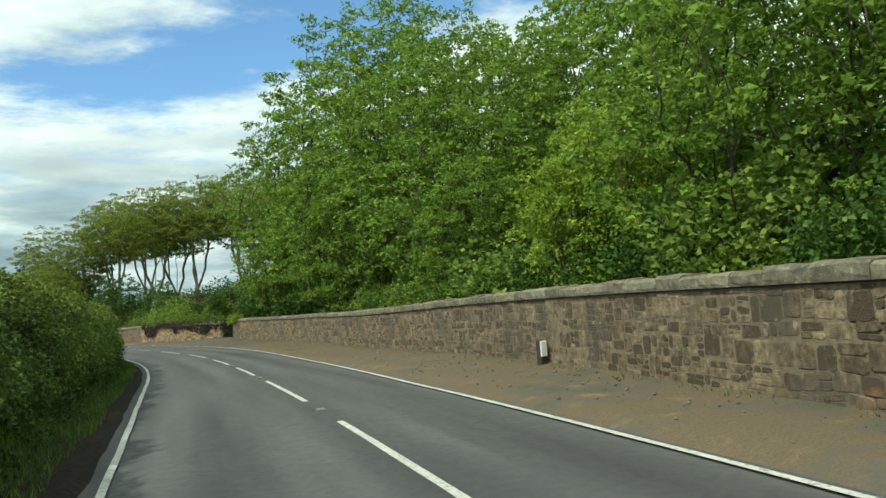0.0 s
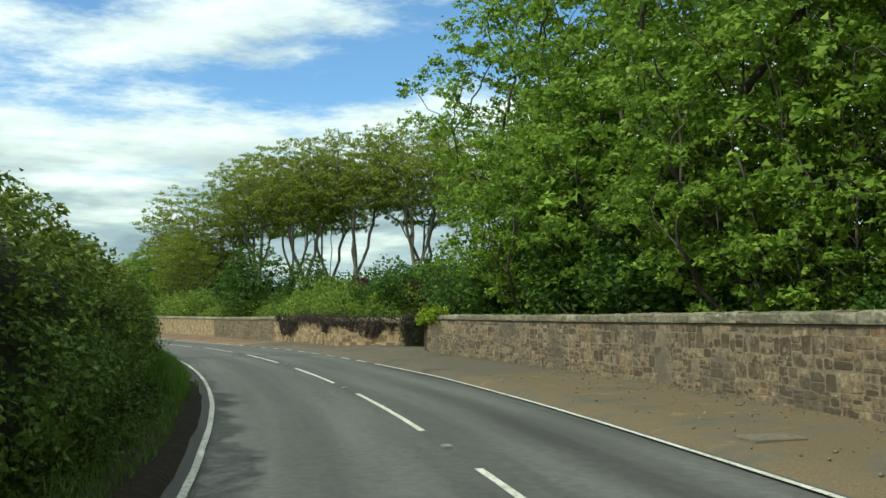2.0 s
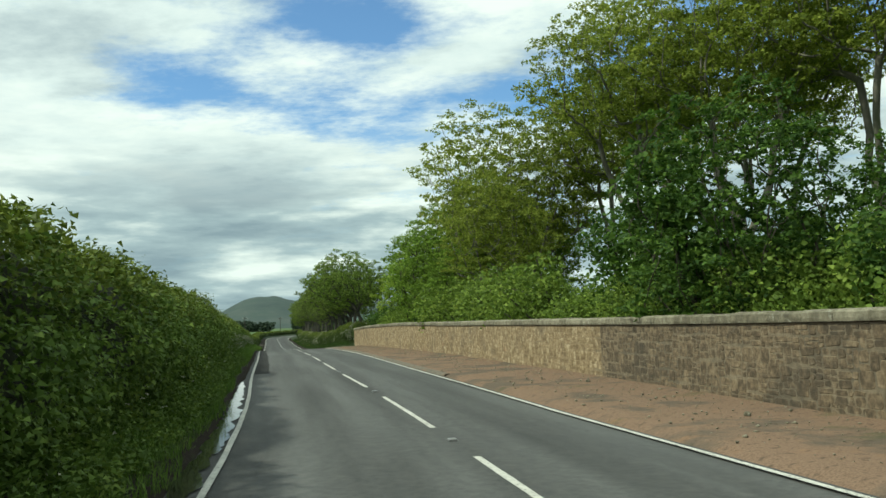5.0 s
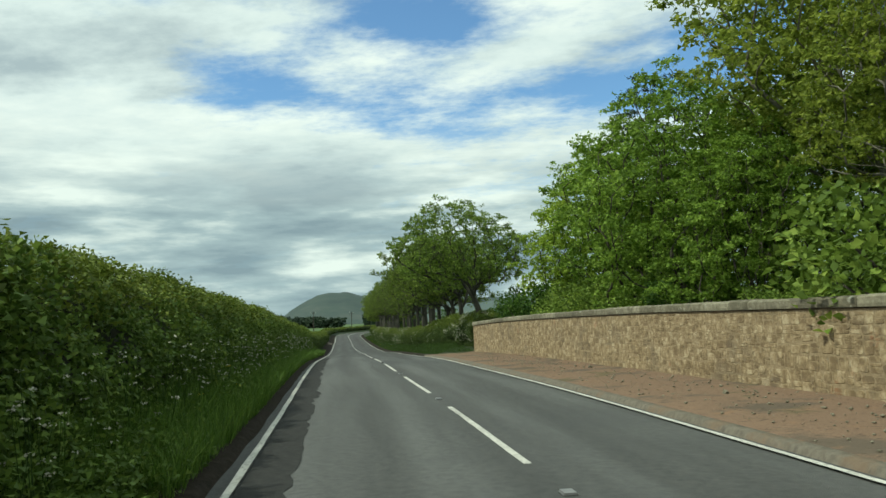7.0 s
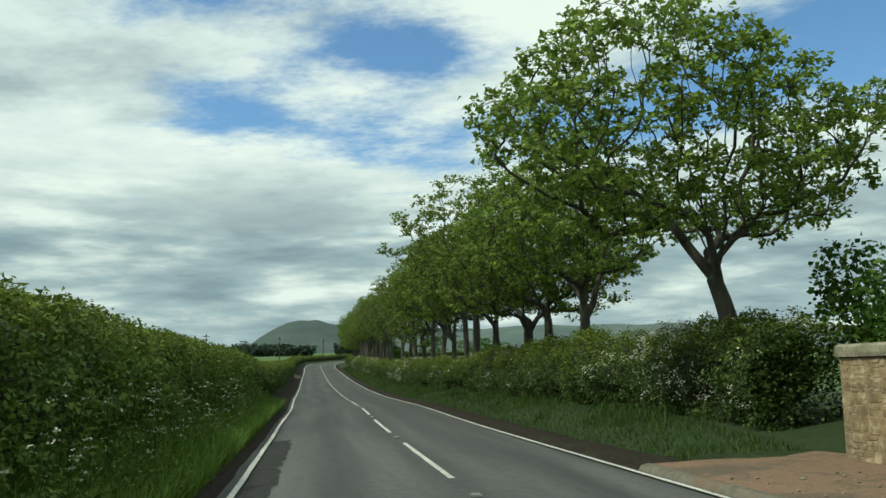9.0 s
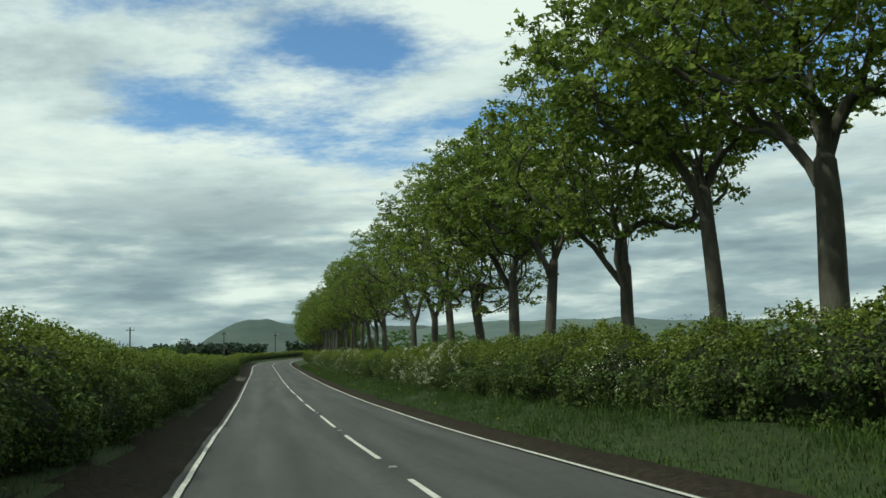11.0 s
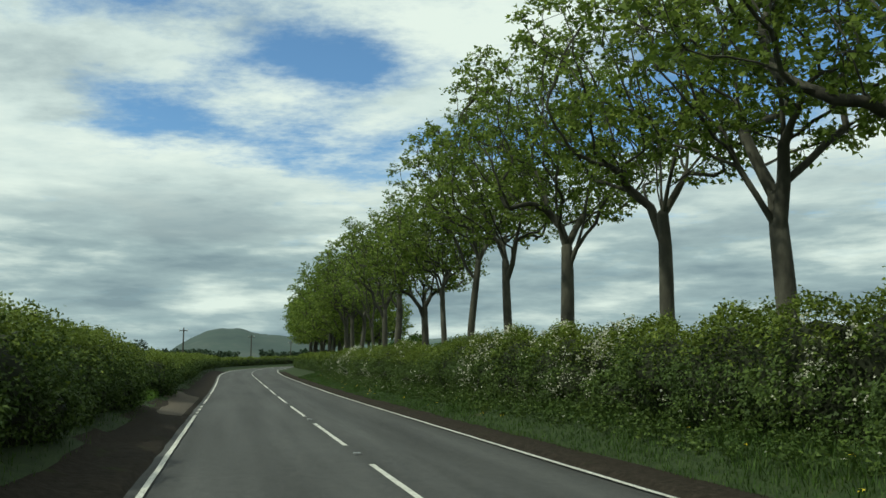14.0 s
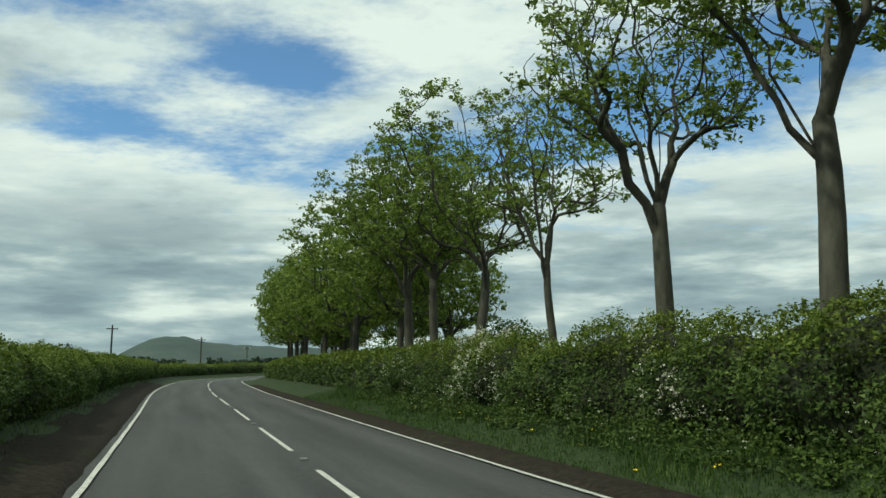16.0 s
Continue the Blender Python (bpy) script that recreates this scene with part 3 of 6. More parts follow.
def tree(name, seed, leaf, bark, label, category="tree", group="", at=(0, 0, -200), height=10.0, fork=3.5, base=3.5, rx=2.8, ry=2.6, shift=(0, 0), lean=(0, 0),
         stems=3, girth=0.2, lobes=150, tufts=7, per=9, leaf_size=0.14, lobe=0.6, flat=0.6, bare=0.0, hollow=0.45, vase=0.45, widest=0.42, tip=0.011, rough=0.2, simple=False, fine=False, sway=0.010, gap=0.62, hollows=0.42):
    """A tree of parts: bole, main limbs, branchwork and a crown. Leaf masses fill an uneven crown; every mass hangs on a branch that
    leaves the nearest older wood, and every limb is as thick as what it carries. shift: how far the crown's top leans over."""
    rng = np.random.default_rng(seed)
    # the leaf masses
    m = int(lobes * 7 / (1 - hollows))
    h = rng.uniform(0, 1, m) ** 0.9
    a = rng.uniform(0, 2 * math.pi, m)
    q = np.sqrt(hollow ** 2 + (1 - hollow ** 2) * rng.uniform(0, 1, m))
    prof = np.sqrt(np.clip(1 - ((h - widest) / np.where(h < widest, widest + 0.08, 1.03 - widest)) ** 2, 0.02, 1))
    ph = rng.uniform(0, 6.28, 6)
    uneven = 1 + rough * (np.sin(2 * a + ph[0] + 3 * h) + 0.8 * np.sin(3 * a + ph[1] - 5 * h) + 0.6 * np.sin(5 * a + ph[2] + 9 * h)) / 1.5
    top = height * (1 - 0.5 * rough * (0.5 + 0.5 * np.sin(2 * a + ph[3])) * q)
    z = base + (top - base - lobe * flat * 0.6) * h
    pts = np.stack([np.cos(a) * q * prof * uneven * rx + shift[0] * h, np.sin(a) * q * prof * uneven * ry + shift[1] * h, z], -1)
    pts[:, :2] += np.array(lean)
    # boughs with hollows between them
    wl = 2 * math.pi / (gap * 0.5 * (rx + ry))
    ph = rng.uniform(0, 6.28, 9)
    x_, y_, z_ = pts[:, 0] * wl, pts[:, 1] * wl, pts[:, 2] * wl * 1.25
    field = np.sin(x_ + ph[0] + 1.2 * np.sin(z_ * 0.7 + ph[1])) + np.sin(y_ + ph[2] + 1.2 * np.sin(x_ * 0.8 + ph[3])) + np.sin(z_ + ph[4] + 1.2 * np.sin(y_ * 0.6 + ph[5]))
    pts = pts[field > np.quantile(field, hollows)]
    m = len(pts)
    far = np.full(m, 1e9)
    chosen = [0]
    for _ in range(lobes - 1):
        far = np.minimum(far, ((pts - pts[chosen[-1]]) ** 2 * np.array([1, 1, 1.6])).sum(1))
        chosen.append(int(np.argmax(far * rng.uniform(0.55, 1.0, m))))
    pts = pts[chosen]
    # the wood: places, the way each grows, and what each grows from
    P, D, up_ = [], [], []

    def add_way(w, first):
        prev = first
        for i, p_ in enumerate(w):
            d_ = p_ - (P[prev] if prev >= 0 else p_ - np.array([0, 0, 1.0]))
            P.append(np.array(p_, float))
            D.append(d_ / (np.linalg.norm(d_) + 1e-9))
            up_.append(prev)
            prev = len(P) - 1
        return prev

    bend = rng.normal(size=2) * 0.06
    zs = np.linspace(-0.4, fork, 8)
    k = np.clip(zs / fork, 0, 1)
    bole = np.stack([lean[0] * k ** 1.6 + bend[0] * np.sin(k * 5.0), lean[1] * k ** 1.6 + bend[1] * np.sin(k * 4.2), zs], -1)
    crotch = add_way(bole, -1)
    n_bole = len(P)
    turn = rng.normal() * 0.35 if stems in (2, 4) else rng.uniform(0, 6.28)
    mid = np.array([lean[0] + shift[0] * 0.6, lean[1] + shift[1] * 0.6, 0])
    for i in range(stems):
        an = turn + 2 * math.pi * (i + rng.uniform(-0.22, 0.22)) / max(stems, 1)
        out = vase * rng.uniform(0.7, 1.2) if (i or stems < 3) else 0.12
        goal = mid + np.array([math.cos(an) * rx * out, math.sin(an) * ry * out, base + (height - base) * rng.uniform(0.62, 0.82)])
        d0 = np.array([math.cos(an) * out * 0.9, math.sin(an) * out * 0.9, 1.0])
        start = crotch if i < 2 else crotch - int(rng.integers(0, 2))
        add_way(smooth_way(P[start], d0 / np.linalg.norm(d0), goal, 9, rng, sway), start)
    ends = []
    order = np.argsort(np.linalg.norm(pts - P[crotch], axis=1))
    for j in order:
        p = pts[j]
        N = np.array(P[n_bole - 2:])
        v = p - N
        dist = np.linalg.norm(v, axis=1)
        cost = dist * (1.25 - 0.45 * (v * np.array(D[n_bole - 2:])).sum(1) / (dist + 1e-6)) + 1.2 * np.maximum(0, N[:, 2] - p[2] + 0.66 * dist) + np.where(np.arange(len(N)) < 2, 1.3, 0.0)
        b = int(np.argmin(cost)) + n_bole - 2
        side = p - P[b]
        d0 = D[b] * 0.55 + side / (np.linalg.norm(side) + 1e-6) * 0.6
        ends.append((add_way(smooth_way(P[b], d0, p, 3 if dist.min() < 1.2 else 5, rng, 0.035), b), j))
    # thickness from the twigs down
    load = np.zeros(len(P))
    for e, _ in ends:
        load[e] += 1
    for i in range(len(P) - 1, 0, -1):
        load[up_[i]] += max(load[i], 0.4) if load[i] else 0.4
    power = math.log(girth / tip) / math.log(load[2])
    R = np.minimum(tip * np.maximum(load, 1) ** power, girth * 0.62)
    kids = {}
    for i in range(1, len(P)):
        kids.setdefault(up_[i], []).append(i)
    R[:n_bole] = girth * np.interp(np.array(P[:n_bole])[:, 2], (-0.4, 0.0, 0.5, fork * 0.8, fork), (1.5, 1.28, 1.08, 0.93, 0.80))
    ways, todo = [], [(n_bole - 1, c) for c in kids.get(n_bole - 1, [])] + [(i, c) for i in range(n_bole - 1) for c in kids.get(i, []) if c >= n_bole]
    while todo:
        start, i = todo.pop()
        way = [(P[start], min(R[start] * 0.9, R[i] * 1.15)), (P[i], R[i])]
        if start < n_bole and R[i] > girth * 0.3:
            way = [(P[start - 1], R[i] * 0.8), (P[start], min(R[start] * 0.86, R[i] * 1.2)), (P[i], R[i])]
        while i in kids:
            c = max(kids[i], key=lambda q_: R[q_])
            todo += [(i, o_) for o_ in kids[i] if o_ != c]
            i = c
            way.append((P[i], R[i]))
        ways.append(way)
    t = empty(name, at, label=label, category=category, group=group)
    part("trunk", tube_mesh("trunk", [[(P[i], R[i]) for i in range(n_bole)] + [(P[n_bole - 1] + np.array([0, 0, 0.10]), girth * 0.55), (P[n_bole - 1] + np.array([0, 0, 0.16]), 0.01)]], bark, 10), t)
    ways.sort(key=lambda w: -w[0][1])
    for w in ways[:max(stems, 2)]:
        part("limb", tube_mesh("limb", [w], bark, 7), t)
    part("branchwork", tube_mesh("branchwork", ways[max(stems, 2):], bark, 4), t, kind="stuff")
    # leaves in tufts round the end of each branch
    if bare:
        keep = rng.uniform(size=lobes) > bare * (0.45 + 1.1 * (pts[:, 2] - base) / (height - base))
        pts = pts[keep] if keep.sum() > 8 else pts[:8]
    n = len(pts) * tufts
    root = np.repeat(pts, tufts, 0)
    axis = mid + np.array([0, 0, (base + height) * 0.45])
    outward = root - axis
    outward /= np.linalg.norm(outward, axis=1)[:, None] + 1e-9
    d = rng.normal(size=(n, 3))
    d = d / np.linalg.norm(d, axis=1)[:, None] + outward * 0.45 + np.array([0, 0, 0.22])
    d /= np.linalg.norm(d, axis=1)[:, None]
    tuft = root + d * lobe * rng.uniform(0.35, 1.0, (n, 1)) * np.array([1, 1, flat])
    if fine:
        part("twigwork", twig_mesh("twigwork", root - d * 0.05, tuft, 0.008, bark), t, kind="stuff")
    at_ = np.repeat(tuft, per, 0) + rng.normal(size=(n * per, 3)) * leaf_size * np.array([0.85, 0.85, 0.5])
    face = np.repeat(d * 0.5, per, 0) + np.array([0, 0, 0.55]) + rng.normal(size=(n * per, 3)) * 0.42
    face /= np.linalg.norm(face, axis=1)[:, None]
    part("crown", leaf_mesh("crown", at_, leaf_size, leaf, rng, 0.6, 0.85, face, simple), t, kind="stuff")
    return t


def place(proto, s, off, turn, size, up=None):
    u = float(ground_up(s, off)) if up is None else up
    p = spot(s, off, u - 0.05)
    return copy_thing(proto, Matrix.LocRotScale(p, Euler((0, 0, turn)), None) @ Matrix.Diagonal((size, size, size, 1)))


def bush(name, rng, at, radius, height, leaf, label, leaves=2500, leaf_size=0.16, category="shrub", lumps=9, group=""):
    """A shrub: stems from the ground and leaves gathered in uneven lumps."""
    b = empty(name, at, label=label, category=category, group=group)
    cs, paths = [], []
    for i in range(lumps):
        a, rr = rng.uniform(0, 2 * math.pi), radius * math.sqrt(rng.uniform(0, 0.7))
        zc = height * rng.uniform(0.25, 0.86) * (1 - 0.35 * (rr / radius) ** 2)
        c = np.array([math.cos(a) * rr, math.sin(a) * rr, zc])
        cs.append((c, radius * rng.uniform(0.28, 0.45)))
        paths.append([(np.array([c[0] * 0.2, c[1] * 0.2, -0.3]), 0.05), (c * np.array([0.55, 0.55, 0.5]), 0.035), (c, 0.012)])
    part("stem", tube_mesh("stem", paths, BARK_DARK, 5), b)
    idx = rng.integers(0, lumps, leaves)
    d = rng.normal(size=(leaves, 3))
    d /= np.linalg.norm(d, axis=1)[:, None]
    rad = np.array([c[1] for c in cs])[idx][:, None] * rng.uniform(0.35, 1.1, (leaves, 1)) ** 0.6
    pts = np.array([c[0] for c in cs])[idx] + d * rad * np.array([1, 1, 0.9])
    pts[:, 2] = np.abs(pts[:, 2])
    part("foliage", leaf_mesh("foliage", pts, leaf_size, leaf, rng), b)
    return b


# ---------------------------------------------------------------- hedges
def lumps(s, v, seed, a=1.0):
    r = np.random.default_rng(seed)
    t = np.zeros(np.broadcast(s, v).shape)
    for w, amp in ((0.9, 0.5), (1.9, 0.3), (3.7, 0.2), (6.5, 0.12)):
        p = r.uniform(0, 6.28, 4)
        t = t + amp * np.sin(s * w + p[0] + 1.3 * np.sin(v * w * 0.7 + p[1])) * np.cos(v * w * 1.1 + p[2] + 0.8 * np.sin(s * w * 0.6 + p[3]))
    return a * t


def cells(s, v, seed, ls, lv):
    """Rounded cushions on an uneven grid: 1 at the middle of each, 0 in the creases between them."""
    s, v = np.broadcast_arrays(np.asarray(s, float) / ls, np.asarray(v, float) / lv)
    i0, j0 = np.floor(s), np.floor(v)
    best = np.full(s.shape, 9.0)
    for di in (-1, 0, 1):
        for dj in (-1, 0, 1):
            i, j = i0 + di, j0 + dj
            a = np.sin(i * 127.1 + j * 311.7 + seed * 74.7) * 43758.5453
            b = np.sin(i * 269.5 + j * 183.3 + seed * 37.1) * 24634.6345
            a, b = a - np.floor(a), b - np.floor(b)
            best = np.minimum(best, (s - i - 0.15 - 0.7 * a) ** 2 + (v - j - 0.15 - 0.7 * b) ** 2)
    return np.clip(1 - best / 0.55, 0, 1)


def hedge(name, s0, s1, front, thick, top, seed, leaf, label, dens=170, leaf_size=0.11, bulge=0.22, side=1, flowers=None, low=0.0, spray=0.09, rag=0.015, wide=2.2):
    """A hedge along the road. front, top: functions of s (the offset of its road face, its height over the road); side: 1 right, -1 left;
    wide: the usual length of one bush; flowers: how thick the blossom is, as a function of s."""
    r = np.random.default_rng(seed)
    h = empty(name, tuple(spot((s0 + s1) / 2, float(front((s0 + s1) / 2)))), label=label, category="hedge", group="roadside hedges")

    def shape(s, u):
        """u runs 0..1 up the road face, 1..2 over the top, 2..2.5 down the back."""
        f, tp = front(s), top(s)
        g = ground_up(s, f)
        tall = tp - g
        v = np.where(u < 1, u * tall, tall + (u - 1) * thick)
        b = bulge * (1.45 * cells(s, v, seed, wide, 1.5) + 0.65 * cells(s, v, seed + 5, 0.7, 0.55) - 1.2) + lumps(s * 0.45, u * 0.5, seed + 3, bulge * 0.5)
        round_ = np.clip(u, 0, 1)
        out = np.where(u < 1, 0.12 + 0.42 * round_ ** 4 + 0.16 * (1 - round_) ** 2 - b * (0.45 + 0.55 * np.sin(round_ * math.pi)), np.where(u < 2, 0.54 + (u - 1) * (thick - 0.54), thick))
        up = np.where(u < 1, g + (tall - 0.16) * (u + 0.10 * u ** 2 * (1 - u)) + b * 0.7 * u ** 4, np.where(u < 2, tp - 0.16 + b * 0.7 + 0.22 * np.sin((u - 1) * math.pi), tp - (u - 2) * tall))
        return f + side * out, up

    n = int((s1 - s0) * dens * 3.2)
    s = r.uniform(s0, s1, n)
    u = r.choice([0, 1, 2], n, p=[0.62, 0.35, 0.03]) + r.uniform(0, 1, n)
    u = np.where(u > 2.5, 2.5, u)
    # twigs: leaves gather round short shoots
    shoots = max(1, n // 7)
    pick = r.integers(0, shoots, n)
    s = np.clip(s[pick] + r.normal(size=n) * 0.07, s0, s1)
    u = np.clip(u[pick] + r.normal(size=n) * 0.03, 0.0, 2.5)
    o, up = shape(s, u)
    push = (np.abs(r.normal(size=shoots)) * spray - spray * 0.5)[pick]
    face = u < 1
    o = o - side * np.where(face, push, 0) + side * r.uniform(-0.02, 0.24, n) * face
    up = up + np.where(face, 0, push * 0.5 + np.abs(r.normal(size=shoots))[pick] * rag - r.uniform(0, 0.20, n)) + r.normal(size=n) * 0.03
    pts = spots_at(s, o + r.normal(size=n) * 0.03, up)
    # leaves turn outwards and up
    th = centre(s)[3]
    tilt = np.where(face, 0.9 * (1 - u), 0.0) * -side
    out_dir = np.stack([np.cos(th) * tilt, np.sin(th) * tilt, np.where(face, 0.25 + 0.6 * u, 1.0)], -1)
    out_dir = out_dir + r.normal(size=(n, 3)) * 0.35
    out_dir /= np.linalg.norm(out_dir, axis=1)[:, None]
    if low:
        keep = up > ground_up(s, front(s)) + (low(s) if callable(low) else low) * r.uniform(0.2, 1.2, n)
        pts, out_dir = pts[keep], out_dir[keep]
        u = u[keep]
    # leaves of the upper edge and top get the colour with painted sunlight
    young = u > 0.80 + 0.12 * r.normal(size=len(u))
    for name_, which_, mat_ in (("foliage", ~young, leaf), ("new_growth", young, LEAF_LIT_TOP)):
        part(name_, leaf_mesh(name_, pts[which_] - np.array(h.location), leaf_size, mat_, r, 1.0, 0.8, out_dir[which_], True), h, "yellow-green top shoots with sunlight put into their colour" if mat_ is LEAF_LIT_TOP else "")
    # a dark sheet for the inside: the hedge's inner shade put into its colour
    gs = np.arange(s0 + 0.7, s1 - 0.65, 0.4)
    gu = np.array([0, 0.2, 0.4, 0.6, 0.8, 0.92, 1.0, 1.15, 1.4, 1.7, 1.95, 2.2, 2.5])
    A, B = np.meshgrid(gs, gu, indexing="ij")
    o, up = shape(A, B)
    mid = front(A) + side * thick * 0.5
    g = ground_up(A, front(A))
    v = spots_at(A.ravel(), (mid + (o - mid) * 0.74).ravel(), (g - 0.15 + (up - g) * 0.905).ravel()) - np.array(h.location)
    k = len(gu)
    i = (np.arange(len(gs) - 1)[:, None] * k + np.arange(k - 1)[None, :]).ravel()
    part("core", mesh_of("core", v, [tuple(q) for q in np.stack([i, i + 1, i + k + 1, i + k], -1)] + [tuple(range(k)), tuple(range(len(v) - 1, len(v) - 1 - k, -1))], SHADE_CORE, True), h)
    # leaves over the two ends
    m = int(dens * 9)
    deep = r.uniform(-0.05, 0.55, m)
    es = np.where(r.uniform(size=m) < 0.5, s0 + deep, s1 - deep)
    eo = front(es) + side * r.uniform(0.1, thick, m)
    eg = ground_up(es, front(es))
    eu = eg + (top(es) - eg) * r.uniform(0, 0.98, m)
    part("end_foliage", leaf_mesh("end_foliage", spots_at(es, eo, eu) - np.array(h.location), leaf_size * 1.3, leaf, r), h)
    if flowers:
        m = int((s1 - s0) * 130)
        s = r.uniform(s0, s1, m)
        u = r.uniform(0.2, 1.5, m)
        want = flowers(s) - 0.30 + 1.0 * lumps(s * 0.9, u * 2.2, seed + 9)
        keep = want > r.uniform(0.35, 1.0, m)
        s, u = s[keep], u[keep]
        o, up = shape(s, u)
        k = 5
        pts = np.repeat(spots_at(s, o - side * 0.10, up + 0.04), k, 0) + r.normal(size=(len(s) * k, 3)) * 0.04 - np.array(h.location)
        part("blossom", leaf_mesh("blossom", pts, 0.042, BLOSSOM, r, 0.3, 1.0), h, "clusters of small white blossom")
    return h


def herbage(name, s0, s1, o0, o1, n, tall, seed, mat, label, wide=0.007, bend=0.6, thin=None):
    """Grass blades scattered over a strip of the verge; o0, o1: functions of s."""
    r = np.random.default_rng(seed)
    s = r.uniform(s0, s1, n)
    w = r.uniform(0, 1, n)
    a, b = (f(s) if callable(f) else f for f in (o0, o1))
    off = a + (b - a) * w
    if thin:
        keep = thin(s, off, r)
        s, off = s[keep], off[keep]
    n = len(s)
    base = spots_at(s, off, ground_up(s, off) - 0.02)
    ht = tall * r.uniform(0.45, 1.25, n)
    d = r.normal(size=(n, 2))
    d /= np.linalg.norm(d, axis=1)[:, None]
    side = np.stack([-d[:, 1], d[:, 0], np.zeros(n)], -1) * wide * r.uniform(0.6, 1.5, n)[:, None]
    lean = np.stack([d[:, 0], d[:, 1], np.zeros(n)], -1) * (ht * bend * r.uniform(0.2, 1.4, n))[:, None]
    midp = base + lean * 0.35 + np.stack([0 * ht, 0 * ht, ht * 0.6], -1)
    tip = base + lean + np.stack([0 * ht, 0 * ht, ht], -1)
    v = np.stack([base - side, base + side, midp + side * 0.7, midp - side * 0.7, tip], 1).reshape(-1, 3)
    i = np.arange(n) * 5
    f = np.concatenate([np.stack([i, i + 1, i + 2], -1), np.stack([i, i + 2, i + 3], -1), np.stack([i + 3, i + 2, i + 4], -1)])
    return tagged(new(name, mesh_np(name, v, f, mat)), label, "grass", kind="stuff")


def umbels(name, s0, s1, o0, o1, n, seed, tall, mat=BLOSSOM, label="", size=0.03, category="wild flower"):
    """Flower heads on thin stalks, scattered over a strip."""
    r = np.random.default_rng(seed)
    s, w = r.uniform(s0, s1, n), r.uniform(0, 1, n)
    a, b = (f(s) if callable(f) else f for f in (o0, o1))
    off = a + (b - a) * w
    base = spots_at(s, off, ground_up(s, off))
    ht = tall * r.uniform(0.3, 1.2, n)
    d = r.normal(size=(n, 2)) * 0.1
    top = base + np.stack([d[:, 0], d[:, 1], ht], -1)
    flower_bed = tagged(new(name), label, category, kind="stuff")
    wd = np.array([0.0035, 0.0025, 0])
    v = np.stack([base - wd, base + wd, top + wd * 0.5, top - wd * 0.5], 1).reshape(-1, 3)
    i = np.arange(n) * 4
    part("stalk", mesh_np("stalk", v, np.stack([i, i + 1, i + 2, i + 3], -1), GRASS), flower_bed)
    k = 5
    pts = np.repeat(top, k, 0) + r.normal(size=(n * k, 3)) * np.array([1, 1, 0.3]) * size
    part("petal", leaf_mesh("petal", pts, size * 1.3, mat, r, 0.2), flower_bed)
    return flower_bed


def herb_layer(name, s0, s1, o0, o1, n, tall, seed, mat, label, size=0.055):
    """Leafy weeds: plants of a few stems' worth of small leaves, taller in patches."""
    r = np.random.default_rng(seed)
    plants = n // 26
    s, w = r.uniform(s0, s1, plants), r.uniform(0, 1, plants)
    a, b = (f(s) if callable(f) else f for f in (o0, o1))
    off = a + (b - a) * w
    ht = tall * r.uniform(0.35, 1.0, plants) * (0.75 + 0.5 * lumps(s * 0.8, off * 1.4, seed)) * (0.45 + 0.55 * w)
    base = spots_at(s, off, ground_up(s, off))
    pick = r.integers(0, plants, n)
    up = r.uniform(0.1, 1.0, n) ** 0.7 * np.maximum(ht[pick], 0.06)
    at = base[pick] + np.stack([r.normal(size=n) * 0.07, r.normal(size=n) * 0.07, up], -1)
    face = np.array([0, 0, 0.7]) + r.normal(size=(n, 3)) * 0.4
    face /= np.linalg.norm(face, axis=1)[:, None]
    return tagged(new(name, leaf_mesh(name, at, size, mat, r, 0.6, 0.7, face, True)), label, "weeds", kind="stuff")


# ---------------------------------------------------------------- ground and road
along = np.concatenate([np.arange(-20, 320, 1.5), np.arange(320, 461, 3.0)])
across = np.array([-40, -28, -18, -12, -9, -7.5, -6.3, -5.4, -4.9, -4.4, -4.1, -3.8, -3.5, -3.2, -2.5, 0, 2.5, 2.9, 3.2, 3.5, 3.8, 4.2, 4.6, 5.0, 5.4, 5.8, 6.2, 6.8, 7.5, 8.5, 10, 13, 18, 28, 40.0])
A, B = np.meshgrid(along, across, indexing="ij")
fade = 1 - ramp01(np.abs(B), 14, 40)
up = ground_up(A, B) * fade - bed_depth(A, B)
zc = centre(A)[2]
near = spots_at(A.ravel(), B.ravel(), up.ravel()).reshape(A.shape + (3,))
near[..., 2] = near[..., 2] * 1.0 + 0.05 * lumps(A * 0.6, B * 0.8, 3) * (np.abs(B) > 4)
ni, nj = A.shape
verts = near.reshape(-1, 3)
i = (np.arange(ni - 1)[:, None] * nj + np.arange(nj - 1)[None, :]).ravel()
faces = [tuple(f) for f in np.stack([i, i + 1, i + nj + 1, i + nj], -1)]
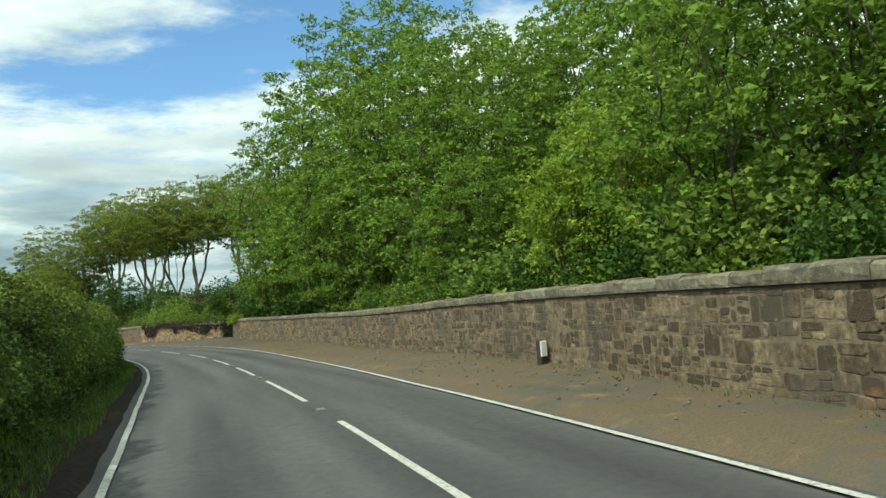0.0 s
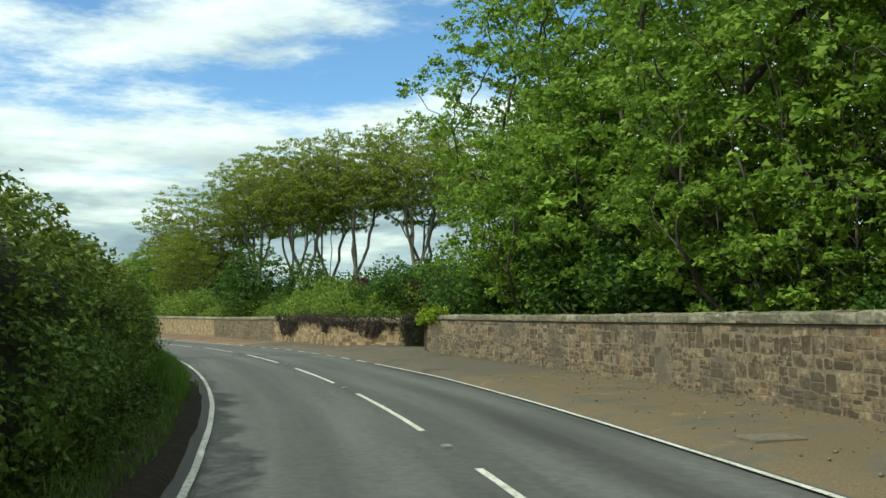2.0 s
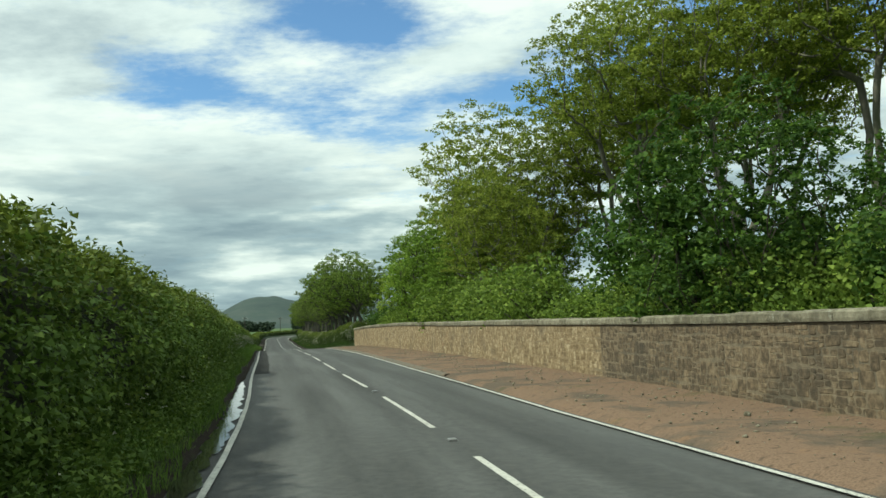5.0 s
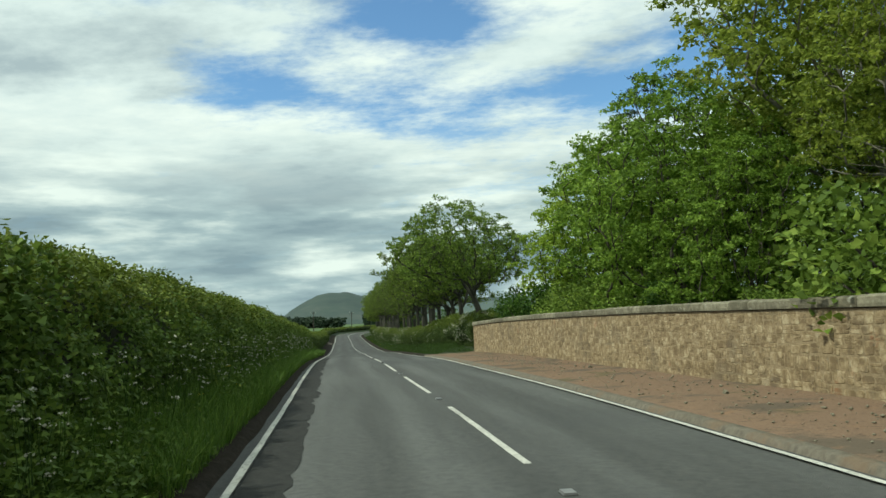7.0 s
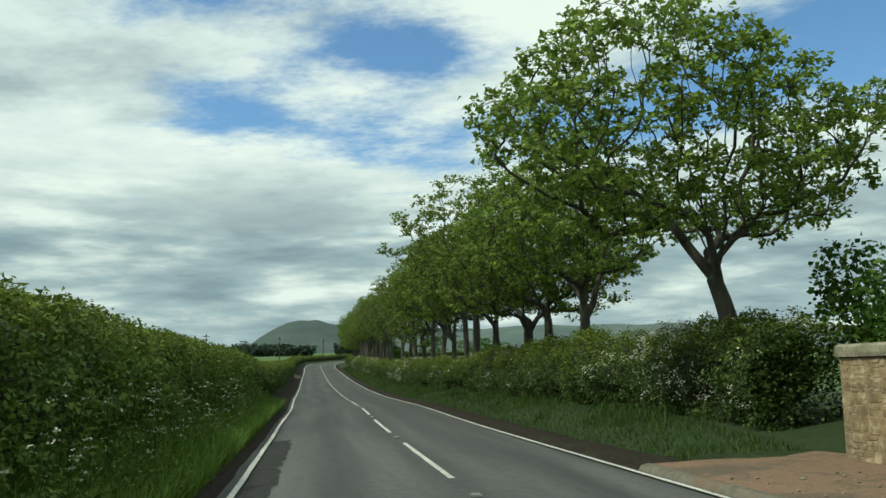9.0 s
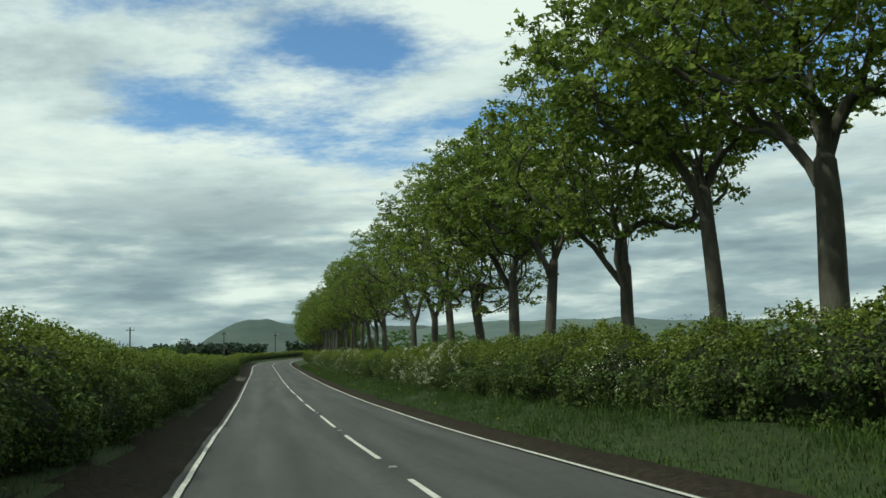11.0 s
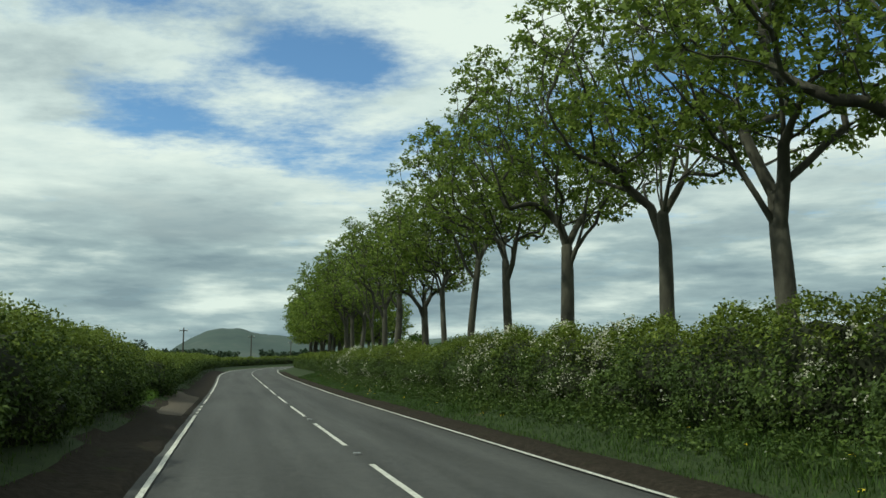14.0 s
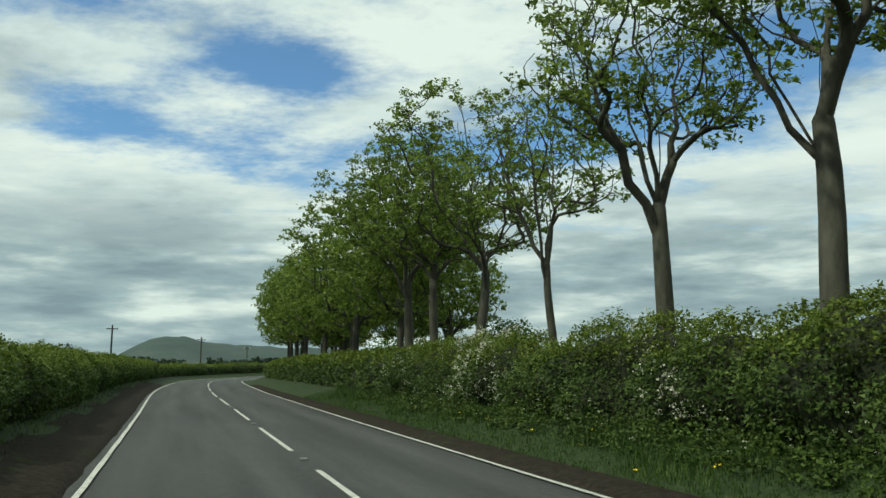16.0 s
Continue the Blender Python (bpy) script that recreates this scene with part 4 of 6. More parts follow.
# from the edge of the detailed strip the sheet runs out to the horizon in rings
rim = [j for j in range(nj)] + [k * nj + nj - 1 for k in range(1, ni)] + [(ni - 1) * nj + j for j in range(nj - 2, -1, -1)] + [k * nj for k in range(ni - 2, 0, -1)]
rim_pts = verts[rim]
mid = np.array([np.interp(215, steps, line_x), np.interp(215, steps, line_y), 0])
allv = [verts]
prev = np.array(rim)
count = len(verts)
d = rim_pts - mid
ang = np.unwrap(np.arctan2(d[:, 1], d[:, 0]))
ang = np.maximum.accumulate(ang) if ang[-1] > ang[0] else np.minimum.accumulate(ang)
for w, rad in ((0.15, 420), (0.4, 600), (0.75, 1100), (1.0, 2200), (1.0, 4600)):
    ring = mid + np.stack([np.cos(ang) * rad, np.sin(ang) * rad, np.zeros(len(ang))], -1)
    base_z = rim_pts[:, 2] * (1 - w) + (-1.0) * w
    if rad == 420:
        ring = rim_pts * 0.55 + ring * 0.45
    ring[:, 2] = base_z
    ids = count + np.arange(len(ring))
    m = len(ring)
    faces += [(int(prev[a]), int(ids[a]), int(ids[(a + 1) % m]), int(prev[(a + 1) % m])) for a in range(m)]
    allv.append(ring)
    prev, count = ids, count + m
ground = tagged(new("ground", mesh_of("ground", np.concatenate(allv), faces, TURF, True)), "rough green turf and fields reaching the horizon", "ground", kind="structure")
ground.data.materials.append(FIELD)
n_near = (ni - 1) * (nj - 1)
which = np.zeros(len(ground.data.polygons), np.int32)
which[n_near:] = 1
far_side = np.array([(across[j] < -9 or across[j + 1] > 27) for j in range(nj - 1)])
which[:n_near] = np.tile(far_side, ni - 1)
ground.data.polygons.foreach_set("material_index", which)

road_s = np.arange(-20, 460, 1.0)
road = tagged(new("road", strip("road", road_s, [lambda s: -left_edge(s) - 0.42, -1.5, 0.0, 1.5, lambda s: right_edge(s) + 0.22], [-0.03, 0.0, 0.012, 0.0, -0.03], ASPHALT)),
              "grey worn asphalt two-lane country road", "road", kind="structure")
across_at = np.stack([-left_edge(road_s) - 0.42, np.full(len(road_s), -1.5), np.zeros(len(road_s)), np.full(len(road_s), 1.5), right_edge(road_s) + 0.22], 1)
layer = road.data.attributes.new("across", "FLOAT", "POINT")
layer.data.foreach_set("value", across_at.ravel().astype(np.float32))
layer = road.data.attributes.new("along", "FLOAT", "POINT")
layer.data.foreach_set("value", np.repeat(road_s, 5).astype(np.float32))
for s_g, verge_mat, verge_label in ((np.arange(-20, 50.1, 1.0), SILT, "sandy silt and grit verge along the old wall"), (np.arange(50, 77.1, 1.0), APRON, "grey gravelly verge before the gateway"), (np.arange(77, 151, 1.0), GRAVEL, "reddish gravel and silt verge along the wall")):
    tagged(new("verge_right", strip("verge_right", s_g, [lambda s: right_edge(s) + 0.16, lambda s: right_edge(s) + 0.40, lambda s: right_edge(s) * 0.6 + wall_off(s) * 0.4, lambda s: wall_off(s) - 0.35, lambda s: wall_off(s) + 0.3],
                 [-0.045, 0.055, lambda s: 0.085 + 0.02 * lumps(s, 0 * s, 35), lambda s: 0.10 + 0.02 * lumps(s, 0 * s, 36), lambda s: 0.17 + 0.03 * lumps(s, 0 * s, 37)], verge_mat)),
                 verge_label, "verge", kind="structure")
kerb_r = tagged(new("kerb", strip("kerb", np.arange(98, 151, 1.0), [lambda s: right_edge(s) + 0.18, lambda s: right_edge(s) + 0.23, lambda s: right_edge(s) + 0.36, lambda s: right_edge(s) + 0.42], [-0.05, 0.045, 0.07, 0.02], KERB)),
                "low worn concrete kerb half buried in silt", "kerb", kind="structure")
s_l = np.arange(150, 330, 1.0)
soil_r = tagged(new("soil_right", strip("soil_right", s_l, [lambda s: right_edge(s) + 0.16, lambda s: right_edge(s) + 0.30, lambda s: right_edge(s) + 0.65, lambda s: right_edge(s) + 1.05 + 0.18 * lumps(s, 0 * s, 31)],
                [-0.04, 0.03, lambda s: ground_up(s, right_edge(s) + 0.65) + 0.05, lambda s: ground_up(s, right_edge(s) + 1.0) - 0.02], SOIL)), "bare dark soil edge of the verge", "verge", kind="structure")
def soil_gap(s):
    """How far the bare soil keeps from the left edge line: wider where water stands."""
    wet = np.maximum(ramp01(s, 73, 76) * (1 - ramp01(s, 99, 102)), ramp01(s, 51, 53.5) * (1 - ramp01(s, 57.5, 60)))
    return 0.17 + 0.19 * wet + 0.05 * lumps(s * 1.7, 0 * s, 38)


soil_l = tagged(new("soil_left", strip("soil_left", np.arange(-20, 330, 0.75), [lambda s: -left_edge(s) - 1.55 - 0.2 * lumps(s, 0 * s, 33), lambda s: -left_edge(s) - 0.9, lambda s: -left_edge(s) - 0.10 - soil_gap(s), lambda s: -left_edge(s) - soil_gap(s)],
                [lambda s: ground_up(s, -left_edge(s) - 1.55) - 0.02, lambda s: ground_up(s, -left_edge(s) - 0.9) + 0.04, lambda s: 0.045 + 0.015 * lumps(s * 2.3, 0 * s, 39), -0.045], SOIL)), "bare dark soil edge under the hedge", "verge", kind="structure")

# painted lines
def left_piece(a, b):
    return strip("edge_line", np.linspace(a, b, max(2, int((b - a) / 0.75))), [lambda s: -left_edge(s) - 0.042 + 0.012 * lumps(s * 2, 0 * s, 5), lambda s: -left_edge(s) + 0.042 + 0.012 * lumps(s * 2, 0 * s, 6)], [0.006, 0.006], PAINT)


for a, b in ((-20, 251.0), (258.4, 263.2), (268.6, 420)):
    tagged(new("edge_line_left", left_piece(a, b)), "worn white edge line painted on the asphalt", "road marking", kind="structure")
for a, b in ((251.9, 252.8), (253.7, 254.8), (255.7, 256.7), (264.0, 265.3), (266.4, 267.5)):
    tagged(new("gateway_dash", left_piece(a, b)), "short white dash beside the bare verge", "road marking", "left edge dashes", "structure")


def edge_piece(a, b):
    return strip("edge_line", np.linspace(a, b, max(2, int((b - a) / 0.75))), [lambda s: right_edge(s) - 0.042 + 0.008 * lumps(s * 2, 0 * s, 7), lambda s: right_edge(s) + 0.042 + 0.008 * lumps(s * 2, 0 * s, 8)], [0.004, 0.004], PAINT)


tagged(new("edge_line_right", edge_piece(-20, 57.0)), "worn white edge line painted on the asphalt", "road marking", kind="structure")
tagged(new("edge_line_right", edge_piece(77.6, 420)), "worn white edge line painted on the asphalt", "road marking", kind="structure")
for k in range(10):
    a = 58.0 + 2.0 * k
    tagged(new("gateway_dash", edge_piece(a, a + 1.0)), "short white dash across the gateway mouth", "road marking", "gateway dashes", "structure")


def dash_start(k):
    return float(np.interp(k, (-3, 13, 19, 60), (4.9 - 27, 122.0, 177.2, 177.2 + 41 * 9)))


def stud_at(s):
    bm = bmesh.new()
    bmesh.ops.create_cube(bm, size=1, matrix=Matrix.Diagonal((0.13, 0.20, 0.03, 1)))
    bmesh.ops.bevel(bm, geom=bm.edges[:], offset=0.012, segments=2, affect="EDGES")
    me = bpy.data.meshes.new("road_stud")
    bm.to_mesh(me)
    bm.free()
    me.materials.append(STEEL)
    return me


stud = stud_at(0)
for k in range(-2, 42):
    a = dash_start(k)
    tagged(new("centre_dash", strip("centre_dash", np.linspace(a, a + 6.0, 9), [lambda s: -0.045 + 0.006 * lumps(s * 3, 0 * s, 9), lambda s: 0.045 + 0.006 * lumps(s * 3, 0 * s, 10)], [0.017, 0.017], PAINT)),
           "long white centre-line dash worn at its edges", "road marking", "centre dashes", "structure")
    o = new("road_stud", stud)
    o.location = spot(a + 7.5, 0.0, 0.022)
    o.rotation_euler = (0, 0, float(centre(a + 7.5)[3]))
    tagged(o, "small metal reflecting road stud between dashes", "road stud", "road studs")

# a darker strip with a ragged inner rim along the edge of the lane
ps = np.arange(104.0, 158.0, 0.3)
tagged(new("road_patch", strip("road_patch", ps, [lambda s: -left_edge(s) + 0.05, lambda s: -left_edge(s) + 0.25, lambda s: -2.36 - 0.10 * lumps(s * 1.1, 0 * s, 71) - 0.08 * lumps(s * 4.0, 0 * s, 72)],
       [-0.020, -0.016, -0.008], DARK_ASPHALT)), "strip of darker asphalt along the lane edge", "road patch", kind="structure")
trench = tagged(new("road_patch", strip("road_patch", [63.75, 64.0, 64.25], [-2.75, -1.5, 0, 1.5, 2.62], [-0.013, 0.004, 0.0155, 0.004, -0.013], PATCH)), "dark tarred trench patch crossing the road", "road patch", kind="structure")


# ---------------------------------------------------------------- stone walls
def fitted_stones(s0, s1, z0, top, r, ls, lz, jit=0.40):
    """Outlines (n, 2) in (s, up) of stones that fill a wall face: each takes the ground nearer to its middle than to its neighbours'."""
    ni, nj = int((s1 - s0) / ls) + 1, int((float(np.max(top(np.linspace(s0, s1, 20)))) - z0) / lz) + 2
    mid = {}
    for i in range(-1, ni + 1):
        for j in range(-1, nj + 1):
            if r.uniform() > 0.22:
                mid[i, j] = (s0 + (i + 0.5 + 0.5 * (j % 2) + r.uniform(-0.42, 0.42)) * ls, (z0 + (j + 0.4 + r.uniform(-jit, jit)) * lz))
    k = ls / lz
    for (i, j), (px, pz) in mid.items():
        if not (s0 < px < s1 and z0 - lz < pz):
            continue
        lim = float(top(px)) - 0.012
        x0, x1, y0, y1 = max(px - 1.3 * ls, s0), min(px + 1.3 * ls, s1), max(pz - 1.3 * lz, z0), min(pz + 1.3 * lz, lim)
        poly = [(x0, y0), (x1, y0), (x1, y1), (x0, y1)]
        for di in (-2, -1, 0, 1, 2):
            for dj in (-2, -1, 0, 1, 2):
                q = mid.get((i + di, j + dj))
                if q is None or (di == 0 and dj == 0):
                    continue
                nx, ny = q[0] - px, (q[1] - pz) * k * k
                c = nx * (q[0] + px) / 2 + ny * (q[1] + pz) / 2
                d = [x * nx + y * ny - c for x, y in poly]
                if max(d) <= 0:
                    continue
                cut = []
                for a in range(len(poly)):
                    b = (a + 1) % len(poly)
                    if d[a] <= 0:
                        cut.append(poly[a])
                    if (d[a] < 0 < d[b]) or (d[b] < 0 < d[a]):
                        t = d[a] / (d[a] - d[b])
                        cut.append((poly[a][0] + (poly[b][0] - poly[a][0]) * t, poly[a][1] + (poly[b][1] - poly[a][1]) * t))
                poly = cut
                if len(poly) < 3:
                    break
            if len(poly) < 3:
                break
        if len(poly) >= 3:
            P = np.array(poly)
            if np.ptp(P[:, 0]) > 0.05 and np.ptp(P[:, 1]) > 0.035:
                yield P


def snecked_stones(s0, s1, z0, top, r, band):
    """Outlines (n, 2) in (s, up) of squared rubble: uneven bands of tall blocks, and of two or three thin ones on one another."""
    z, hi = z0, float(np.max(top(np.linspace(s0, s1, 20))))
    while z < hi - 0.04:
        bh = band * r.uniform(0.75, 1.35)
        s, ph = s0, r.uniform(0, 6.28, 2)

        def wave(q):
            return 0.022 * math.sin(q * 1.9 + ph[0]) + 0.014 * math.sin(q * 4.7 + ph[1])
        while s < s1 - 0.05:
            w = band * r.uniform(0.55, 1.9)
            e = min(s + w, s1)
            cuts = [0.0, 1.0] if r.uniform() < 0.34 else ([0.0, r.uniform(0.35, 0.68), 1.0] if r.uniform() < 0.66 else [0.0, r.uniform(0.25, 0.4), r.uniform(0.58, 0.75), 1.0])
            for c0, c1 in zip(cuts[:-1], cuts[1:]):
                halves = [(s, e)] if (c1 - c0 > 0.5 or e - s < 0.28 or r.uniform() < 0.4) else [(s, (s + e) / 2 + r.uniform(-0.05, 0.05)), None]
                if halves[-1] is None:
                    halves[1] = (halves[0][1], e)
                for a, b in halves:
                    lo, hi_ = z + c0 * bh + wave((a + b) / 2), min(z + c1 * bh + wave((a + b) / 2), float(top((a + b) / 2)) - 0.012)
                    if hi_ - lo < 0.03 or b - a < 0.05:
                        continue
                    g = 0.004
                    a, b, lo, hi_ = a + g, b - g, max(lo, z0) + g, hi_ - g
                    if hi_ <= lo:
                        continue
                    c = min(0.035, (hi_ - lo) * 0.28)
                    P = np.array([(a + c, lo), (b - c, lo), (b, lo + c), (b, hi_ - c), (b - c, hi_), (a + c, hi_), (a, hi_ - c), (a, lo + c)])
                    yield P + r.uniform(-0.011, 0.011, P.shape)
            s = e
        z += bh


def stone_shape(poly, r, first):
    """A stone's face from its outline: set in by the joint, its middle a little proud."""
    n = len(poly)
    c = poly.mean(0)
    rim = poly + (c - poly) * 0.025 + r.uniform(-0.004, 0.004, poly.shape)
    inner = rim + (c - rim) * 0.13
    v = np.concatenate([np.column_stack([rim, np.full(n, 0.003)]), np.column_stack([inner, -r.uniform(0.001, 0.011) + r.uniform(-0.002, 0.002, n)])])
    f = [tuple(first + n + q for q in range(n))[::-1]] + [(first + q, first + n + q, first + n + (q + 1) % n, first + (q + 1) % n) for q in range(n)]
    return v, f


def rubble(name, s0, s1, off, height, base, stone, mortar, coping_up, seed, parent_label, course=0.125, pieces=None, jit=0.15, squared=0.0):
    r = np.random.default_rng(seed)
    w = tagged(empty(name, tuple(spot((s0 + s1) / 2, float(off((s0 + s1) / 2))))), parent_label, "wall", kind="structure")
    o = np.array(w.location)
    gs = np.linspace(s0, s1, max(2, int((s1 - s0) / 1.0)) + 1)
    th = 0.45
    H = lambda s: height(s)
    f = off(gs)
    prof = [(0.0, base - 0.3, 0), (0.0, None, 0), (th, None, 0), (th, base - 0.3, 0)]
    cols = []
    for d, u, _ in prof:
        uu = H(gs) if u is None else np.full(gs.shape, u)
        cols.append(spots_at(gs, f + d, uu) - o)
    v = np.stack(cols, 1).reshape(-1, 3)
    k = 4
    i = (np.arange(len(gs) - 1)[:, None] * k + np.arange(3)[None, :]).ravel()
    fa = [tuple(q) for q in np.stack([i, i + k, i + k + 1, i + 1], -1)]
    fa += [(0, 1, 2, 3), tuple(len(v) - 4 + np.array((3, 2, 1, 0)))]
    part("mortar_core", mesh_of("mortar_core", v, fa, mortar), w)
    # face stones: uneven many-cornered stones fitted to one another
    verts, faces = [], []
    made = 0
    for poly in (snecked_stones(s0, s1, base, H, r, squared) if squared else fitted_stones(s0, s1, base, H, r, course * 1.9, course, jit)):
        c = poly.mean(0)
        if pieces and pieces[0] < c[0] < pieces[1] and made < 300:
            made += 1
            sv, sf = stone_shape(poly, r, 0)
            P = spots_at(sv[:, 0], off(sv[:, 0]) + sv[:, 2], sv[:, 1]) - o
            part("stone", mesh_of("stone", P, sf, STONE_PIECE), w)
            continue
        sv, sf = stone_shape(poly, r, len(verts))
        verts += list(sv)
        faces += sf
    V = np.array(verts)
    P = spots_at(V[:, 0], off(V[:, 0]) + V[:, 2], V[:, 1]) - o
    part("rubble_facing", mesh_of("rubble_facing", P, faces, stone), w, kind="stuff")
    return w


def coping_run(wall, s0, s1, off, height, seed, mean=0.9, over=0.05, rough=0.0, tall=0.20):
    """Coping stones laid end to end, each a stone of its own with a rounded, weathered top."""
    r = np.random.default_rng(seed)
    o = np.array(wall.location)
    s = s0
    while s < s1 - 0.15:
        ln = min(r.uniform(0.6, 1.4) * mean, s1 - s)
        a, b = s + 0.003, s + ln - 0.003
        s += ln
        hh = tall + rough * r.uniform(-0.035, 0.04)
        push = rough * r.uniform(-0.012, 0.012)
        sec = [(-over, 0.022), (-over - 0.008, hh * 0.35), (-over - 0.004, hh * 0.78), (-over + 0.045, hh * 0.96), (0.14, hh), (0.33, hh), (0.47 + over, hh * 0.8), (0.45 + over, 0.0)]
        v = []
        ts = (a, a + 0.025, a * 0.7 + b * 0.3, a * 0.4 + b * 0.6, b - 0.025, b)
        for i, t in enumerate(ts):
            k = 0.95 if i in (0, 5) else 1.0
            for j, (d, u) in enumerate(sec):
                wob = rough * (0.0 if j == 0 else 1.0)
                q = spot(t, float(off(t)) + push + 0.2 + (d - 0.2) * k + wob * r.uniform(-0.02, 0.02), float(height(t)) + u * (k if j else 1) + wob * r.uniform(-0.022, 0.022))
                v.append(np.array(q) - o)
        m = len(sec)
        f = [(i * m + j, i * m + j + 1, (i + 1) * m + j + 1, (i + 1) * m + j) for i in range(5) for j in range(m - 1)]
        f += [((i + 1) * m - 1, i * m, (i + 1) * m, (i + 2) * m - 1) for i in range(5)]
        f += [tuple(range(m - 1, -1, -1)), tuple(5 * m + j for j in range(m))]
        part("coping_stone", mesh_of("coping_stone", v, f, COPING, False), wall)
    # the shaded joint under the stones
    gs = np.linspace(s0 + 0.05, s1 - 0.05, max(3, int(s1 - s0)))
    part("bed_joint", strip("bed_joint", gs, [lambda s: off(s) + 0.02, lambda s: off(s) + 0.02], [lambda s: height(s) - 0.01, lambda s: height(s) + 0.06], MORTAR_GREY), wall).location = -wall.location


STONE_PIECE = material("tawny sandstone block", [(0.165, 0.118, 0.068), (0.245, 0.182, 0.106), (0.315, 0.242, 0.148), (0.42, 0.345, 0.23)], 0.94, 6, 10, 0.7, 60, thing=0.45, contrast=1.9,
                       spots=[((0.085, 0.075, 0.06), 0.35, 0.57, 0.65)])


def h_a(s):
    return np.interp(s, (-20, 6, 42, 62), (1.28, 1.30, 1.40, 1.42)) + 0 * np.asarray(s, float)


def h_b(s):
    return np.interp(s, (65, 70, 80, 110, 124, 150), (1.22, 1.28, 1.40, 1.42, 1.52, 1.52)) + 0 * np.asarray(s, float)


wall_a = rubble("wall_near", -20, 60.8, wall_off, h_a, 0.05, STONE_GREY, MORTAR_GREY, 0.2, 11, "old weathered rubble sandstone estate wall with rough coping", squared=0.235)
coping_run(wall_a, -20, 60.85, wall_off, h_a, 12, 0.62, rough=0.6)
STONE_BLOCK = material("golden sandstone blocks", [(0.13, 0.088, 0.055), (0.24, 0.168, 0.10), (0.34, 0.25, 0.15), (0.46, 0.36, 0.23)], 0.94, 8, 10, 0.7, 60, island=0.7, contrast=1.4,
                       spots=[((0.13, 0.10, 0.07), 1.1, 0.56, 0.5), ((0.32, 0.15, 0.08), 1.6, 0.62, 0.55)])
wall_b = rubble("wall_far", 68.0, 79.0, wall_off, h_b, 0.05, STONE_BLOCK, MORTAR, 0.2, 13, "tawny rubble sandstone estate wall beside the gateway", squared=0.27)
coping_run(wall_b, 68.0, 79.0, wall_off, h_b, 14, 0.8, rough=0.4)
wall_e = rubble("wall_dark", 79.0, 93.0, wall_off, h_b, 0.05, STONE_DARK, MORTAR_GREY, 0.2, 19, "darker rubble sandstone stretch of the estate wall", squared=0.215)
coping_run(wall_e, 79.0, 93.0, wall_off, h_b, 20, 0.9, rough=0.3)
wall_f = rubble("wall_end", 93.0, 149.0, wall_off, h_b, 0.05, STONE, MORTAR, 0.2, 21, "tawny rubble sandstone estate wall with dressed coping", pieces=(124, 136), squared=0.19)
coping_run(wall_f, 93.0, 149.05, wall_off, h_b, 22, 1.0, rough=0.25)

# ---------------------------------------------------------------- distance
def ridge_mesh(name, prof, dist, depth, mat, label, seed, rough=0.06, category="hill"):
    """A far hill: the skyline as (degrees to the left of +y, degrees up) swept into a rounded slope."""
    r = np.random.default_rng(seed)
    az = np.linspace(prof[0][0], prof[-1][0], 120)
    el = np.interp(az, [p[0] for p in prof], [p[1] for p in prof]) if prof[0][0] < prof[-1][0] else np.interp(az, [p[0] for p in prof[::-1]], [p[1] for p in prof[::-1]])
    el = el + rough * lumps(az * 1.7, 0 * az, seed)
    O = np.array([-70.0, 180.0, 1.5])
    rows = []
    for k, q in enumerate(np.linspace(0, 1, 9)):
        dd = dist + depth * (q - 0.6)
        hgt = dist * np.tan(np.radians(el)) * np.sin(np.clip(q / 0.6, 0, 1) * math.pi / 2) ** 1.3 * (1 if q <= 0.6 else 1 - (q - 0.6) * 0.6)
        hgt = hgt + (0.03 * hgt.max() * lumps(az * 2.5, q * 4 + 0 * az, seed + 2) if 0.1 < q < 0.6 else 0)
        rows.append(O + np.stack([-np.sin(np.radians(az)) * dd, np.cos(np.radians(az)) * dd, hgt - 3.0], -1))
    v = np.stack(rows, 0)
    m = len(az)
    i = (np.arange(8)[:, None] * m + np.arange(m - 1)[None, :]).ravel()
    return tagged(new(name, mesh_np(name, v.reshape(-1, 3), np.stack([i, i + 1, i + m + 1, i + m], -1), mat, True)), label, category, kind="structure")


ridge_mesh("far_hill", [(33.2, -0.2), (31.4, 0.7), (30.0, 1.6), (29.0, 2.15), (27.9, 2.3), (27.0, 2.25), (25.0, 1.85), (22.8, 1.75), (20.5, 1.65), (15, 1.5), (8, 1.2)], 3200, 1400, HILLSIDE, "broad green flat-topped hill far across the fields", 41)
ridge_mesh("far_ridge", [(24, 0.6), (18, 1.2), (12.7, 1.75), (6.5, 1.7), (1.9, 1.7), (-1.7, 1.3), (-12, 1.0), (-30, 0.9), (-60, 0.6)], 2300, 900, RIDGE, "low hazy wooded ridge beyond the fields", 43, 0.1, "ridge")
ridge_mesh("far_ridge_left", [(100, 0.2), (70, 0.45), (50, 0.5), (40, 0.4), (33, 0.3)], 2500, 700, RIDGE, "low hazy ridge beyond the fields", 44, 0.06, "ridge")

